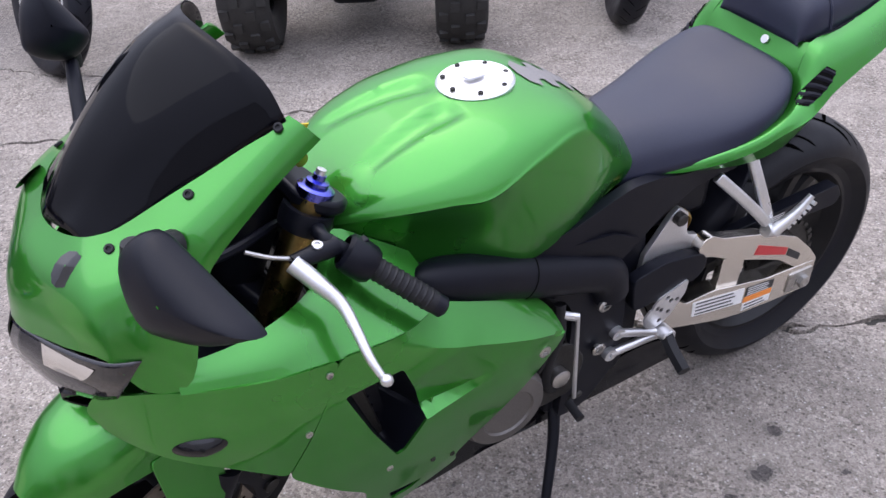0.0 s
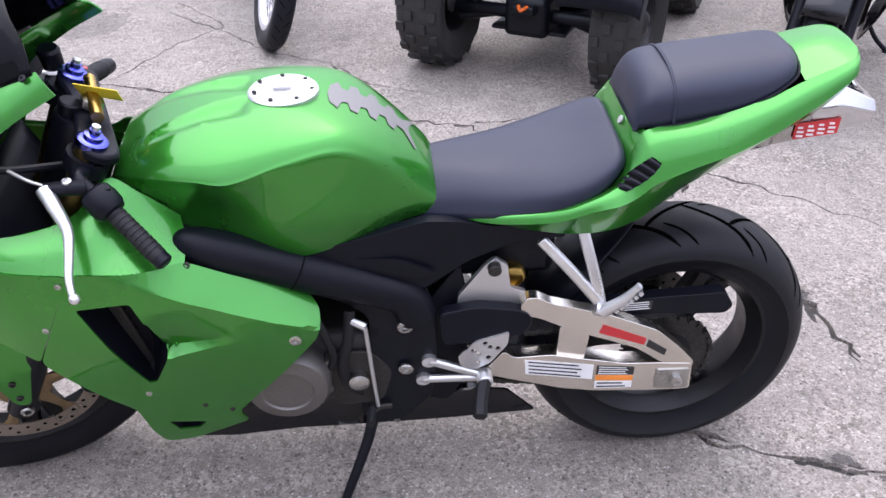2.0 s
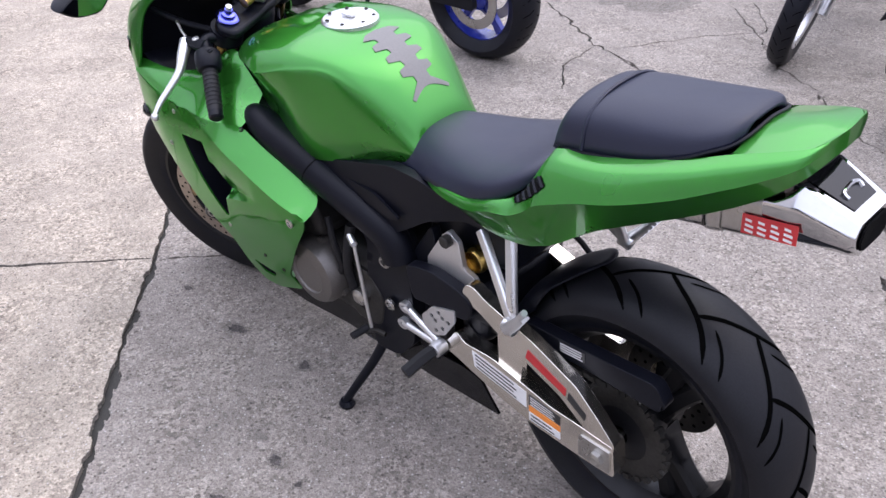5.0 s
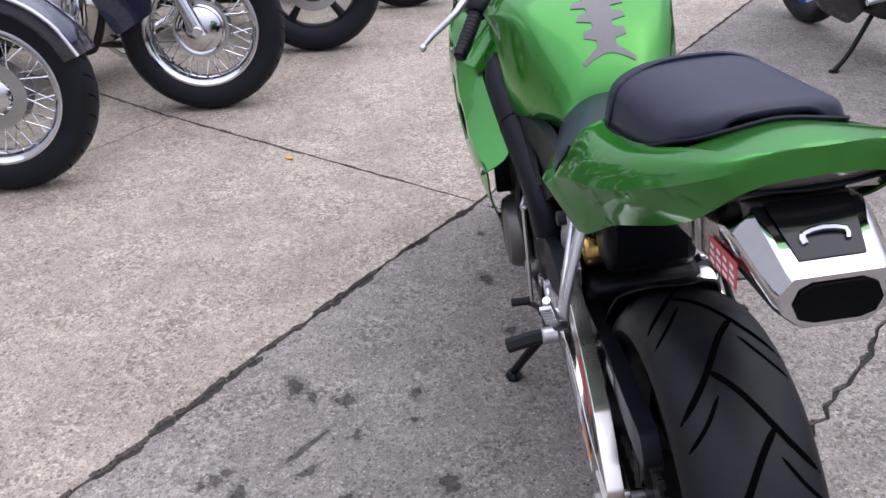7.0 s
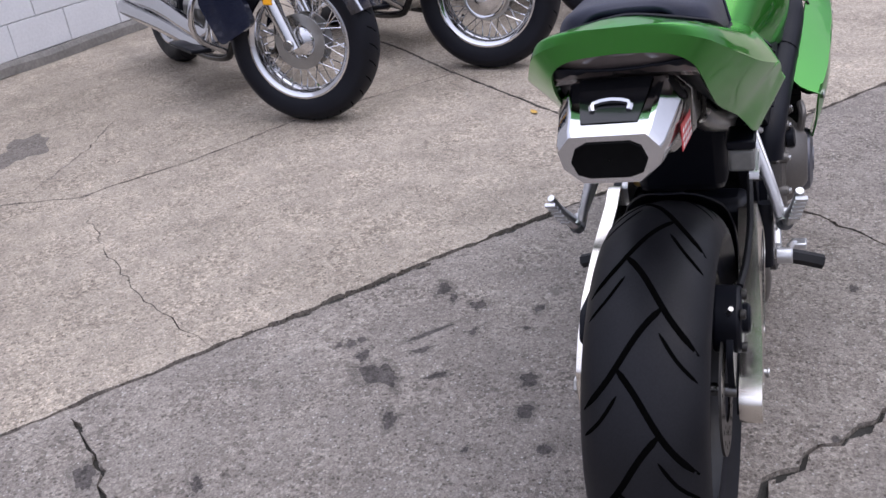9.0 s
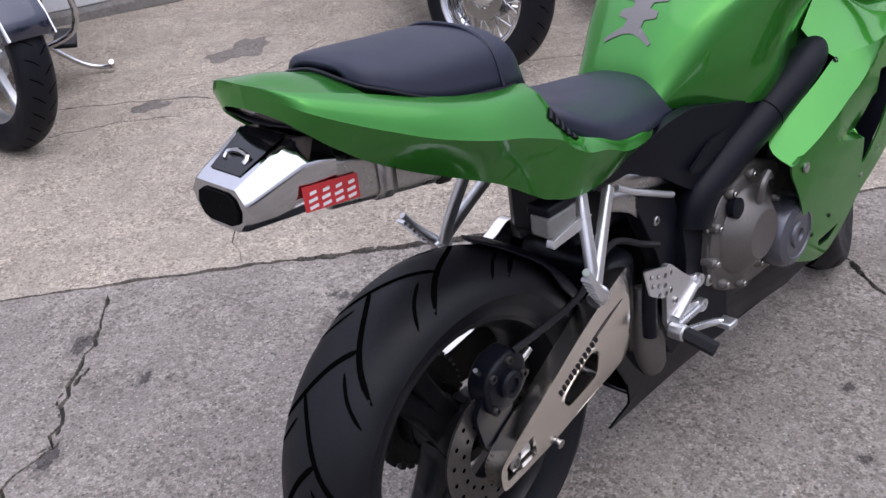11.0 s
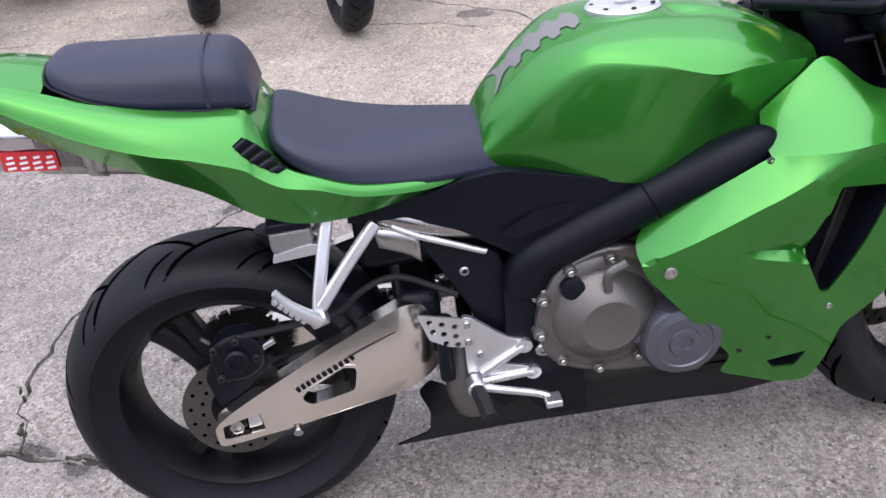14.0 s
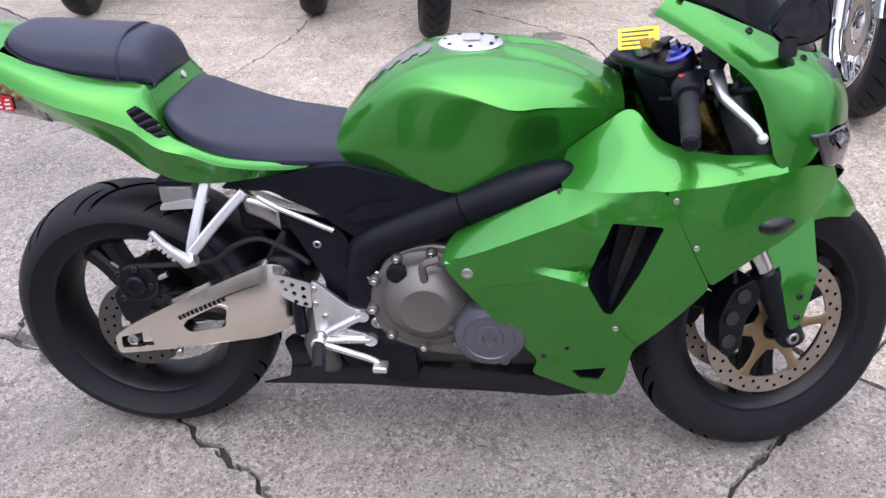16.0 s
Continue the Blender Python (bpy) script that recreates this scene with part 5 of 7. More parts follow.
for k in range(11):
    z = 0.364 + k * 0.0046
    part("lettering_bar", moved(box(-0.0036, 0.0034, -0.0006, 0.0006, -0.005, 0.005), Matrix.Translation((0.128 + k * 0.0105, -0.1392 + arm_bend(0.128 + k * 0.0105, z), z)) @ Matrix.Rotation(radians(-24), 4, "Y")), FRAME_BLACK, arm)
block = part("axle_block", plate([(0.009 + (x - 0.009) * 1.12, 0.306 + (z - 0.306) * 1.15) for x, z in WINDOW], [], -0.1, -0.112, 0.03), FRAME_BLACK, arm, "dark recess round the axle")
part("chain_adjuster", plate(rounded([(0.018, 0.294), (0.02, 0.322), (0.042, 0.325), (0.045, 0.296)], 0.003), [], -0.112, -0.128, 0.02), SILVER, block, bevel=0.002)
part("axle_washer", plate(rounded([(-0.022, 0.29), (-0.02, 0.318), (0.012, 0.322), (0.014, 0.292)], 0.004), [], -0.112, -0.12, 0.02), DARK_METAL, block, bevel=0.002)
part("axle_nut", lathe([(0.0145, 0), (0.0145, 0.014), (0.009, 0.016), (0.008, 0.008), (1e-7, 0.008)], (-0.003, -0.12, 0.305), (0, -1, 0), 6, False), STEEL, block)
part("stand_bobbin", lathe([(0.006, 0), (0.006, 0.012), (0.009, 0.013), (0.009, 0.016), (1e-7, 0.016)], (0.11, -0.128, 0.276), (0, -1, -0.2), 12, False), STEEL, arm)
UP = rounded([(0.346, 0.512), (0.334, 0.535), (0.314, 0.536), (0.284, 0.519), (0.173, 0.488), (0.058, 0.442), (0.0, 0.395), (-0.037, 0.356), (-0.034, 0.335), (0.03, 0.35), (0.097, 0.394), (0.236, 0.446), (0.3, 0.48), (0.335, 0.492)], 0.008)
LO = rounded([(0.42, 0.342), (0.396, 0.365), (0.372, 0.4), (0.35, 0.38), (0.273, 0.383), (0.21, 0.37), (0.12, 0.353), (-0.034, 0.352), (-0.04, 0.278), (0.05, 0.273), (0.173, 0.276), (0.25, 0.288), (0.33, 0.312)], 0.01)
part("pivot_web", plate(rounded([(0.37, 0.6), (0.395, 0.618), (0.412, 0.604), (0.462, 0.53), (0.465, 0.49), (0.335, 0.49), (0.33, 0.532), (0.362, 0.545)], 0.006), [], 0.112, 0.124, 0.03), SILVER, arm, bevel=0.004)
part("web_boss", disc(0.013, 0.016, (0.396, 0.124, 0.598), (0, 1, 0), 18), DARK_METAL, arm)
part("upper_brace", plate(UP, [], 0.122, 0.148, 0.03), ALU, arm, bevel=0.007, segs=3)
low = part("lower_beam", plate(LO, [], 0.112, 0.149, 0.03), ALU, arm, "champagne lower beam with warning stickers", bevel=0.008, segs=3)
part("brace_strut", plate(rounded([(0.262, 0.455), (0.2, 0.43), (0.205, 0.362), (0.262, 0.372)], 0.008), [], 0.124, 0.142, 0.03), ALU, arm, bevel=0.005)
part("arm_crossbeam", box(0.32, 0.4, -0.11, 0.11, 0.36, 0.5), FRAME_BLACK, arm, bevel=0.02)


def sticker(name, quad, y, mat, lines=0, ink=None, parent=None, side=1, bars=None):
    """A thin label on a flank with unreadable print as plain bars."""
    a, b, c, d = [Vector((x, y, z)) for x, z in quad]
    bm = bmesh.new()
    off = Vector((0, 0.0008 * side, 0))
    v = [bm.verts.new(p) for p in (a, b, c, d)] + [bm.verts.new(p + off) for p in (a, b, c, d)]
    for f in ((0, 1, 2, 3), (4, 5, 6, 7), (0, 1, 5, 4), (1, 2, 6, 5), (2, 3, 7, 6), (3, 0, 4, 7)):
        bm.faces.new([v[i] for i in f])
    st = part(name, bm, mat, parent, smooth=False)
    rnd = random.Random(name + str(lines))
    for k in range(lines):
        t0 = (k + 0.25) / lines
        t1 = t0 + 0.42 / lines
        u = rnd.uniform(0.72, 0.95)
        q = [a.lerp(d, t0).lerp(b.lerp(c, t0), 0.05), a.lerp(d, t0).lerp(b.lerp(c, t0), u), a.lerp(d, t1).lerp(b.lerp(c, t1), u), a.lerp(d, t1).lerp(b.lerp(c, t1), 0.05)]
        bm = bmesh.new()
        bm.faces.new([bm.verts.new(p + off * 1.6) for p in q])
        part("print_bar", bm, ink, st, smooth=False)
    return st


sticker("warning_sticker", [(0.328, 0.373), (0.185, 0.352), (0.185, 0.312), (0.324, 0.334)], 0.1492, PAPER, 4, INK, low)
sticker("warning_sticker", [(0.178, 0.35), (0.095, 0.343), (0.095, 0.322), (0.178, 0.325)], 0.1492, INK, 4, PAPER, low)
sticker("warning_sticker", [(0.178, 0.322), (0.095, 0.318), (0.095, 0.305), (0.178, 0.308)], 0.1492, ORANGE, 0, INK, low)
sticker("warning_sticker", [(0.178, 0.305), (0.095, 0.302), (0.095, 0.285), (0.178, 0.285)], 0.1492, PAPER, 2, INK, low)
sticker("red_sticker", [(0.178, 0.462), (0.08, 0.422), (0.082, 0.404), (0.184, 0.44)], 0.1482, RED, 0, INK, arm)
sticker("black_lettering", [(0.074, 0.418), (0.03, 0.39), (0.033, 0.374), (0.077, 0.4)], 0.1482, INK, 0, INK, arm)
ab = part("axle_block", plate(rounded([(-0.032, 0.285), (-0.03, 0.338), (0.045, 0.335), (0.045, 0.283)], 0.006), [], 0.146, 0.152, 0.03), STEEL, low)
part("axle_nut", lathe([(0.016, 0), (0.016, 0.008), (0.009, 0.011), (1e-7, 0.006)], (-0.002, 0.152, 0.307), (0, 1, 0), 6, False), STEEL, ab)
part("rear_axle", tube([(0, -0.12, 0.31), (0, 0.14, 0.31)], 0.011, 12), STEEL, bike)
# rear brake
brake_disc(rear, AX, -0.085, 0.11, 0.055, I4, 36, DISC_STEEL)
cal = part("rear_caliper", plate(rounded([(-0.02, 0.39), (-0.028, 0.45), (0.0, 0.478), (0.05, 0.482), (0.078, 0.455), (0.075, 0.405), (0.04, 0.385)], 0.018), [], -0.068, -0.112, 0.02), FRAME_BLACK, bike, "grimy black rear brake caliper", bevel=0.01, segs=3)
part("caliper_bracket", plate(rounded([(-0.03, 0.33), (-0.045, 0.4), (-0.02, 0.43), (0.06, 0.44), (0.1, 0.41), (0.05, 0.385), (0.025, 0.34)], 0.012), [], -0.09, -0.1, 0.02), FRAME_BLACK, cal, bevel=0.003)
part("caliper_piston", lathe([(0.024, 0), (0.024, 0.012), (0.02, 0.016), (0.013, 0.016), (0.012, 0.012), (1e-7, 0.012)], (0.025, -0.108, 0.432), (0, -1, 0), 22, False), FRAME_BLACK, cal)
for x, z in ((-0.012, 0.402), (-0.012, 0.462), (0.062, 0.43), (0.03, 0.472)):
    part("caliper_bolt", bolt((x, -0.111, z), (0, -1, 0), 0.008, 0.008), DARK_METAL, cal)
part("bleed_nipple", tube([(-0.02, -0.095, 0.468), (-0.032, -0.1, 0.484)], 0.004, 8), STEEL, cal)
part("slide_pin", tube([(0.072, -0.1, 0.44), (0.1, -0.1, 0.452)], 0.007, 10), STEEL, cal)
part("brake_hose", tube([(0.05, -0.108, 0.475), (0.12, -0.115, 0.482), (0.22, -0.118, 0.495), (0.27, -0.118, 0.53), (0.33, -0.115, 0.545), (0.4, -0.118, 0.51), (0.43, -0.135, 0.5)], 0.006, 8), GRIP, bike)
# chain, sprocket and guard
spr = part("sprocket", lathe([(0.1, 0.075), (0.1, 0.081), (0.06, 0.081), (0.06, 0.075)], AX, n=43), DARK_METAL, rear, "oily rear sprocket")
teeth = bmesh.new()
for k in range(42):
    q = 2 * math.pi * k / 42
    moved_box = box(-0.003, 0.003, 0.075, 0.081, 0.098, 0.108)
    me = bpy.data.meshes.new("tooth")
    moved(moved_box, Matrix.Translation(AX) @ Matrix.Rotation(q, 4, "Y")).to_mesh(me)
    moved_box.free()
    teeth.from_mesh(me)
    bpy.data.meshes.remove(me)
part("sprocket_teeth", teeth, DARK_METAL, spr)["kind"] = "stuff"
part("sprocket_carrier", lathe([(0.062, 0.04), (0.062, 0.08), (0.02, 0.085), (0.02, 0.04)], AX, n=28), RIM, spr)
links = bmesh.new()
loop = [AX + Vector((math.cos(q) * 0.104, 0.078, math.sin(q) * 0.104)) for q in (radians(95 + 170 * k / 12) for k in range(13))]
run = loop + [Vector((0.6, 0.1, 0.3)), Vector((0.645, 0.1, 0.345)), Vector((0.6, 0.1, 0.38))] + loop[:1]
total = 0
for a, b in zip(run, run[1:]):
    n = max(1, int((b - a).length / 0.0145))
    d = (b - a).normalized()
    ang = math.atan2(d.z, d.x)
    for k in range(n):
        p = a.lerp(b, (k + 0.5) / n)
        piece = box(-0.0068, 0.0068, -0.008 if total % 2 else -0.006, 0.008 if total % 2 else 0.006, -0.006, 0.006)
        me = bpy.data.meshes.new("link")
        moved(piece, Matrix.Translation(p) @ Matrix.Rotation(-ang, 4, "Y")).to_mesh(me)
        piece.free()
        links.from_mesh(me)
        bpy.data.meshes.remove(me)
        total += 1
part("drive_chain", links, DARK_METAL, bike, "oily drive chain")["kind"] = "stuff"
guard = plate(rounded([(0.46, 0.47), (0.34, 0.465), (0.2, 0.487), (0.1, 0.492), (-0.09, 0.51), (-0.115, 0.475), (-0.1, 0.455), (0.1, 0.452), (0.28, 0.42), (0.46, 0.42)], 0.012), [], 0.085, 0.112, 0.03)
cg = part("chain_guard", guard, PLASTIC, bike, "black plastic chain guard", bevel=0.006)
part("guard_front", plate(rounded([(0.5, 0.508), (0.43, 0.522), (0.36, 0.512), (0.328, 0.5), (0.318, 0.478), (0.332, 0.445), (0.49, 0.425)], 0.016), [], 0.126, 0.152, 0.03), PLASTIC, cg, bevel=0.009)
sticker("guard_label", [(0.13, 0.486), (0.066, 0.49), (0.066, 0.468), (0.13, 0.464)], 0.1125, INK, 4, PAPER, cg)
part("guard_bolt", bolt((0.19, 0.112, 0.468), (0, 1, 0), 0.008, 0.005), STEEL, cg)
HUG = ((-0.096, 0.285, 0.62), (-0.08, 0.309, 0.76), (-0.04, 0.321, 0.94), (0.0, 0.323, 1.0), (0.04, 0.321, 0.94), (0.08, 0.309, 0.76), (0.096, 0.285, 0.62))
hug = []
for q in (-4, 12, 28, 44, 60, 73):
    bend = [radians(-4 + (q + 4) * k) for y, r, k in HUG]
    hug.append([(AX.x + math.cos(w) * r, y, AX.z + math.sin(w) * r) for w, (y, r, k) in zip(bend, HUG)])
part("rear_hugger", surf(hug, 3, 4), PLASTIC, bike, "black rear tyre hugger", solid=0.003)
# shock
sh = part("shock_body", tube([(0.35, 0.03, 0.6), (0.355, 0.03, 0.5)], 0.022, 20), FRAME_BLACK, bike)
part("shock_reservoir", lathe([(0.025, 0), (0.0275, 0.004), (0.0275, 0.084), (0.024, 0.09), (0.021, 0.09), (0.02, 0.082), (1e-7, 0.082)], (0.358, 0.012, 0.554), (-0.02, 1, -0.04), 26, False), GOLD, sh, "gold anodised shock reservoir")
# inner filling behind the pivot
part("battery_box", box(0.27, 0.5, -0.08, 0.08, 0.54, 0.71), FRAME_BLACK, bike, bevel=0.02)
part("pivot_casting", plate(rounded([(0.49, 0.22), (0.45, 0.3), (0.455, 0.45), (0.4, 0.56), (0.372, 0.61), (0.5, 0.57), (0.52, 0.5), (0.53, 0.25)], 0.02), [], -0.085, -0.118, 0.04), FRAME_BLACK, bike, "black rear engine plate", bevel=0.01)
part("inner_plate", plate(rounded([(0.48, 0.22), (0.44, 0.3), (0.44, 0.5), (0.46, 0.6), (0.52, 0.5), (0.53, 0.25)], 0.02), [], 0.085, 0.11, 0.04), FRAME_BLACK, bike, bevel=0.01)
part("exhaust_pipe", tube([(0.5, -0.09, 0.6), (0.42, -0.105, 0.625), (0.34, -0.1, 0.655), (0.22, -0.06, 0.7), (0.08, -0.03, 0.79)], 0.022, 14), STEEL, bike, "dull steel exhaust pipe")
part("heat_shield", surf([[(0.3, -0.1, 0.652), (0.305, -0.122, 0.64), (0.31, -0.124, 0.61)], [(0.34, -0.1, 0.642), (0.345, -0.124, 0.63), (0.355, -0.126, 0.59)], [(0.372, -0.1, 0.63), (0.378, -0.125, 0.616), (0.378, -0.127, 0.572)]], 4, 4), STEEL, bike, "bare metal exhaust heat shield", solid=0.002)
part("subframe_rail", tube([(0.335, -0.118, 0.642), (0.375, -0.122, 0.62), (0.43, -0.124, 0.596), (0.485, -0.126, 0.572)], 0.006, 10), SILVER, bike, "bare aluminium subframe rail")
part("collector_box", spindle([(0.435, -0.09, 0.4), (0.425, -0.1, 0.35), (0.425, -0.105, 0.29), (0.435, -0.102, 0.24), (0.46, -0.09, 0.215)], [0.022, 0.028, 0.036, 0.034, 0.02]), ENGINE, bike, "heat-dulled exhaust collector")
res = part("fluid_reservoir", moved(box(-0.035, 0.035, -0.02, 0.02, -0.02, 0.018), Matrix.Translation((0.172, -0.115, 0.655))), FLUID, bike, "translucent fluid bottle with a black lid", bevel=0.006)
part("reservoir_lid", moved(box(-0.038, 0.036, -0.022, 0.022, 0.018, 0.034), Matrix.Translation((0.172, -0.115, 0.655))), PLASTIC, res, bevel=0.004)
part("reservoir_bracket", plate(rounded([(0.135, 0.622), (0.14, 0.636), (0.2, 0.646), (0.24, 0.64), (0.21, 0.626)], 0.004), [], -0.125, -0.14, 0.02), SILVER, res, bevel=0.002)

part("plate_bolt", bolt((0.447, -0.116, 0.535), (0, -1, 0), 0.009, 0.005), STEEL, bike)

# passenger pegs
for s in (1, -1):
    y = s * 0.14
    leg = bmesh.new()
    for path in (((0.235, y * 0.86, 0.68), (0.205, y * 1.12, 0.575), (0.195, y * 1.2, 0.53)), ((0.31, y * 0.86, 0.655), (0.25, y * 1.05, 0.595), (0.2, y * 1.2, 0.54))):
        pts = cr(path, 3)
        rows = []
        for i, p in enumerate(pts):
            d = (pts[min(i + 1, len(pts) - 1)] - pts[max(i - 1, 0)]).normalized()
            a = d.cross(Vector((0, 1, 0))).normalized()
            b = d.cross(a)
            rows.append([p + a * u * 0.011 + b * w * 0.008 for u, w in ((1, 0.5), (0.7, 1), (-0.7, 1), (-1, 0.5), (-1, -0.5), (-0.7, -1), (0.7, -1), (1, -0.5))])
        grid(rows, True, True, leg)
    br = part("peg_bracket", leg, SILVER, bike, "cast aluminium passenger peg bracket", bevel=0.002)
    piv = part("peg_pivot", lathe([(0.013, -0.014), (0.014, -0.012), (0.014, 0.012), (0.013, 0.014), (1e-7, 0.014)], (0.195, y * 1.25, 0.525), (1, 0, 0.3), 14, False), SILVER, br)
    pe = [Vector((0.195, y * 1.3, 0.525)), Vector((0.16, y * 1.38, 0.565)), Vector((0.135, y * 1.42, 0.602))]
    part("passenger_peg", tube(pe, 0.013, 10, r1=0.0065), SILVER, br, "folded aluminium passenger peg")
    for k in range(6):
        p = pe[0].lerp(pe[2], 0.25 + k * 0.13)
        part("peg_tooth", moved(box(-0.004, 0.004, -0.009, 0.009, -0.003, 0.003), Matrix.Translation(p + Vector((-0.008, s * 0.004, -0.006))) @ Matrix.Rotation(radians(48), 4, "Y")), SILVER, br)

# rider rearsets
for s in (1, -1):
    y = s * 0.152
    holes = []
    if s > 0:
        HG = rounded([(0.464, 0.398), (0.43, 0.436), (0.364, 0.457), (0.366, 0.425), (0.398, 0.378), (0.43, 0.36), (0.458, 0.372)], 0.006)
        cx, cz = 0.415, 0.408
        arms = [((0.515, 0.385), (0.41, 0.34)), ((0.525, 0.335), (0.41, 0.335))]
        peg = [(0.41, y + 0.02, 0.345), (0.42, y + 0.05, 0.335), (0.428, s * 0.25, 0.32)]
        spots = [(-0.035, -0.012), (-0.014, 0.012), (0.008, -0.004), (0.028, 0.026), (0.018, 0.004), (-0.004, 0.022), (-0.012, -0.016), (-0.03, 0.008), (0.008, -0.03), (0.034, 0.01)]
    else:
        HG = rounded([(0.354, 0.485), (0.432, 0.463), (0.43, 0.403), (0.402, 0.41), (0.37, 0.43)], 0.006)
        cx, cz = 0.402, 0.442
        arms = [((0.526, 0.383), (0.455, 0.34)), ((0.537, 0.323), (0.45, 0.322))]
        peg = [(0.44, y - 0.02, 0.325), (0.445, y - 0.045, 0.318), (0.452, s * 0.238, 0.304)]
        spots = [(-0.028, 0.024), (-0.008, 0.016), (0.014, 0.008), (-0.024, 0.004), (-0.006, -0.004), (0.014, -0.012), (-0.004, -0.024), (0.016, -0.03)]
    for u, w in spots:
        holes.append([(cx + u + 0.0055 * math.cos(2 * math.pi * i / 8), cz + w + 0.0055 * math.sin(2 * math.pi * i / 8)) for i in range(8)])
    rs = part("rearset_plate", plate(HG, holes, y, y + s * 0.004, 0.012), SILVER, bike, "drilled aluminium heel guard", smooth=False)
    for (x0, z0), (x1, z1) in arms:
        part("rearset_arm", tube([(x0, y - s * 0.004, z0), (x1, y, z1)], 0.009, 10), SILVER, rs)
        part("rearset_eye", lathe([(0.013, -0.007), (0.013, 0.007), (0.006, 0.007), (0.006, 0.003), (1e-7, 0.003)], (x0, y - s * 0.004, z0), (0, s, 0), 16, False), SILVER, rs)
    if s < 0:
        BR = rounded([(0.43, 0.462), (0.446, 0.458), (0.505, 0.402), (0.53, 0.394), (0.528, 0.372), (0.49, 0.35), (0.535, 0.334), (0.537, 0.312), (0.445, 0.312), (0.43, 0.34)], 0.008)
        part("rearset_bracket", plate(BR, [], y + 0.014, y + 0.003, 0.02), SILVER, rs, bevel=0.002)
        for x, z in ((0.437, 0.446), (0.437, 0.41), (0.455, 0.38)):
            part("rearset_bolt", bolt((x, y + 0.003, z), (0, -1, 0), 0.007, 0.005), STEEL, rs)
    fp = part("footpeg", tube(peg, 0.0145, 6), GRIP, bike, "black knurled rider footpeg")
    part("peg_pivot", disc(0.016, s * 0.03, (peg[0][0], y, peg[0][2]), (0, 1, 0), 18), SILVER, fp)
part("brake_pedal", tube([(0.435, -0.168, 0.325), (0.48, -0.172, 0.312), (0.54, -0.174, 0.29), (0.556, -0.182, 0.284)], 0.0075, 10), SILVER, bike, "silver rear brake pedal")
part("pedal_tip", moved(box(-0.014, 0.014, -0.02, 0.012, -0.007, 0.007), Matrix.Translation((0.56, -0.186, 0.282))), SILVER, bike, bevel=0.003)
part("master_cylinder", tube([(0.4, -0.135, 0.46), (0.395, -0.135, 0.385), (0.395, -0.135, 0.33)], 0.014, 12), FRAME_BLACK, bike)
part("shift_pedal", tube([(0.585, 0.155, 0.268), (0.61, 0.16, 0.27), (0.628, 0.18, 0.272)], 0.006, 8), DARK_METAL, bike)
part("pedal_rubber", tube([(0.625, 0.172, 0.278), (0.628, 0.215, 0.277)], 0.009, 10), GRIP, bike)
# side stand, in the lean it needs to reach the ground
foot = Matrix.Rotation(radians(LEAN), 4, "X") @ Vector((0.69, 0.222, 0.012))
stand = part("side_stand", tube([(0.615, 0.115, 0.24), (0.64, 0.16, 0.15), foot + Vector((0, 0, 0.004))], 0.013, 12, r1=0.01), FRAME_BLACK, bike, "black side stand folded out")
part("stand_foot", lathe([(1e-7, -0.012), (0.018, -0.012), (0.02, -0.004), (0.014, 0.006), (1e-7, 0.008)], foot, (0, 0, 1), 16, False), FRAME_BLACK, stand)
part("stand_bracket", box(0.585, 0.645, 0.09, 0.13, 0.21, 0.27), FRAME_BLACK, stand, bevel=0.008)
spring = [(0.575 + 0.006 * math.cos(k * 1.9), 0.135 + 0.006 * math.sin(k * 1.9), 0.25 - k * 0.0016) for k in range(36)]
part("stand_spring", tube(spring, 0.0018, 5, smooth=1), STEEL, stand)

# muffler under the tail, with its chrome end
MUF = [(-0.05, -0.05), (-0.064, -0.036), (-0.066, 0.018), (-0.042, 0.043), (0.042, 0.043), (0.066, 0.018), (0.064, -0.036), (0.05, -0.05)]
MC = -0.014


def ring(x, z0, k, kz=None):
    return [(x, MC + y * k, z0 + z * (kz or k)) for y, z in MUF]


muf = part("muffler", grid([ring(0.1, 0.8, 0.85), ring(0.06, 0.806, 0.97), ring(-0.21, 0.866, 1.0)], True, True), STEEL, bike, "polished steel underseat muffler", bevel=0.006)
part("muffler_top", grid([[(x, MC + y, z + 0.0445) for y in (-0.04, -0.014, 0.014, 0.04)] for x, z in ((0.05, 0.809), (-0.06, 0.833), (-0.2, 0.864))]), GLOSS_BLACK, muf, "black panel on top of the muffler", solid=0.001)
part("muffler_strap", grid([ring(-0.11, 0.844, 1.035), ring(-0.125, 0.848, 1.04), ring(-0.14, 0.851, 1.035)], True), STEEL, muf, solid=0.003)
part("muffler_strap", grid([ring(0.0, 0.82, 1.03), ring(-0.02, 0.824, 1.03)], True), DARK_METAL, muf, solid=0.003)
def oct_ring(x, w, top, bottom, k=0.55, top_k=0.74):
    h = top - bottom
    return [(x, MC + y, z) for y, z in ((-w * k, bottom), (-w * 0.92, bottom + h * 0.34), (-w, bottom + h * 0.7), (-w * top_k, top), (w * top_k, top), (w, bottom + h * 0.7), (w * 0.92, bottom + h * 0.34), (w * k, bottom))]


tip = part("muffler_tip", grid([oct_ring(-0.2, 0.069, 0.913, 0.82), oct_ring(-0.235, 0.0705, 0.922, 0.824), oct_ring(-0.245, 0.07, 0.924, 0.825), oct_ring(-0.322, 0.06, 0.893, 0.83), oct_ring(-0.333, 0.056, 0.888, 0.833)], True), CHROME, muf, "chrome muffler end cap", bevel=0.003)
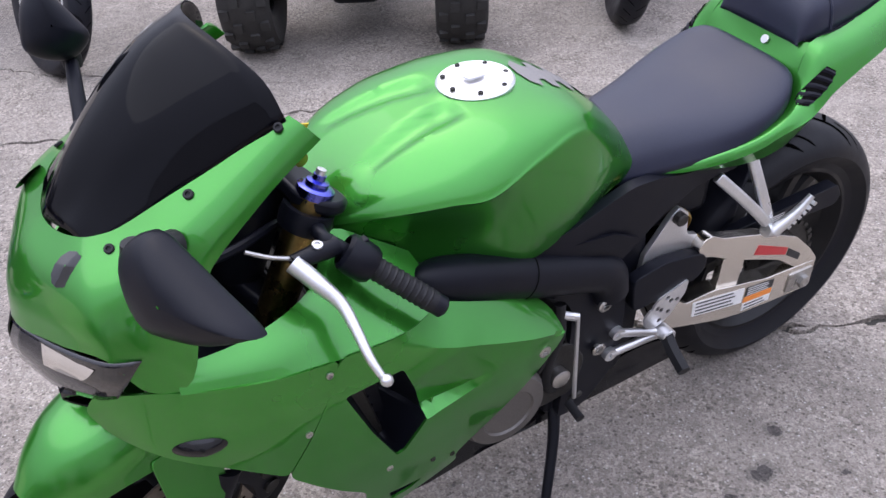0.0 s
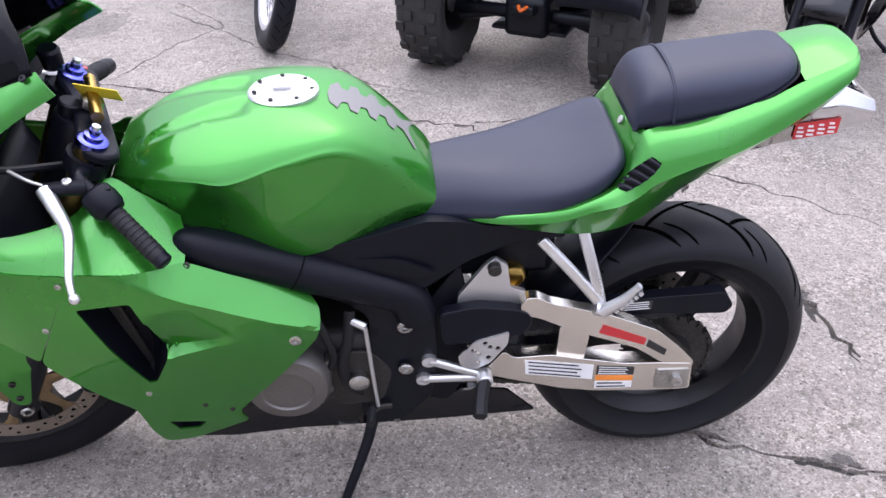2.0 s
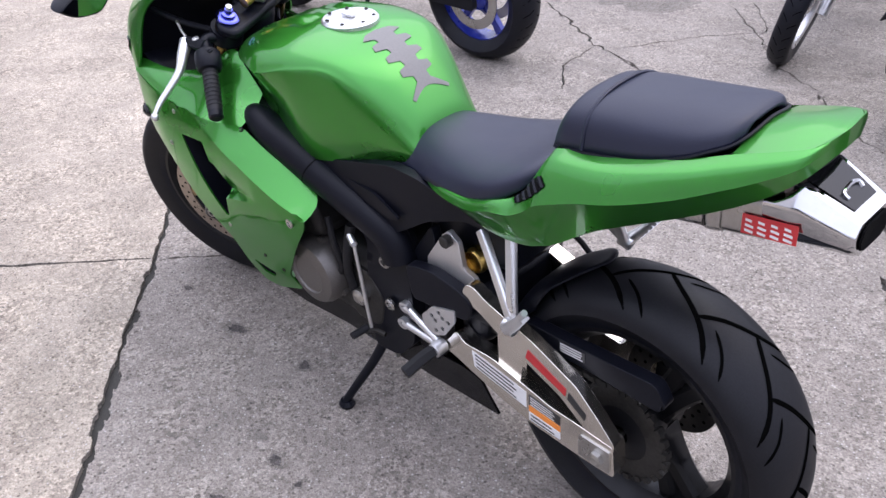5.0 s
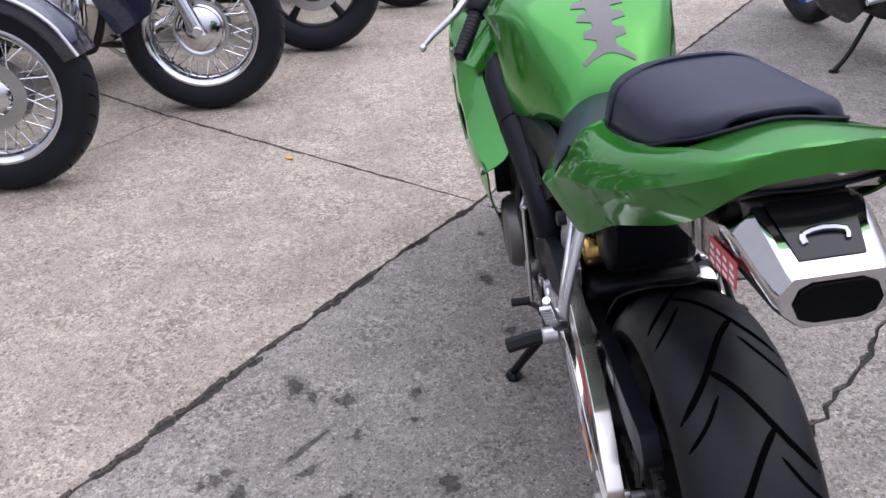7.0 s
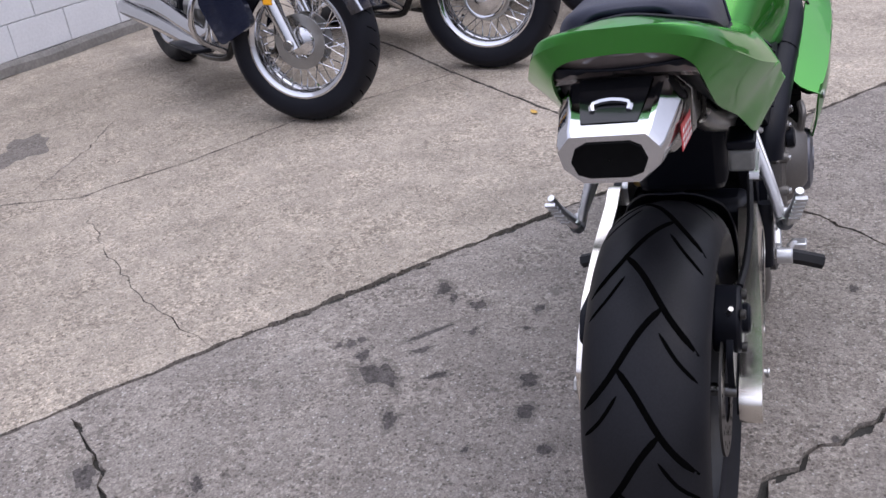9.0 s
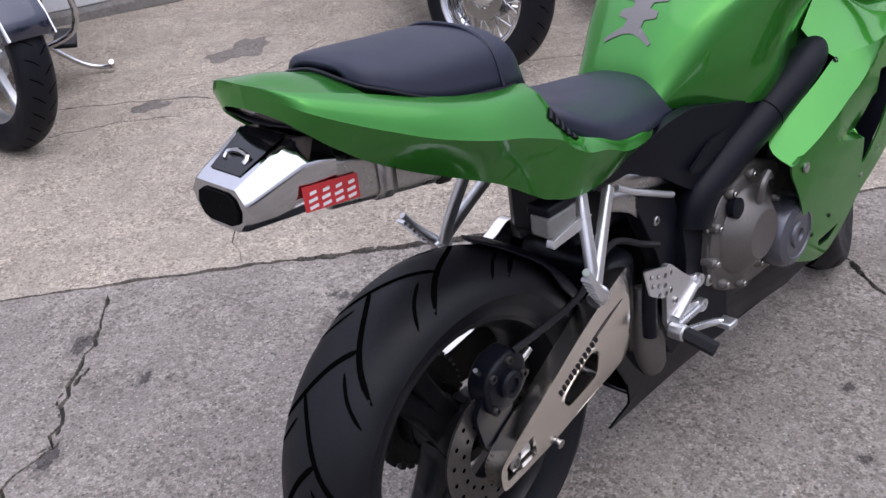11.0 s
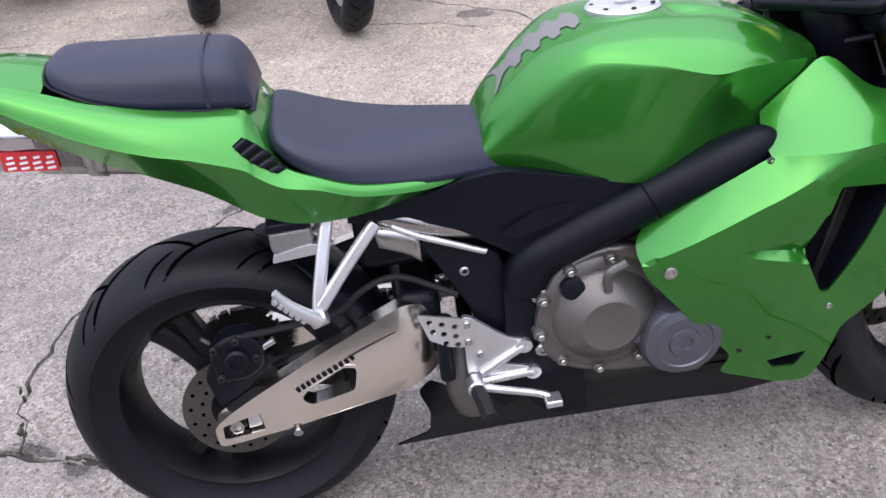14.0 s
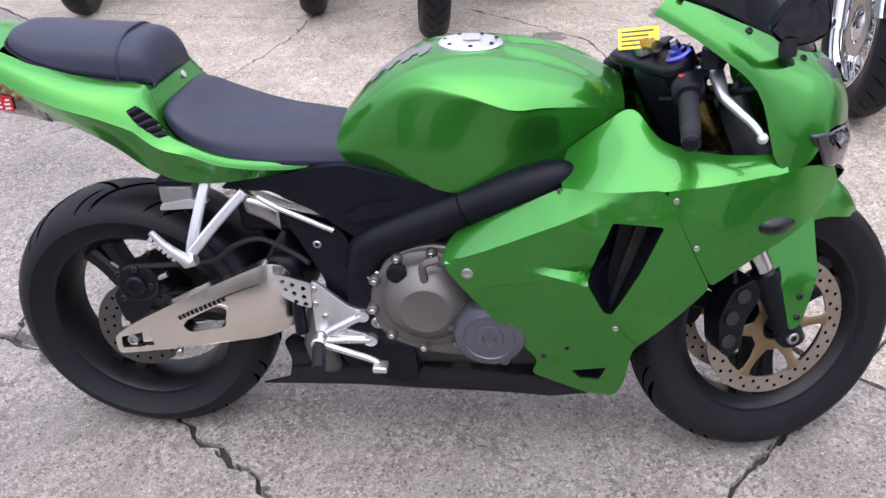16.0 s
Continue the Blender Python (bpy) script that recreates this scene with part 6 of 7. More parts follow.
OUT = [(-0.042, 0.0), (-0.036, 0.015), (-0.024, 0.021), (0.024, 0.021), (0.036, 0.015), (0.042, 0.0), (0.036, -0.015), (0.022, -0.02), (-0.022, -0.02), (-0.036, -0.015)]
part("end_face", grid([oct_ring(-0.333, 0.056, 0.888, 0.833), oct_ring(-0.3335, 0.02, 0.87, 0.85)], True), CHROME, tip)
part("outlet", grid([[(x, MC + y * k, z0 + z * k) for y, z in OUT] for x, z0, k in ((-0.334, 0.86, 1.0), (-0.3375, 0.86, 0.98), (-0.337, 0.86, 0.9), (-0.3345, 0.86, 0.02))], True), MATTE_BLACK, tip, "sooty tail pipe opening")
part("tip_plate", surf([[(-0.242, MC - 0.041, 0.9242), (-0.242, MC, 0.9246), (-0.242, MC + 0.041, 0.9242)], [(-0.247, MC - 0.041, 0.9242), (-0.247, MC, 0.9246), (-0.247, MC + 0.041, 0.9242)], [(-0.314, MC - 0.031, 0.8974), (-0.314, MC, 0.8978), (-0.314, MC + 0.031, 0.8974)]], 3, 3), GLOSS_BLACK, tip)
part("tip_handle", tube([(-0.296, MC - 0.02, 0.905), (-0.287, MC - 0.02, 0.9115), (-0.284, MC, 0.9145), (-0.287, MC + 0.02, 0.9115), (-0.296, MC + 0.02, 0.905)], 0.0035, 6, smooth=2), CHROME, tip)
for s in (1, -1):
    yy = MC + s * 0.0672
    bg = sticker("red_badge", [(-0.175, 0.856), (-0.252, 0.87), (-0.252, 0.838), (-0.175, 0.824)], yy, RED, 0, PAPER, muf, s)
    for k in range(4):
        x = -0.18 - k * 0.018
        for dz in (0.0, 0.0085, 0.017):
            z = 0.8285 + dz - (x + 0.175) * 0.18
            part("badge_bar", box(x - 0.012 + (dz > 0.01) * 0.003, x, yy + s * 0.0009, yy + s * 0.0013, z, z + 0.004), PAPER, bg, smooth=False)

# front end, turned to the left
FORM = None
fork = []
for s in (1, -1):
    top = Vector((1.093, s * 0.104, 0.885))
    bot = Vector((1.405, s * 0.104, 0.185)) + Vector((0.0, 0, 0.1))
    d = (bot - top).normalized()
    leg = part("fork_leg", moved(tube([top, top + d * 0.34], 0.026, 20), STEER), BRONZE, bike, "gold upside-down fork leg")
    part("fork_slider", moved(tube([top + d * 0.33, top + d * 0.52], 0.0205, 18), STEER), CHROME, leg)
    part("fork_lower", moved(tube([top + d * 0.49, top + d * 0.57, bot], 0.029, 18, r1=0.026), STEER), FRAME_BLACK, leg, "black fork bottom casting")
    part("axle_clamp", moved(disc(0.026, s * 0.016, (1.39, s * 0.104, 0.3), (0, 1, 0), 20), STEER), FRAME_BLACK, leg)
    part("axle_bolt", moved(bolt((1.39, s * 0.12, 0.3), (0, s, 0), 0.014, 0.012), STEER), STEEL, leg)
    capm = part("fork_cap", moved(lathe([(0.0262, -0.004), (0.0262, 0.008), (0.022, 0.011), (0.016, 0.011), (0.016, 0.018), (0.009, 0.02), (0.009, 0.028), (1e-7, 0.029)], top - d * 0.004, -d, 24, False), STEER), BLUE_ANOD, leg, "blue anodised fork cap")
    part("adjuster", moved(lathe([(0.007, 0), (0.007, 0.012), (1e-7, 0.013)], top - d * 0.028, -d, 10, False), STEER), SILVER, capm)
    # clip-on bar, switch pod, grip, lever
    a, b = (Vector((1.1246, 0.1606, 0.8604)), Vector((1.0474, 0.2845, 0.772))) if s > 0 else (Vector((1.1, -0.12, 0.858)), Vector((1.032, -0.283, 0.781)))
    dr = (b - a).normalized()
    part("clip_on_clamp", moved(lathe([(0.036, -0.016), (0.038, 0), (0.036, 0.016), (0.027, 0.016), (0.027, -0.016)], top + d * 0.035, d, 24), STEER), FRAME_BLACK, leg)
    bar = part("clip_on_bar", moved(tube([top + d * 0.035 + Vector((0, s * 0.02, 0)), a - dr * 0.008, a + dr * 0.03, b], 0.011, 12), STEER), FRAME_BLACK, bike, "black clip-on handlebar")
    part("grip", moved(tube([a + dr * 0.07, a + dr * 0.075, a + dr * 0.12, b - dr * 0.01, b], 0.0165, 16, smooth=3), STEER), GRIP, bar, "black rubber grip")
    for k in range(9):
        p = a + dr * (0.08 + k * 0.0098)
        part("grip_rib", moved(lathe([(0.0165, -0.0025), (0.018, 0), (0.0165, 0.0025)], p, dr, 14, False), STEER), GRIP, bar)
    part("bar_end", moved(lathe([(0.016, 0), (0.016, 0.014), (0.011, 0.018), (1e-7, 0.018)], b, dr, 16, False), STEER), FRAME_BLACK, bar)
    pod = part("switch_pod", moved(lathe([(0.022, 0), (0.028, 0.005), (0.03, 0.02), (0.029, 0.038), (0.024, 0.047), (0.014, 0.05)], a + dr * 0.024, dr, 12, False), STEER), PLASTIC, bar, "black switch pod")
    part("switch", moved(box(-0.008, 0.008, -0.006, 0.006, 0, 0.006), STEER @ Matrix.Translation(a + dr * 0.045 + Vector((-0.012, 0, 0.021)))), RED if s < 0 else PLASTIC, pod, bevel=0.002)
    per = a + dr * 0.012
    hinge = Vector((1.1839, 0.158, 0.858)) if s > 0 else Vector((1.142, -0.14, 0.866))
    fwd = (hinge - per).normalized()
    seat = per.lerp(hinge, 0.42)
    perch = part("lever_perch", moved(tube([per, seat, hinge], 0.016, 12, r1=0.011), STEER), FRAME_BLACK, bar)
    part("perch_screw", moved(bolt(seat + Vector((0, 0, 0.013)), (0, 0, 1), 0.008, 0.004), STEER), SILVER, perch)
    part("adjuster_barrel", moved(tube([per + fwd * 0.05, per + fwd * 0.075 - dr * 0.02, per + fwd * 0.09 - dr * 0.045], 0.0032, 8), STEER), STEEL, perch)
    lev = [hinge + Vector((x, s * y, z)) for x, y, z in ((0, 0, 0), (-0.008, 0.034, -0.017), (-0.0157, 0.068, -0.036), (-0.008, 0.102, -0.054), (0.003, 0.137, -0.073), (0.006, 0.164, -0.089))]
    lever = part("lever", moved(spindle(lev, [0.014, 0.0125, 0.0095, 0.008, 0.0068, 0.0055], 12), STEER), SILVER, bar, "polished aluminium hand lever")
    part("lever_ball", moved(lathe([(1e-7, -0.009)] + [(0.0095 * math.cos(radians(q)), 0.0095 * math.sin(radians(q))) for q in (-60, -30, 0, 30, 60)] + [(1e-7, 0.0095)], lev[-1] + dr * 0.004, dr, 14, False), STEER), SILVER, lever)
    brake_disc(front, FX, s * 0.062, 0.155, 0.118, STEER, 48, DISC_BRONZE)
    hubm = part("disc_carrier", moved(lathe([(0.03, s * 0.058), (0.052, s * 0.058), (0.054, s * 0.064), (0.03, s * 0.066)], FX, n=28), STEER), CARRIER, front, "bronze disc carrier")
    for k in range(6):
        q = 2 * math.pi * k / 6
        e = Vector((math.cos(q), 0, math.sin(q)))
        t = Vector((-math.sin(q), 0, math.cos(q)))
        off = Vector((0, s * 0.062, 0))
        bm = grid([[FX + off + e * r + t * w * u + Vector((0, s * v, 0)) for u, v in ((-1, 0), (-0.4, 0.003), (0.4, 0.003), (1, 0), (0.4, -0.003), (-0.4, -0.003))] for r, w in ((0.045, 0.018), (0.08, 0.01), (0.105, 0.01), (0.121, 0.018))], True, True)
        part("carrier_arm", moved(bm, STEER), CARRIER, hubm)
    CAL = rounded([(1.235, 0.29), (1.225, 0.36), (1.25, 0.42), (1.3, 0.44), (1.315, 0.4), (1.285, 0.35), (1.28, 0.29), (1.255, 0.27)], 0.016)
    cb = part("front_caliper", moved(plate(CAL, [], s * 0.05, s * 0.115, 0.03), STEER), FRAME_BLACK, bike, "black four-piston front caliper", bevel=0.008)
    for x, z in ((1.25, 0.31), (1.252, 0.36), (1.272, 0.405)):
        part("caliper_piston", moved(disc(0.015, s * 0.006, (x, s * 0.115, z), (0, 1, 0), 16), STEER), DARK_METAL, cb)
    part("brake_hose", moved(tube([(1.26, s * 0.1, 0.43), (1.24, s * 0.1, 0.52), (1.2, s * 0.07, 0.62), (1.17, s * 0.03, 0.72)], 0.005, 8), STEER), GRIP, bike)
clamp = plate(rounded([(1.06, -0.135), (1.06, 0.135), (1.1, 0.145), (1.135, 0.11), (1.12, 0.04), (1.12, -0.04), (1.135, -0.11), (1.1, -0.145)], 0.02), [], 0, 0.022, 0.03)
tc = part("top_clamp", moved(clamp, STEER @ Matrix.Translation((1.096, 0, 0.868)) @ Matrix.Rotation(radians(-24), 4, "Y") @ Matrix.Translation((-1.1, 0, 0)) @ Matrix.Rotation(radians(90), 4, "X")), FRAME_BLACK, bike, "black top fork clamp", bevel=0.006)
part("stem_nut", moved(lathe([(0.02, 0), (0.02, 0.016), (0.012, 0.02), (1e-7, 0.016)], (1.075, 0, 0.888), AXIS, 6, False), STEER), STEEL, tc)
part("ignition_barrel", moved(disc(0.02, 0.025, (1.115, 0.0, 0.885), AXIS, 20), STEER), FRAME_BLACK, tc)
damper = part("steering_damper", moved(tube([(1.07, 0.06, 0.905), (1.065, -0.06, 0.905)], 0.011, 12), STEER), GOLD, tc, "gold steering damper")
tag = part("price_tag", moved(box(-0.038, 0.038, -0.0008, 0.0008, -0.021, 0.021), Matrix.Translation((1.085, -0.005, 0.915)) @ Matrix.Rotation(radians(-38), 4, "X") @ Matrix.Rotation(radians(-12), 4, "Z")), YELLOW, bike, "yellow paper key tag with faint print", smooth=False)
for k in range(4):
    part("print_bar", moved(box(-0.032, 0.028 - 0.01 * (k % 2), -0.0012, -0.0009, 0.012 - k * 0.009, 0.015 - k * 0.009), Matrix.Translation((1.085, -0.005, 0.915)) @ Matrix.Rotation(radians(-38), 4, "X") @ Matrix.Rotation(radians(-12), 4, "Z")), INK, tag, smooth=False)
part("brake_reservoir", moved(lathe([(0.02, 0), (0.021, 0.03), (0.022, 0.034), (0.018, 0.04), (1e-7, 0.04)], (1.12, -0.17, 0.875), (0, 0, 1), 20, False), STEER), FRAME_BLACK, bike, "black front brake fluid cup")
part("lower_clamp", moved(box(-0.03, 0.03, -0.13, 0.13, -0.02, 0.02), STEER @ Matrix.Translation((1.175, 0, 0.7)) @ Matrix.Rotation(radians(-24), 4, "Y")), FRAME_BLACK, bike, bevel=0.01)
# mudguard
MUD = [
    ((1.245, 0.0, 0.6), (1.245, 0.045, 0.595), (1.25, 0.07, 0.575), (1.255, 0.082, 0.545)),
    ((1.32, 0.0, 0.63), (1.32, 0.05, 0.62), (1.315, 0.08, 0.59), (1.31, 0.09, 0.53)),
    ((1.4, 0.0, 0.638), (1.4, 0.05, 0.628), (1.395, 0.082, 0.595), (1.385, 0.092, 0.535)),
    ((1.48, 0.0, 0.622), (1.48, 0.045, 0.61), (1.47, 0.075, 0.58), (1.455, 0.085, 0.54)),
    ((1.53, 0.0, 0.588), (1.53, 0.035, 0.578), (1.52, 0.06, 0.556), (1.508, 0.07, 0.53)),
    ((1.568, 0.0, 0.545), (1.566, 0.02, 0.54), (1.56, 0.034, 0.53), (1.552, 0.04, 0.518)),
]
rows = [[*[(x, -y, z) for x, y, z in r[:0:-1]], *r] for r in MUD]
mud = part("front_mudguard", moved(surf(rows, 4, 4), STEER), GREEN, bike, "green front mudguard with side legs", solid=0.003)
for s in (1, -1):
    LEG = rounded([(1.265, 0.548), (1.42, 0.56), (1.425, 0.44), (1.4, 0.33), (1.375, 0.32), (1.345, 0.42)], 0.012)
    part("mudguard_leg", moved(plate(LEG, [], s * 0.128, s * 0.132, 0.03, lambda x, z: -s * 0.036 * max(0, (z - 0.42) / 0.12)), STEER), GREEN, mud, bevel=0.001)
    for z in (0.35, 0.395):
        part("mudguard_bolt", moved(bolt((1.388, s * 0.132, z), (0, s, 0), 0.007, 0.004), STEER), DARK_METAL, mud)
part("front_axle", moved(tube([(1.39, -0.11, 0.3), (1.39, 0.11, 0.3)], 0.012, 12), STEER), STEEL, bike)

FORM = None

# ---- the other vehicles in the yard ----
NAVY = material("dark_blue_gloss_paint", (0.02, 0.024, 0.045), 0.2, 0.3, 1.0, 0.15, 4, 300, 0.0)
BLUE_RIM = material("blue_wheel_paint", (0.02, 0.035, 0.32), 0.3, 0.3, 0.6, 0.15, 6, 200, 0.0)
AMBER = material("amber_reflector", (0.9, 0.42, 0.02), 0.2, 0, 0.6, 0.1, 20, 100, 0.0)
STEEL_WHEEL = material("black_steel_wheel", (0.02, 0.02, 0.021), 0.45, 0.2, 0, 0.2)
MUDDY = material("dusty_tyre_rubber", (0.018, 0.017, 0.016), 0.75, 0, 0, 0.35, 8, 160, 0.3, 0.002)
ORANGE_PLASTIC = material("orange_plastic", (0.55, 0.1, 0.01), 0.4, 0, 0.2, 0.1)


def simple_wheel(thing, x, r, w, style, rim_mat, name, discs=True, m=None, tread=0):
    """A wheel in the side plane of its thing: tyre, rim, and wire or cast spokes."""
    m = m or I4
    c = Vector((x, 0, r))
    rr = r * (0.66 if style != "steel" else 0.5)
    hw = w / 2
    lip = [(rr + 0.01, 0.6), (rr - 0.004, 0.62), (rr - 0.012, 0.3)]
    if style == "wire":
        lip = [(rr + 0.014, 0.72), (rr + 0.012, 0.84), (rr + 0.004, 0.85), (rr - 0.008, 0.72), (rr - 0.013, 0.7), (rr - 0.02, 0.5), (rr - 0.026, 0.2)]
    half = [(rad, hw * k) for rad, k in lip]
    rim = part(name, moved(lathe(half + [(rad, -y) for rad, y in reversed(half)] + [(rr, -hw * 0.3), (rr, hw * 0.3)], c, n=64), m), rim_mat, thing)
    prof = [(rr, -hw * 0.66), (rr + 0.014, -hw * 0.8)]
    for i in range(13):
        q = radians(-84 + 168 * i / 12)
        prof.append((r - hw * (1 - math.cos(q)) * (0.7 if style != "steel" else 0.35), hw * math.sin(q)))
    prof += [(rr + 0.014, hw * 0.8), (rr, hw * 0.66)]
    tyre = part("tyre", moved(lathe(prof, c, n=72), m), MUDDY if tread else RUBBER, rim, "knobbly black tyre" if tread else "black tyre")
    bm = bmesh.new()
    if tread:
        for k in range(tread):
            for j, off in enumerate((-0.72, -0.28, 0.28, 0.72)):
                q = 2 * math.pi * (k + 0.5 * (j % 2)) / tread
                rad = r - hw * (1 - math.cos(math.asin(abs(off)))) * 0.35
                knob = box(-0.02, 0.02, off * hw - hw * 0.17, off * hw + hw * 0.17, rad - 0.006, rad + 0.012)
                me = bpy.data.meshes.new("knob")
                moved(knob, m @ Matrix.Translation(c) @ Matrix.Rotation(q, 4, "Y")).to_mesh(me)
                knob.free()
                bm.from_mesh(me)
                bpy.data.meshes.remove(me)
        part("tread_knob", bm, MUDDY, tyre, smooth=False)["kind"] = "stuff"
    else:
        # groove shade as thin black strips laid over the uncut tyre
        for k in range(30):
            for s in (-1, 1):
                q = 2 * math.pi * (k + 0.25 * s) / 30
                rows = []
                for a, y in ((0, 0.12), (0.05, 0.4), (0.09, 0.72)):
                    rad = r - hw * (1 - math.cos(math.asin(y))) * 0.7 + 0.0008
                    row = []
                    for d in (-0.008, 0.008):
                        row.append(m @ (c + Vector((math.cos(q + a + d) * rad, s * y * hw, math.sin(q + a + d) * rad))))
                    rows.append(row)
                grid(rows, bm=bm)
        part("tread_groove_shade", bm, RECESS_SHADE, tyre)["kind"] = "stuff"
    hub_m = CHROME if style == "wire" else rim_mat
    hub = part("hub", moved(lathe([(0.012, hw * 0.75), (0.04, hw * 0.7), (0.06, hw * 0.5), (0.03, 0), (0.06, -hw * 0.5), (0.04, -hw * 0.7), (0.012, -hw * 0.75)], c, n=28), m), hub_m, rim)
    if style == "wire":
        for k in range(40):
            bm = bmesh.new()
            q = 2 * math.pi * k / 40
            s = 1 if k % 2 else -1
            lean = 0.9 * (1 if (k // 2) % 2 else -1)
            a = c + Vector((math.cos(q + lean) * 0.055, s * hw * 0.55, math.sin(q + lean) * 0.055))
            b = c + Vector((math.cos(q) * (rr - 0.02), s * hw * 0.1, math.sin(q) * (rr - 0.02)))
            tube([a, b], 0.0022, 5, bm)
            tube([b.lerp(a, 0.12), b], 0.004, 6, bm)
            part("wire_spoke", moved(bm, m), CHROME, rim)
    elif style == "cast":
        for k in range(5):
            q = 2 * math.pi * k / 5 + 0.4
            d = Vector((math.cos(q), 0, math.sin(q)))
            t = Vector((-math.sin(q), 0, math.cos(q)))
            rows = [[c + d * rad + t * u * wd + Vector((0, v * 0.02, 0)) for u, v in ((1, 0.7), (0.5, 1), (-0.5, 1), (-1, 0.7), (-1, -0.7), (-0.5, -1), (0.5, -1), (1, -0.7))] for rad, wd in ((0.04, 0.028), (rr * 0.6, 0.016), (rr - 0.005, 0.022))]
            part("spoke", moved(surf(rows, 1, 3, True, True), m), rim_mat, rim)
    else:
        part("wheel_disc", moved(lathe([(rr, hw * 0.1), (rr * 0.85, hw * 0.35), (rr * 0.5, hw * 0.42), (0.03, hw * 0.3), (0.03, hw * 0.24), (rr * 0.5, hw * 0.34), (rr * 0.85, hw * 0.25), (rr, 0)], c, n=36), m), rim_mat, rim)
        for k in range(4):
            q = math.pi / 2 * k + 0.4
            part("lug_nut", moved(bolt(c + Vector((math.cos(q) * 0.055, hw * 0.4, math.sin(q) * 0.055)), (0, 1, 0), 0.01, 0.012), m), CHROME, rim)
    if discs:
        r1, y1 = (0.115, hw * 0.55) if style == "wire" else (0.14, hw * 0.8)
        for y in (y1, -y1):
            part("brake_disc", moved(lathe([(r1, y - 0.0025), (r1, y + 0.0025), (r1 - 0.045, y + 0.0025), (r1 - 0.045, y - 0.0025)], c, n=40), m), STEEL, rim)
    return rim


def fender(r, w, cx, q0, q1, gap=0.03, n=12):
    rows = []
    for i in range(n + 1):
        q = radians(q0 + (q1 - q0) * i / n)
        rows.append([(cx + math.cos(q) * rad, y, r + math.sin(q) * rad) for y, rad in ((-w * 0.62, r - 0.04), (-w * 0.58, r + gap * 0.6), (-w * 0.3, r + gap), (0, r + gap * 1.15), (w * 0.3, r + gap), (w * 0.58, r + gap * 0.6), (w * 0.62, r - 0.04))])
    return grid(rows)


def parked(name, rear_xy, front_xy, lean, label):
    d = Vector(front_xy) - Vector(rear_xy)
    m = Matrix.Translation((*rear_xy, 0)) @ Matrix.Rotation(math.atan2(d.y, d.x), 4, "Z") @ Matrix.Rotation(radians(-lean), 4, "X")
    return root(name, m, label, "motorcycle", "motorcycles parked in the yard"), d.length


def cruiser(rear_xy, front_xy, paint, label, spoke="wire", rim_mat=None, lean=7, cover=True, r=0.34, turn=35):
    t, wb = parked("cruiser_motorcycle", rear_xy, front_xy, lean, label)
    rim_mat = rim_mat or CHROME
    sm = Matrix.Translation((wb, 0, 0)) @ Matrix.Rotation(radians(turn), 4, "Z") @ Matrix.Translation((-wb, 0, 0))
    fw = simple_wheel(t, wb, r, 0.14, spoke, rim_mat, "front_wheel", m=sm)
    if cover:
        part("hub_cover", moved(lathe([(0.1, 0.05), (0.102, 0.062), (0.096, 0.068), (0.09, 0.066), (0.06, 0.084), (0.024, 0.092), (1e-7, 0.092)], (wb, 0, r), (0, -1, 0), 32, False), sm), CHROME, fw)
    simple_wheel(t, 0, r, 0.15, spoke, rim_mat, "rear_wheel")
    part("front_fender", moved(fender(r, 0.15, wb, 25, 172), sm), paint, t, solid=0.004)
    for s in (1, -1):
        part("fender_trim", moved(tube([(wb + math.cos(radians(q)) * (r + 0.012), s * 0.09, r + math.sin(radians(q)) * (r + 0.012)) for q in range(25, 173, 21)], 0.007, 6), sm), CHROME, t)
        part("fork_leg", moved(tube([(wb + 0.01, s * 0.105, r - 0.02), (wb - 0.1, s * 0.105, r + 0.2)], 0.03, 14), sm), CHROME, t, "chrome fork slider")
        part("fork_tube", moved(tube([(wb - 0.1, s * 0.105, r + 0.2), (wb - 0.36, s * 0.105, 0.98)], 0.022, 12), sm), CHROME, t)
        part("reflector", moved(box(wb - 0.1, wb - 0.06, s * 0.135 - 0.006, s * 0.135 + 0.006, r + 0.16, r + 0.24), sm), AMBER, t, bevel=0.004)
        part("axle_cap", moved(disc(0.022, s * 0.02, (wb, s * 0.12, r), (0, 1, 0), 16), sm), CHROME, t)
        part("frame_tube", tube([(wb - 0.42, s * 0.05, 0.85), (wb - 0.5, s * 0.11, 0.3), (wb - 0.65, s * 0.13, 0.18), (0.4, s * 0.13, 0.18), (0.1, s * 0.13, 0.33)], 0.018, 10), GLOSS_BLACK, t)
        part("highway_bar", tube([(wb - 0.47, s * 0.06, 0.62), (wb - 0.45, s * 0.28, 0.52), (wb - 0.48, s * 0.3, 0.33), (wb - 0.55, s * 0.12, 0.22)], 0.014, 10), CHROME, t)
        part("footboard", box(wb - 0.85, wb - 0.55, s * 0.2, s * 0.3, 0.23, 0.25), FRAME_BLACK, t, bevel=0.006)
        part("fork_cover", moved(plate(rounded([(wb - 0.16, 0.42), (wb - 0.32, 0.32), (wb - 0.42, 0.5), (wb - 0.3, 0.75)], 0.03), [], s * 0.1, s * 0.135, 0.06), sm), paint, t, bevel=0.012)
    part("crankcase", box(0.45, wb - 0.62, -0.12, 0.12, 0.2, 0.42), STEEL, t, bevel=0.04)
    for k, (x, a) in enumerate(((0.62, -22), (0.85, 22))):
        m = Matrix.Translation((x, 0, 0.42)) @ Matrix.Rotation(radians(a), 4, "Y")
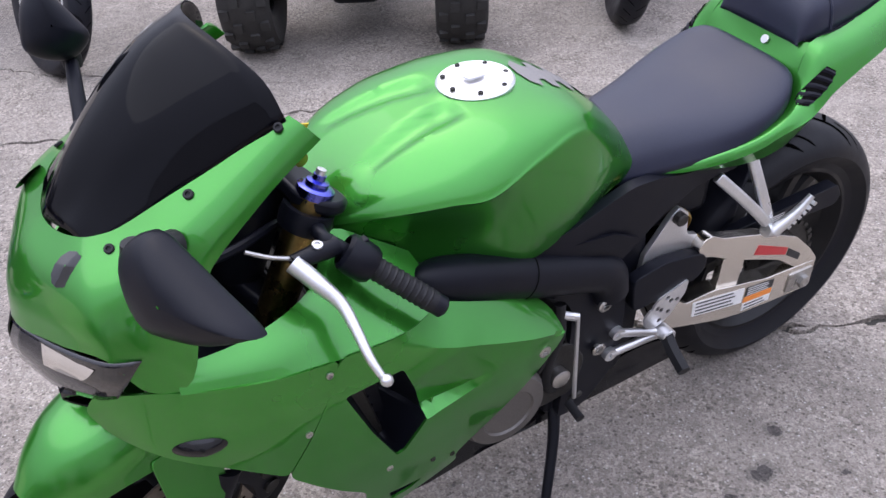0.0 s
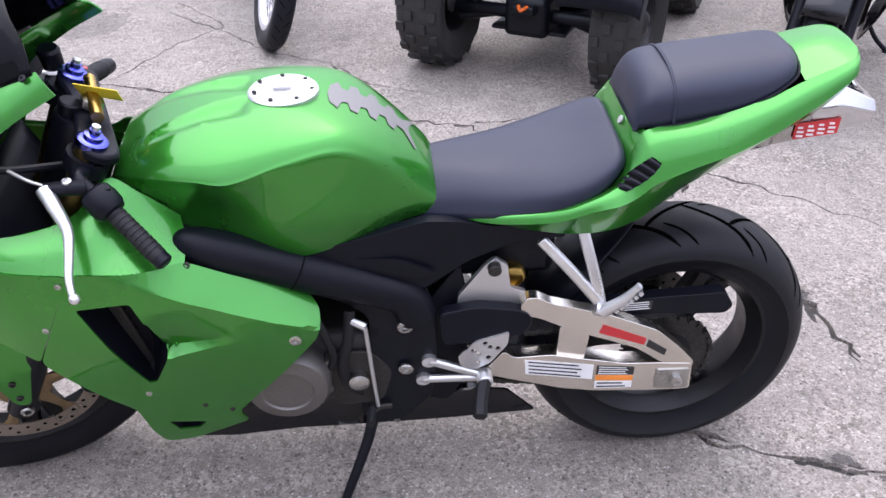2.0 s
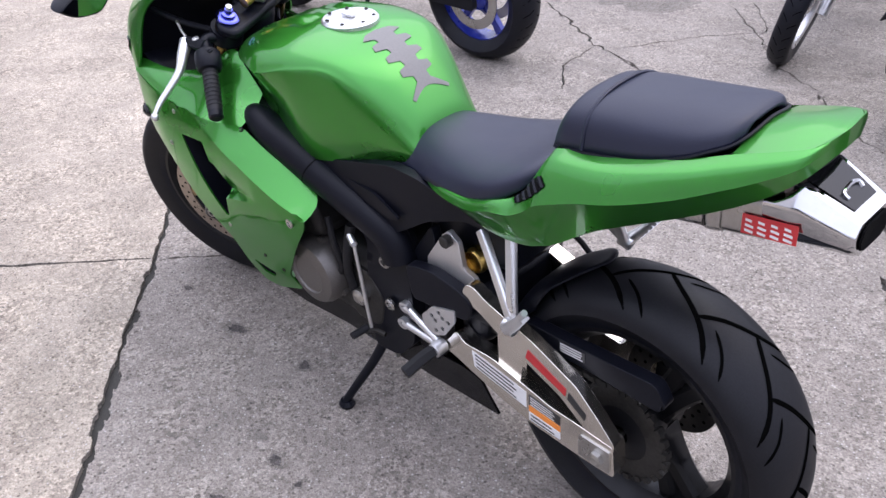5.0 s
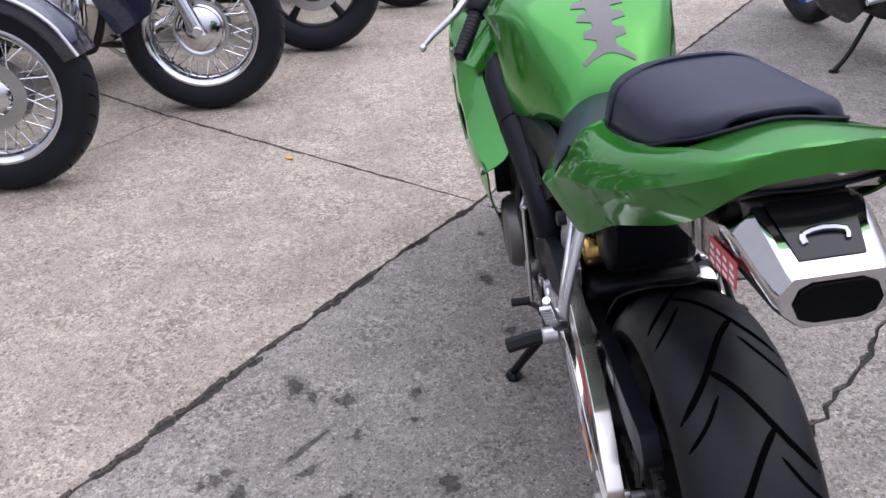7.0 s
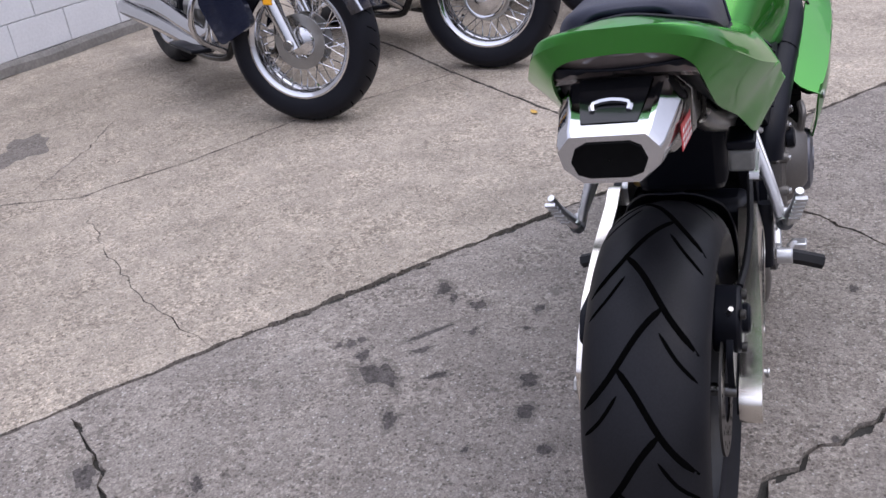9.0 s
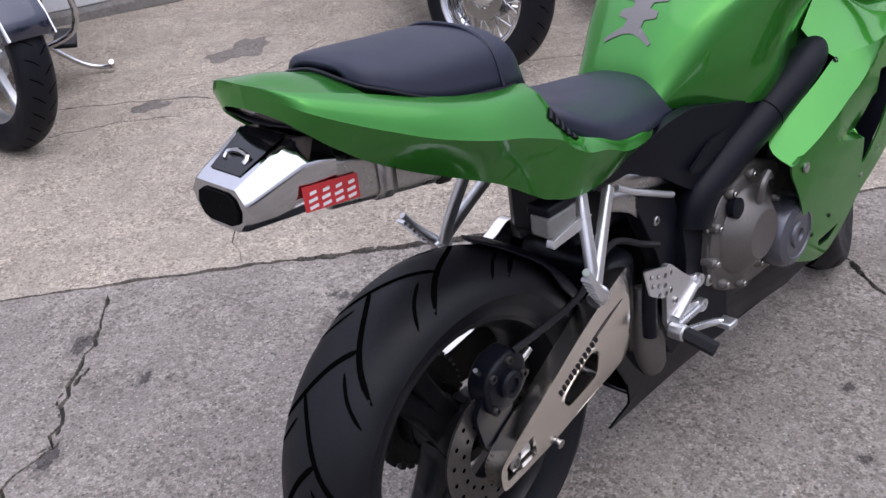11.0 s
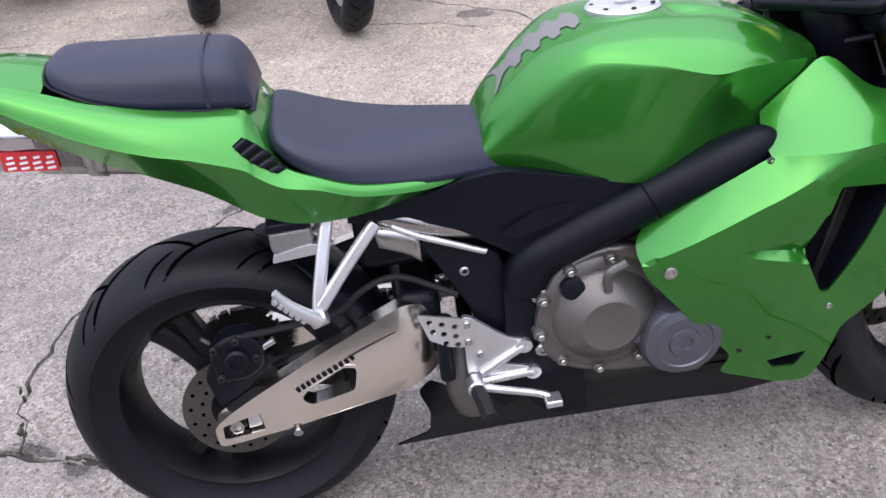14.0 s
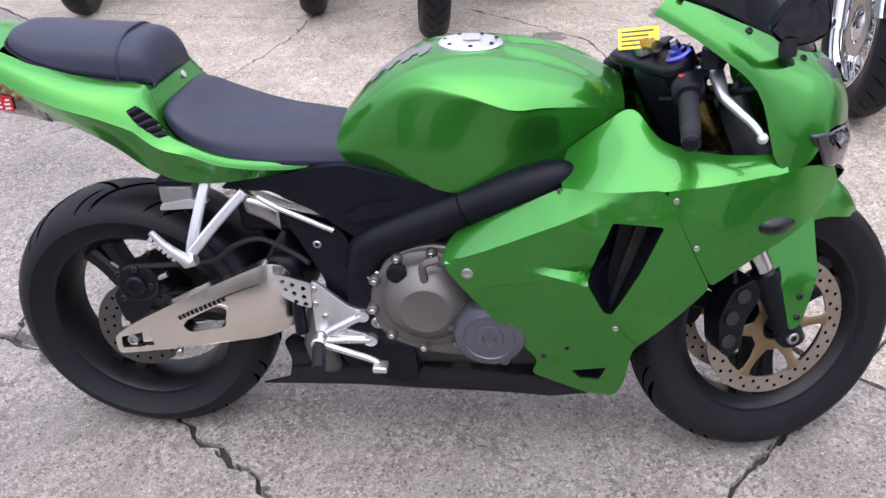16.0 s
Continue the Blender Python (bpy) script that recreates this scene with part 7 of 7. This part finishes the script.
        cyl = part("cylinder", moved(lathe([(0.06, 0), (0.06, 0.22), (0.07, 0.22), (0.075, 0.3), (0.05, 0.33), (1e-7, 0.33)], (0, 0, 0), (0, 0, 1), 24, False), m), FRAME_BLACK, t)
        for j in range(8):
            part("cooling_fin", moved(lathe([(0.06, 0), (0.088, 0.001), (0.088, 0.006), (0.06, 0.007)], (0, 0, 0.02 + j * 0.025), (0, 0, 1), 24), m), SILVER, cyl)
    part("air_cleaner", lathe([(0.1, 0), (0.1, 0.06), (0.08, 0.075), (1e-7, 0.078)], (0.74, -0.13, 0.6), (0, -1, 0), 32, False), CHROME, t)
    for k, z in enumerate((0.27, 0.36)):
        part("exhaust_pipe", tube([(0.9, -0.1, 0.6), (wb - 0.55, -0.17, 0.45), (wb - 0.62, -0.19, 0.25 + k * 0.05), (0.4, -0.2, z), (-0.25, -0.2, z + 0.02)], 0.03, 14, r1=0.045), CHROME, t, "chrome exhaust pipe")
    part("fuel_tank", surf(halves([(1.15, (0, 0.85), (0.05, 0.84), (0.08, 0.8), (0.08, 0.74)), (1.0, (0, 0.93), (0.09, 0.92), (0.15, 0.85), (0.14, 0.74)), (0.75, (0, 0.92), (0.1, 0.9), (0.15, 0.83), (0.14, 0.73)), (0.55, (0, 0.84), (0.06, 0.82), (0.09, 0.77), (0.08, 0.72))]), 4, 4), paint, t, solid=0.004)
    part("saddle", surf(halves([(0.6, (0, 0.78), (0.1, 0.77), (0.14, 0.72), (0.14, 0.68)), (0.3, (0, 0.72), (0.13, 0.71), (0.18, 0.68), (0.17, 0.63)), (0.05, (0, 0.78), (0.1, 0.77), (0.13, 0.73), (0.13, 0.66)), (-0.15, (0, 0.82), (0.08, 0.81), (0.11, 0.77), (0.1, 0.7))]), 4, 4), VINYL, t, solid=0.02)
    part("rear_fender", fender(r, 0.17, 0, 15, 150), paint, t, solid=0.004)
    part("handlebar", tube([(wb - 0.62, -0.42, 1.08), (wb - 0.42, -0.3, 1.12), (wb - 0.38, -0.08, 1.02), (wb - 0.38, 0.08, 1.02), (wb - 0.42, 0.3, 1.12), (wb - 0.62, 0.42, 1.08)], 0.013, 10), CHROME, t)
    part("headlamp", lathe([(1e-7, -0.12), (0.05, -0.11), (0.09, -0.02), (0.095, 0.04), (0.085, 0.05), (1e-7, 0.055)], (wb - 0.22, 0, 0.85), (1, 0, 0), 28, False), CHROME, t)
    part("side_stand", tube([(0.75, 0.14, 0.2), (0.72, 0.3, 0.08), (0.74, 0.42, 0.06), (0.8, 0.43, 0.1)], 0.012, 10), CHROME, t, "chrome side stand")
    return t


def sport(rear_xy, front_xy, rim_mat, label, lean=6):
    t, wb = parked("sport_motorcycle", rear_xy, front_xy, lean, label)
    r = 0.3
    simple_wheel(t, wb, r, 0.12, "cast", rim_mat, "front_wheel")
    simple_wheel(t, 0, r, 0.18, "cast", rim_mat, "rear_wheel")
    for s in (1, -1):
        part("fork_leg", tube([(wb + 0.01, s * 0.1, r - 0.02), (wb - 0.3, s * 0.1, 0.92)], 0.027, 14), FRAME_BLACK, t)
        part("fork_slider", tube([(wb - 0.06, s * 0.1, r + 0.12), (wb - 0.12, s * 0.1, r + 0.28)], 0.022, 12), SILVER, t)
        part("caliper", box(wb - 0.13, wb - 0.05, s * 0.06, s * 0.12, r - 0.02, r + 0.1), FRAME_BLACK, t, bevel=0.012)
        part("swingarm", plate(rounded([(-0.05, 0.27), (-0.05, 0.33), (0.45, 0.42), (0.5, 0.34), (0.4, 0.28)], 0.02), [], s * 0.1, s * 0.13, 0.06), FRAME_BLACK, t, bevel=0.008)
        part("side_fairing", sheet(rounded([(0.55, 0.3), (0.62, 0.62), (0.9, 0.78), (1.2, 0.8), (1.28, 0.62), (1.1, 0.3), (1.0, 0.18), (0.75, 0.17)], 0.05), [], 0.05, lambda x, z: Vector((x, s * (0.14 + 0.09 * math.sin(max(0, min(1, (z - 0.15) / 0.6)) * 2.2)), z))), GLOSS_BLACK, t, solid=0.005)
        part("clip_on_bar", tube([(wb - 0.33, s * 0.1, 0.9), (wb - 0.4, s * 0.3, 0.86)], 0.014, 10), GRIP, t)
        part("footpeg", tube([(0.42, s * 0.14, 0.38), (0.42, s * 0.27, 0.37)], 0.012, 10), SILVER, t)
    part("front_fender", fender(r, 0.13, wb, 30, 150), GLOSS_BLACK, t, solid=0.003)
    part("engine", box(0.5, 1.05, -0.15, 0.15, 0.24, 0.62), ENGINE_DARK, t, bevel=0.04)
    part("nose_cowl", surf(halves([(1.0, (0, 1.05), (0.09, 1.0), (0.2, 0.85), (0.22, 0.7)), (1.3, (0, 0.98), (0.09, 0.94), (0.19, 0.82), (0.2, 0.68)), (1.5, (0, 0.85), (0.06, 0.83), (0.12, 0.76), (0.12, 0.66)), (1.58, (0, 0.75), (0.03, 0.74), (0.05, 0.71), (0.05, 0.65))]), 4, 4), GLOSS_BLACK, t, solid=0.004)
    part("fuel_tank", surf(halves([(1.0, (0, 0.86), (0.08, 0.85), (0.14, 0.8), (0.13, 0.68)), (0.8, (0, 0.93), (0.1, 0.92), (0.18, 0.85), (0.15, 0.68)), (0.58, (0, 0.86), (0.07, 0.84), (0.12, 0.78), (0.11, 0.7))]), 4, 4), GLOSS_BLACK, t, solid=0.004)
    part("tail_unit", surf(halves([(0.6, (0, 0.78), (0.08, 0.77), (0.12, 0.72), (0.11, 0.66)), (0.25, (0, 0.82), (0.1, 0.81), (0.14, 0.76), (0.11, 0.68)), (-0.05, (0, 0.92), (0.07, 0.91), (0.1, 0.87), (0.07, 0.8)), (-0.25, (0, 0.97), (0.03, 0.96), (0.04, 0.94), (0.03, 0.9))]), 4, 4), VINYL, t, solid=0.01)
    part("muffler", tube([(0.5, -0.14, 0.25), (0.3, -0.17, 0.3), (0.05, -0.19, 0.42)], 0.045, 16), STEEL, t)
    part("side_stand", tube([(0.62, 0.12, 0.24), (0.6, 0.22, 0.1), (0.58, 0.3, 0.035)], 0.011, 10), FRAME_BLACK, t, "black side stand")
    part("stand_foot", disc(0.022, 0.01, (0.58, 0.3, 0.028), (0, 0, 1), 14), FRAME_BLACK, t)
    return t


# rows of parked machines
ROW = Vector((1.05, 1.5)).normalized()
for fx, fy, spec in (
    (2.04, 1.83, dict(paint=NAVY, label="dark blue cruiser motorcycle with chrome wire wheels", cover=False)),
    (2.775, 1.245, dict(paint=NAVY, label="dark blue cruiser motorcycle with a chrome hub cover", cover=True)),
    (3.555, 0.829, dict(paint=GLOSS_BLACK, label="black cruiser motorcycle with cast wheels", spoke="cast", rim_mat=RIM, cover=False)),
    (4.354, 0.356, dict(paint=GLOSS_BLACK, label="black cruiser motorcycle with cast wheels", spoke="cast", rim_mat=RIM, cover=False)),
    (0.306, 2.781, dict(paint=NAVY, label="dark touring motorcycle with cast wheels and a chrome stand", spoke="cast", rim_mat=SILVER, cover=False, lean=5)),
    (-0.399, 3.202, dict(paint=GLOSS_BLACK, label="black cruiser motorcycle with cast wheels", spoke="cast", rim_mat=RIM, cover=False)),
    (-1.755, 3.274, dict(paint=GLOSS_BLACK, label="black motorcycle with amber fork reflectors", spoke="cast", rim_mat=RIM, cover=False)),
):
    f = Vector((fx, fy))
    back = ROW * 1.6 if fx > 0.5 else Vector((0.42, 0.9)).normalized() * 1.55
    cruiser(tuple(f + back), tuple(f), **spec)
sport((2.16, -1.827), (3.54, -1.72), BLUE_RIM, "black sport motorcycle with blue wheels")
sport((-1.87, -3.02), (-1.131, -1.785), RIM, "black sport motorcycle with dark wheels")

# trail bike
tb, wb = parked("trail_bike", (1.44, -4.03), (1.114, -2.67), 14, "grey trail bike with wire wheels on its stand")
simple_wheel(tb, wb, 0.3, 0.095, "wire", SILVER, "front_wheel", discs=False)
simple_wheel(tb, 0, 0.3, 0.11, "wire", SILVER, "rear_wheel", discs=False)
for s in (1, -1):
    part("fork_leg", tube([(wb + 0.02, s * 0.085, 0.27), (wb - 0.06, s * 0.085, 0.48)], 0.027, 14), SILVER, tb)
    part("fork_tube", tube([(wb - 0.06, s * 0.085, 0.48), (wb - 0.28, s * 0.085, 1.0)], 0.019, 12), STEEL, tb)
    part("reflector", box(wb - 0.13, wb - 0.1, s * 0.11 - 0.006, s * 0.11 + 0.006, 0.5, 0.56), AMBER, tb, bevel=0.003)
    part("frame_tube", tube([(wb - 0.3, s * 0.04, 0.85), (wb - 0.42, s * 0.1, 0.4), (0.55, s * 0.12, 0.28), (0.35, s * 0.12, 0.4), (0.1, s * 0.1, 0.75)], 0.016, 10), FRAME_BLACK, tb)
part("front_fender", fender(0.3, 0.11, wb, 35, 150, 0.035), SILVER, tb, solid=0.003)
part("engine", box(0.5, 0.85, -0.12, 0.12, 0.26, 0.56), DARK_METAL, tb, bevel=0.04)
part("fuel_tank", surf(halves([(1.0, (0, 0.86), (0.06, 0.85), (0.1, 0.8), (0.1, 0.72)), (0.75, (0, 0.9), (0.08, 0.88), (0.13, 0.82), (0.12, 0.72)), (0.55, (0, 0.8), (0.06, 0.79), (0.09, 0.76), (0.09, 0.72))]), 4, 4), GLOSS_BLACK, tb, solid=0.004)
part("saddle", surf(halves([(0.58, (0, 0.82), (0.08, 0.81), (0.11, 0.77), (0.11, 0.73)), (0.1, (0, 0.84), (0.08, 0.83), (0.11, 0.79), (0.1, 0.74)), (-0.25, (0, 0.86), (0.07, 0.85), (0.09, 0.82), (0.08, 0.77))]), 4, 4), VINYL, tb, solid=0.02)
part("handlebar", tube([(wb - 0.45, -0.38, 1.1), (wb - 0.32, -0.2, 1.08), (wb - 0.3, 0, 1.03), (wb - 0.32, 0.2, 1.08), (wb - 0.45, 0.38, 1.1)], 0.012, 10), FRAME_BLACK, tb)

# quad bike: its two near wheels face the motorcycle
a, b = Vector((-0.475, -2.04)), Vector((0.286, -2.456))
axle = (b - a).normalized()
mid = (a + b) / 2
ahead = Vector((-axle.y, axle.x))
qm = Matrix.Translation((*(mid - ahead * 1.2), 0)) @ Matrix.Rotation(math.atan2(ahead.y, ahead.x), 4, "Z")
quad = root("quad_bike", qm, "black quad bike with knobbly tyres and steel wheels", "quad bike")
for x in (0.0, 1.2):
    for s in (1, -1):
        flip = Matrix.Translation((0, s * 0.43, 0)) @ (I4 if s > 0 else Matrix.Rotation(math.pi, 4, "Z") @ Matrix.Translation((-2 * x, 0, 0)))
        simple_wheel(quad, x, 0.29, 0.21, "steel", STEEL_WHEEL, "wheel", False, flip, 16)
        part("wheel_arm", tube([(x, s * 0.34, 0.28), (x - 0.05, s * 0.12, 0.38)], 0.022, 10), FRAME_BLACK, quad)
        part("wheel_arm", tube([(x, s * 0.34, 0.22), (x - 0.05, s * 0.12, 0.26)], 0.022, 10), FRAME_BLACK, quad)
        part("shock", tube([(x, s * 0.28, 0.3), (x - 0.06, s * 0.16, 0.62)], 0.03, 12), FRAME_BLACK, quad)
        f = [[(x + math.cos(radians(q)) * 0.36, s * y, 0.34 + math.sin(radians(q)) * rad) for y, rad in ((0.2, 0.36), (0.35, 0.38), (0.5, 0.36), (0.54, 0.3))] for q in (15, 45, 75, 105, 135, 165)]
        part("mudguard", surf(f, 3, 3), PLASTIC, quad, solid=0.006)
part("axle_housing", tube([(1.2, -0.36, 0.27), (1.2, 0.36, 0.27)], 0.03, 14), FRAME_BLACK, quad)
part("differential", box(1.1, 1.3, -0.1, 0.1, 0.19, 0.37), FRAME_BLACK, quad, bevel=0.03)
part("skid_plate", box(0.1, 1.25, -0.17, 0.17, 0.2, 0.215), FRAME_BLACK, quad, bevel=0.004)
part("engine", box(0.35, 0.95, -0.16, 0.16, 0.22, 0.6), DARK_METAL, quad, bevel=0.04)
part("body_cover", surf(halves([(1.3, (0, 0.78), (0.14, 0.76), (0.22, 0.68), (0.22, 0.6)), (1.15, (0, 0.82), (0.16, 0.8), (0.25, 0.7), (0.25, 0.6)), (0.8, (0, 0.85), (0.12, 0.84), (0.18, 0.76), (0.18, 0.6)), (0.2, (0, 0.82), (0.16, 0.81), (0.22, 0.74), (0.22, 0.6)), (-0.2, (0, 0.8), (0.2, 0.79), (0.28, 0.72), (0.28, 0.62))]), 4, 4), PLASTIC, quad, solid=0.006)
part("saddle", surf(halves([(0.7, (0, 0.92), (0.1, 0.91), (0.15, 0.86), (0.15, 0.8)), (0.0, (0, 0.9), (0.12, 0.89), (0.17, 0.84), (0.17, 0.78))]), 4, 4), VINYL, quad, solid=0.03)
part("hitch", box(1.2, 1.34, -0.05, 0.05, 0.3, 0.34), FRAME_BLACK, quad, bevel=0.008)
part("tow_hook", tube([(1.33, -0.02, 0.34), (1.36, 0, 0.33), (1.33, 0.02, 0.34)], 0.008, 8), ORANGE_PLASTIC, quad)
part("rear_frame", tube([(1.0, -0.14, 0.5), (1.28, -0.14, 0.52), (1.3, 0, 0.52), (1.28, 0.14, 0.52), (1.0, 0.14, 0.5)], 0.018, 10), FRAME_BLACK, quad)
part("handlebar", tube([(0.72, -0.38, 1.12), (0.82, -0.15, 1.08), (0.84, 0, 1.02), (0.82, 0.15, 1.08), (0.72, 0.38, 1.12)], 0.013, 10), FRAME_BLACK, quad)

# ---- small things on the ground ----
bm = sheet(rounded([(-0.028, 0), (-0.008, 0.012), (0.014, 0.011), (0.03, 0), (0.012, -0.012), (-0.01, -0.011)], 0.006), [], 0.008, lambda x, y: Vector((x, y, 0.003 + 6 * x * x + 8 * y * y)))
me = bpy.data.meshes.new("leaf")
bm.to_mesh(me)
bm.free()
me.materials.append(material("yellow_dry_leaf", (0.5, 0.3, 0.06), 0.7, 0, 0, 0.25, 60, 300, 0.2))
leaf = tagged(new("leaf", me), "small dry yellow leaf lying on the concrete", "leaf")
leaf.matrix_world = pose(2.141, 0.85, 0.001, 0, 0, 40)
rnd = random.Random(8)
bm = bmesh.new()
for k in range(900):
    x, y = rnd.uniform(-2, 4.5), rnd.uniform(-3.2, 3.8)
    s = rnd.choice((0.0025, 0.003, 0.004, 0.006))
    pts = [Vector((rnd.uniform(-1, 1), rnd.uniform(-1, 1), rnd.uniform(0, 0.9))) * s + Vector((x, y, 0)) for _ in range(4)]
    v = [bm.verts.new(p) for p in pts]
    for f in ((0, 1, 2), (0, 1, 3), (1, 2, 3), (0, 2, 3)):
        bm.faces.new([v[i] for i in f])
me = bpy.data.meshes.new("grit")
bm.to_mesh(me)
bm.free()
me.materials.append(material("grit_stone", (0.12, 0.11, 0.1), 0.9, 0, 0, 0.6, 40, 200, 0.2))
tagged(new("grit", me), "loose grit and pebbles on the concrete", "grit", kind="stuff")

# ---- white block wall ----
WHITE = material("white_masonry_paint", (0.66, 0.67, 0.69), 0.75, 0, 0, 0.1, 3, 60, 0.35, 0.004)
MORTAR = material("painted_mortar", (0.5, 0.51, 0.53), 0.85, 0, 0, 0.12, 6, 90, 0.3, 0.003)
PLINTH = material("rough_grey_plinth", (0.2, 0.19, 0.175), 0.9, 0, 0, 0.35, 7, 60, 0.6, 0.006)


def setting(name, bm, mat, m, label):
    me = bpy.data.meshes.new(name)
    bmesh.ops.recalc_face_normals(bm, faces=bm.faces)
    bm.to_mesh(me)
    bm.free()
    me.materials.append(mat)
    ob = tagged(new(name, me), label, "wall", kind="structure")
    ob.matrix_world = m
    return ob


wall_m = Matrix.Translation((2.386, 4.22, 0)) @ Matrix.Rotation(math.atan2(-0.2, 1.135), 4, "Z")
wall = setting("wall_north", box(-9, 9, 0.012, 0.25, 0, 3.2), MORTAR, wall_m, "white painted concrete block wall")
kerb = setting("wall_plinth", surf([[(-9 + k * 0.3, y + 0.008 * math.sin(k * 1.7), z + 0.006 * math.sin(k * 2.3)) for y, z in ((-0.03, 0.0), (-0.028, 0.05), (-0.012, 0.075), (0.012, 0.08))] for k in range(61)], 1, 1), PLINTH, wall_m, "rough grey concrete strip at the wall's foot")
bl = box(0, 0.396, 0, 0.02, 0, 0.196)
bmesh.ops.bevel(bl, geom=bl.edges[:], offset=0.004, segments=1, affect="EDGES")
block_mesh = bpy.data.meshes.new("wall_block")
bl.to_mesh(block_mesh)
bl.free()
block_mesh.materials.append(WHITE)
rnd = random.Random(3)
rest = bmesh.new()
for row in range(15):
    for k in range(-21, 21):
        x, z = k * 0.4 + (0.2 if row % 2 else 0), 0.08 + row * 0.2
        off = Matrix.Translation((x, rnd.uniform(-0.002, 0.002), z))
        if -3.4 < x < 2.2 and row < 9:
            ob = new("wall_block", block_mesh)
            ob.parent = wall
            ob.matrix_local = off
        else:
            rest.from_mesh(block_mesh)
            rest.verts.ensure_lookup_table()
            bmesh.ops.transform(rest, matrix=off, verts=rest.verts[-len(block_mesh.vertices):])
me = bpy.data.meshes.new("far_blocks")
rest.to_mesh(me)
rest.free()
me.materials.append(WHITE)
ob = tagged(new("far_blocks", me), kind="stuff")
ob.parent = wall
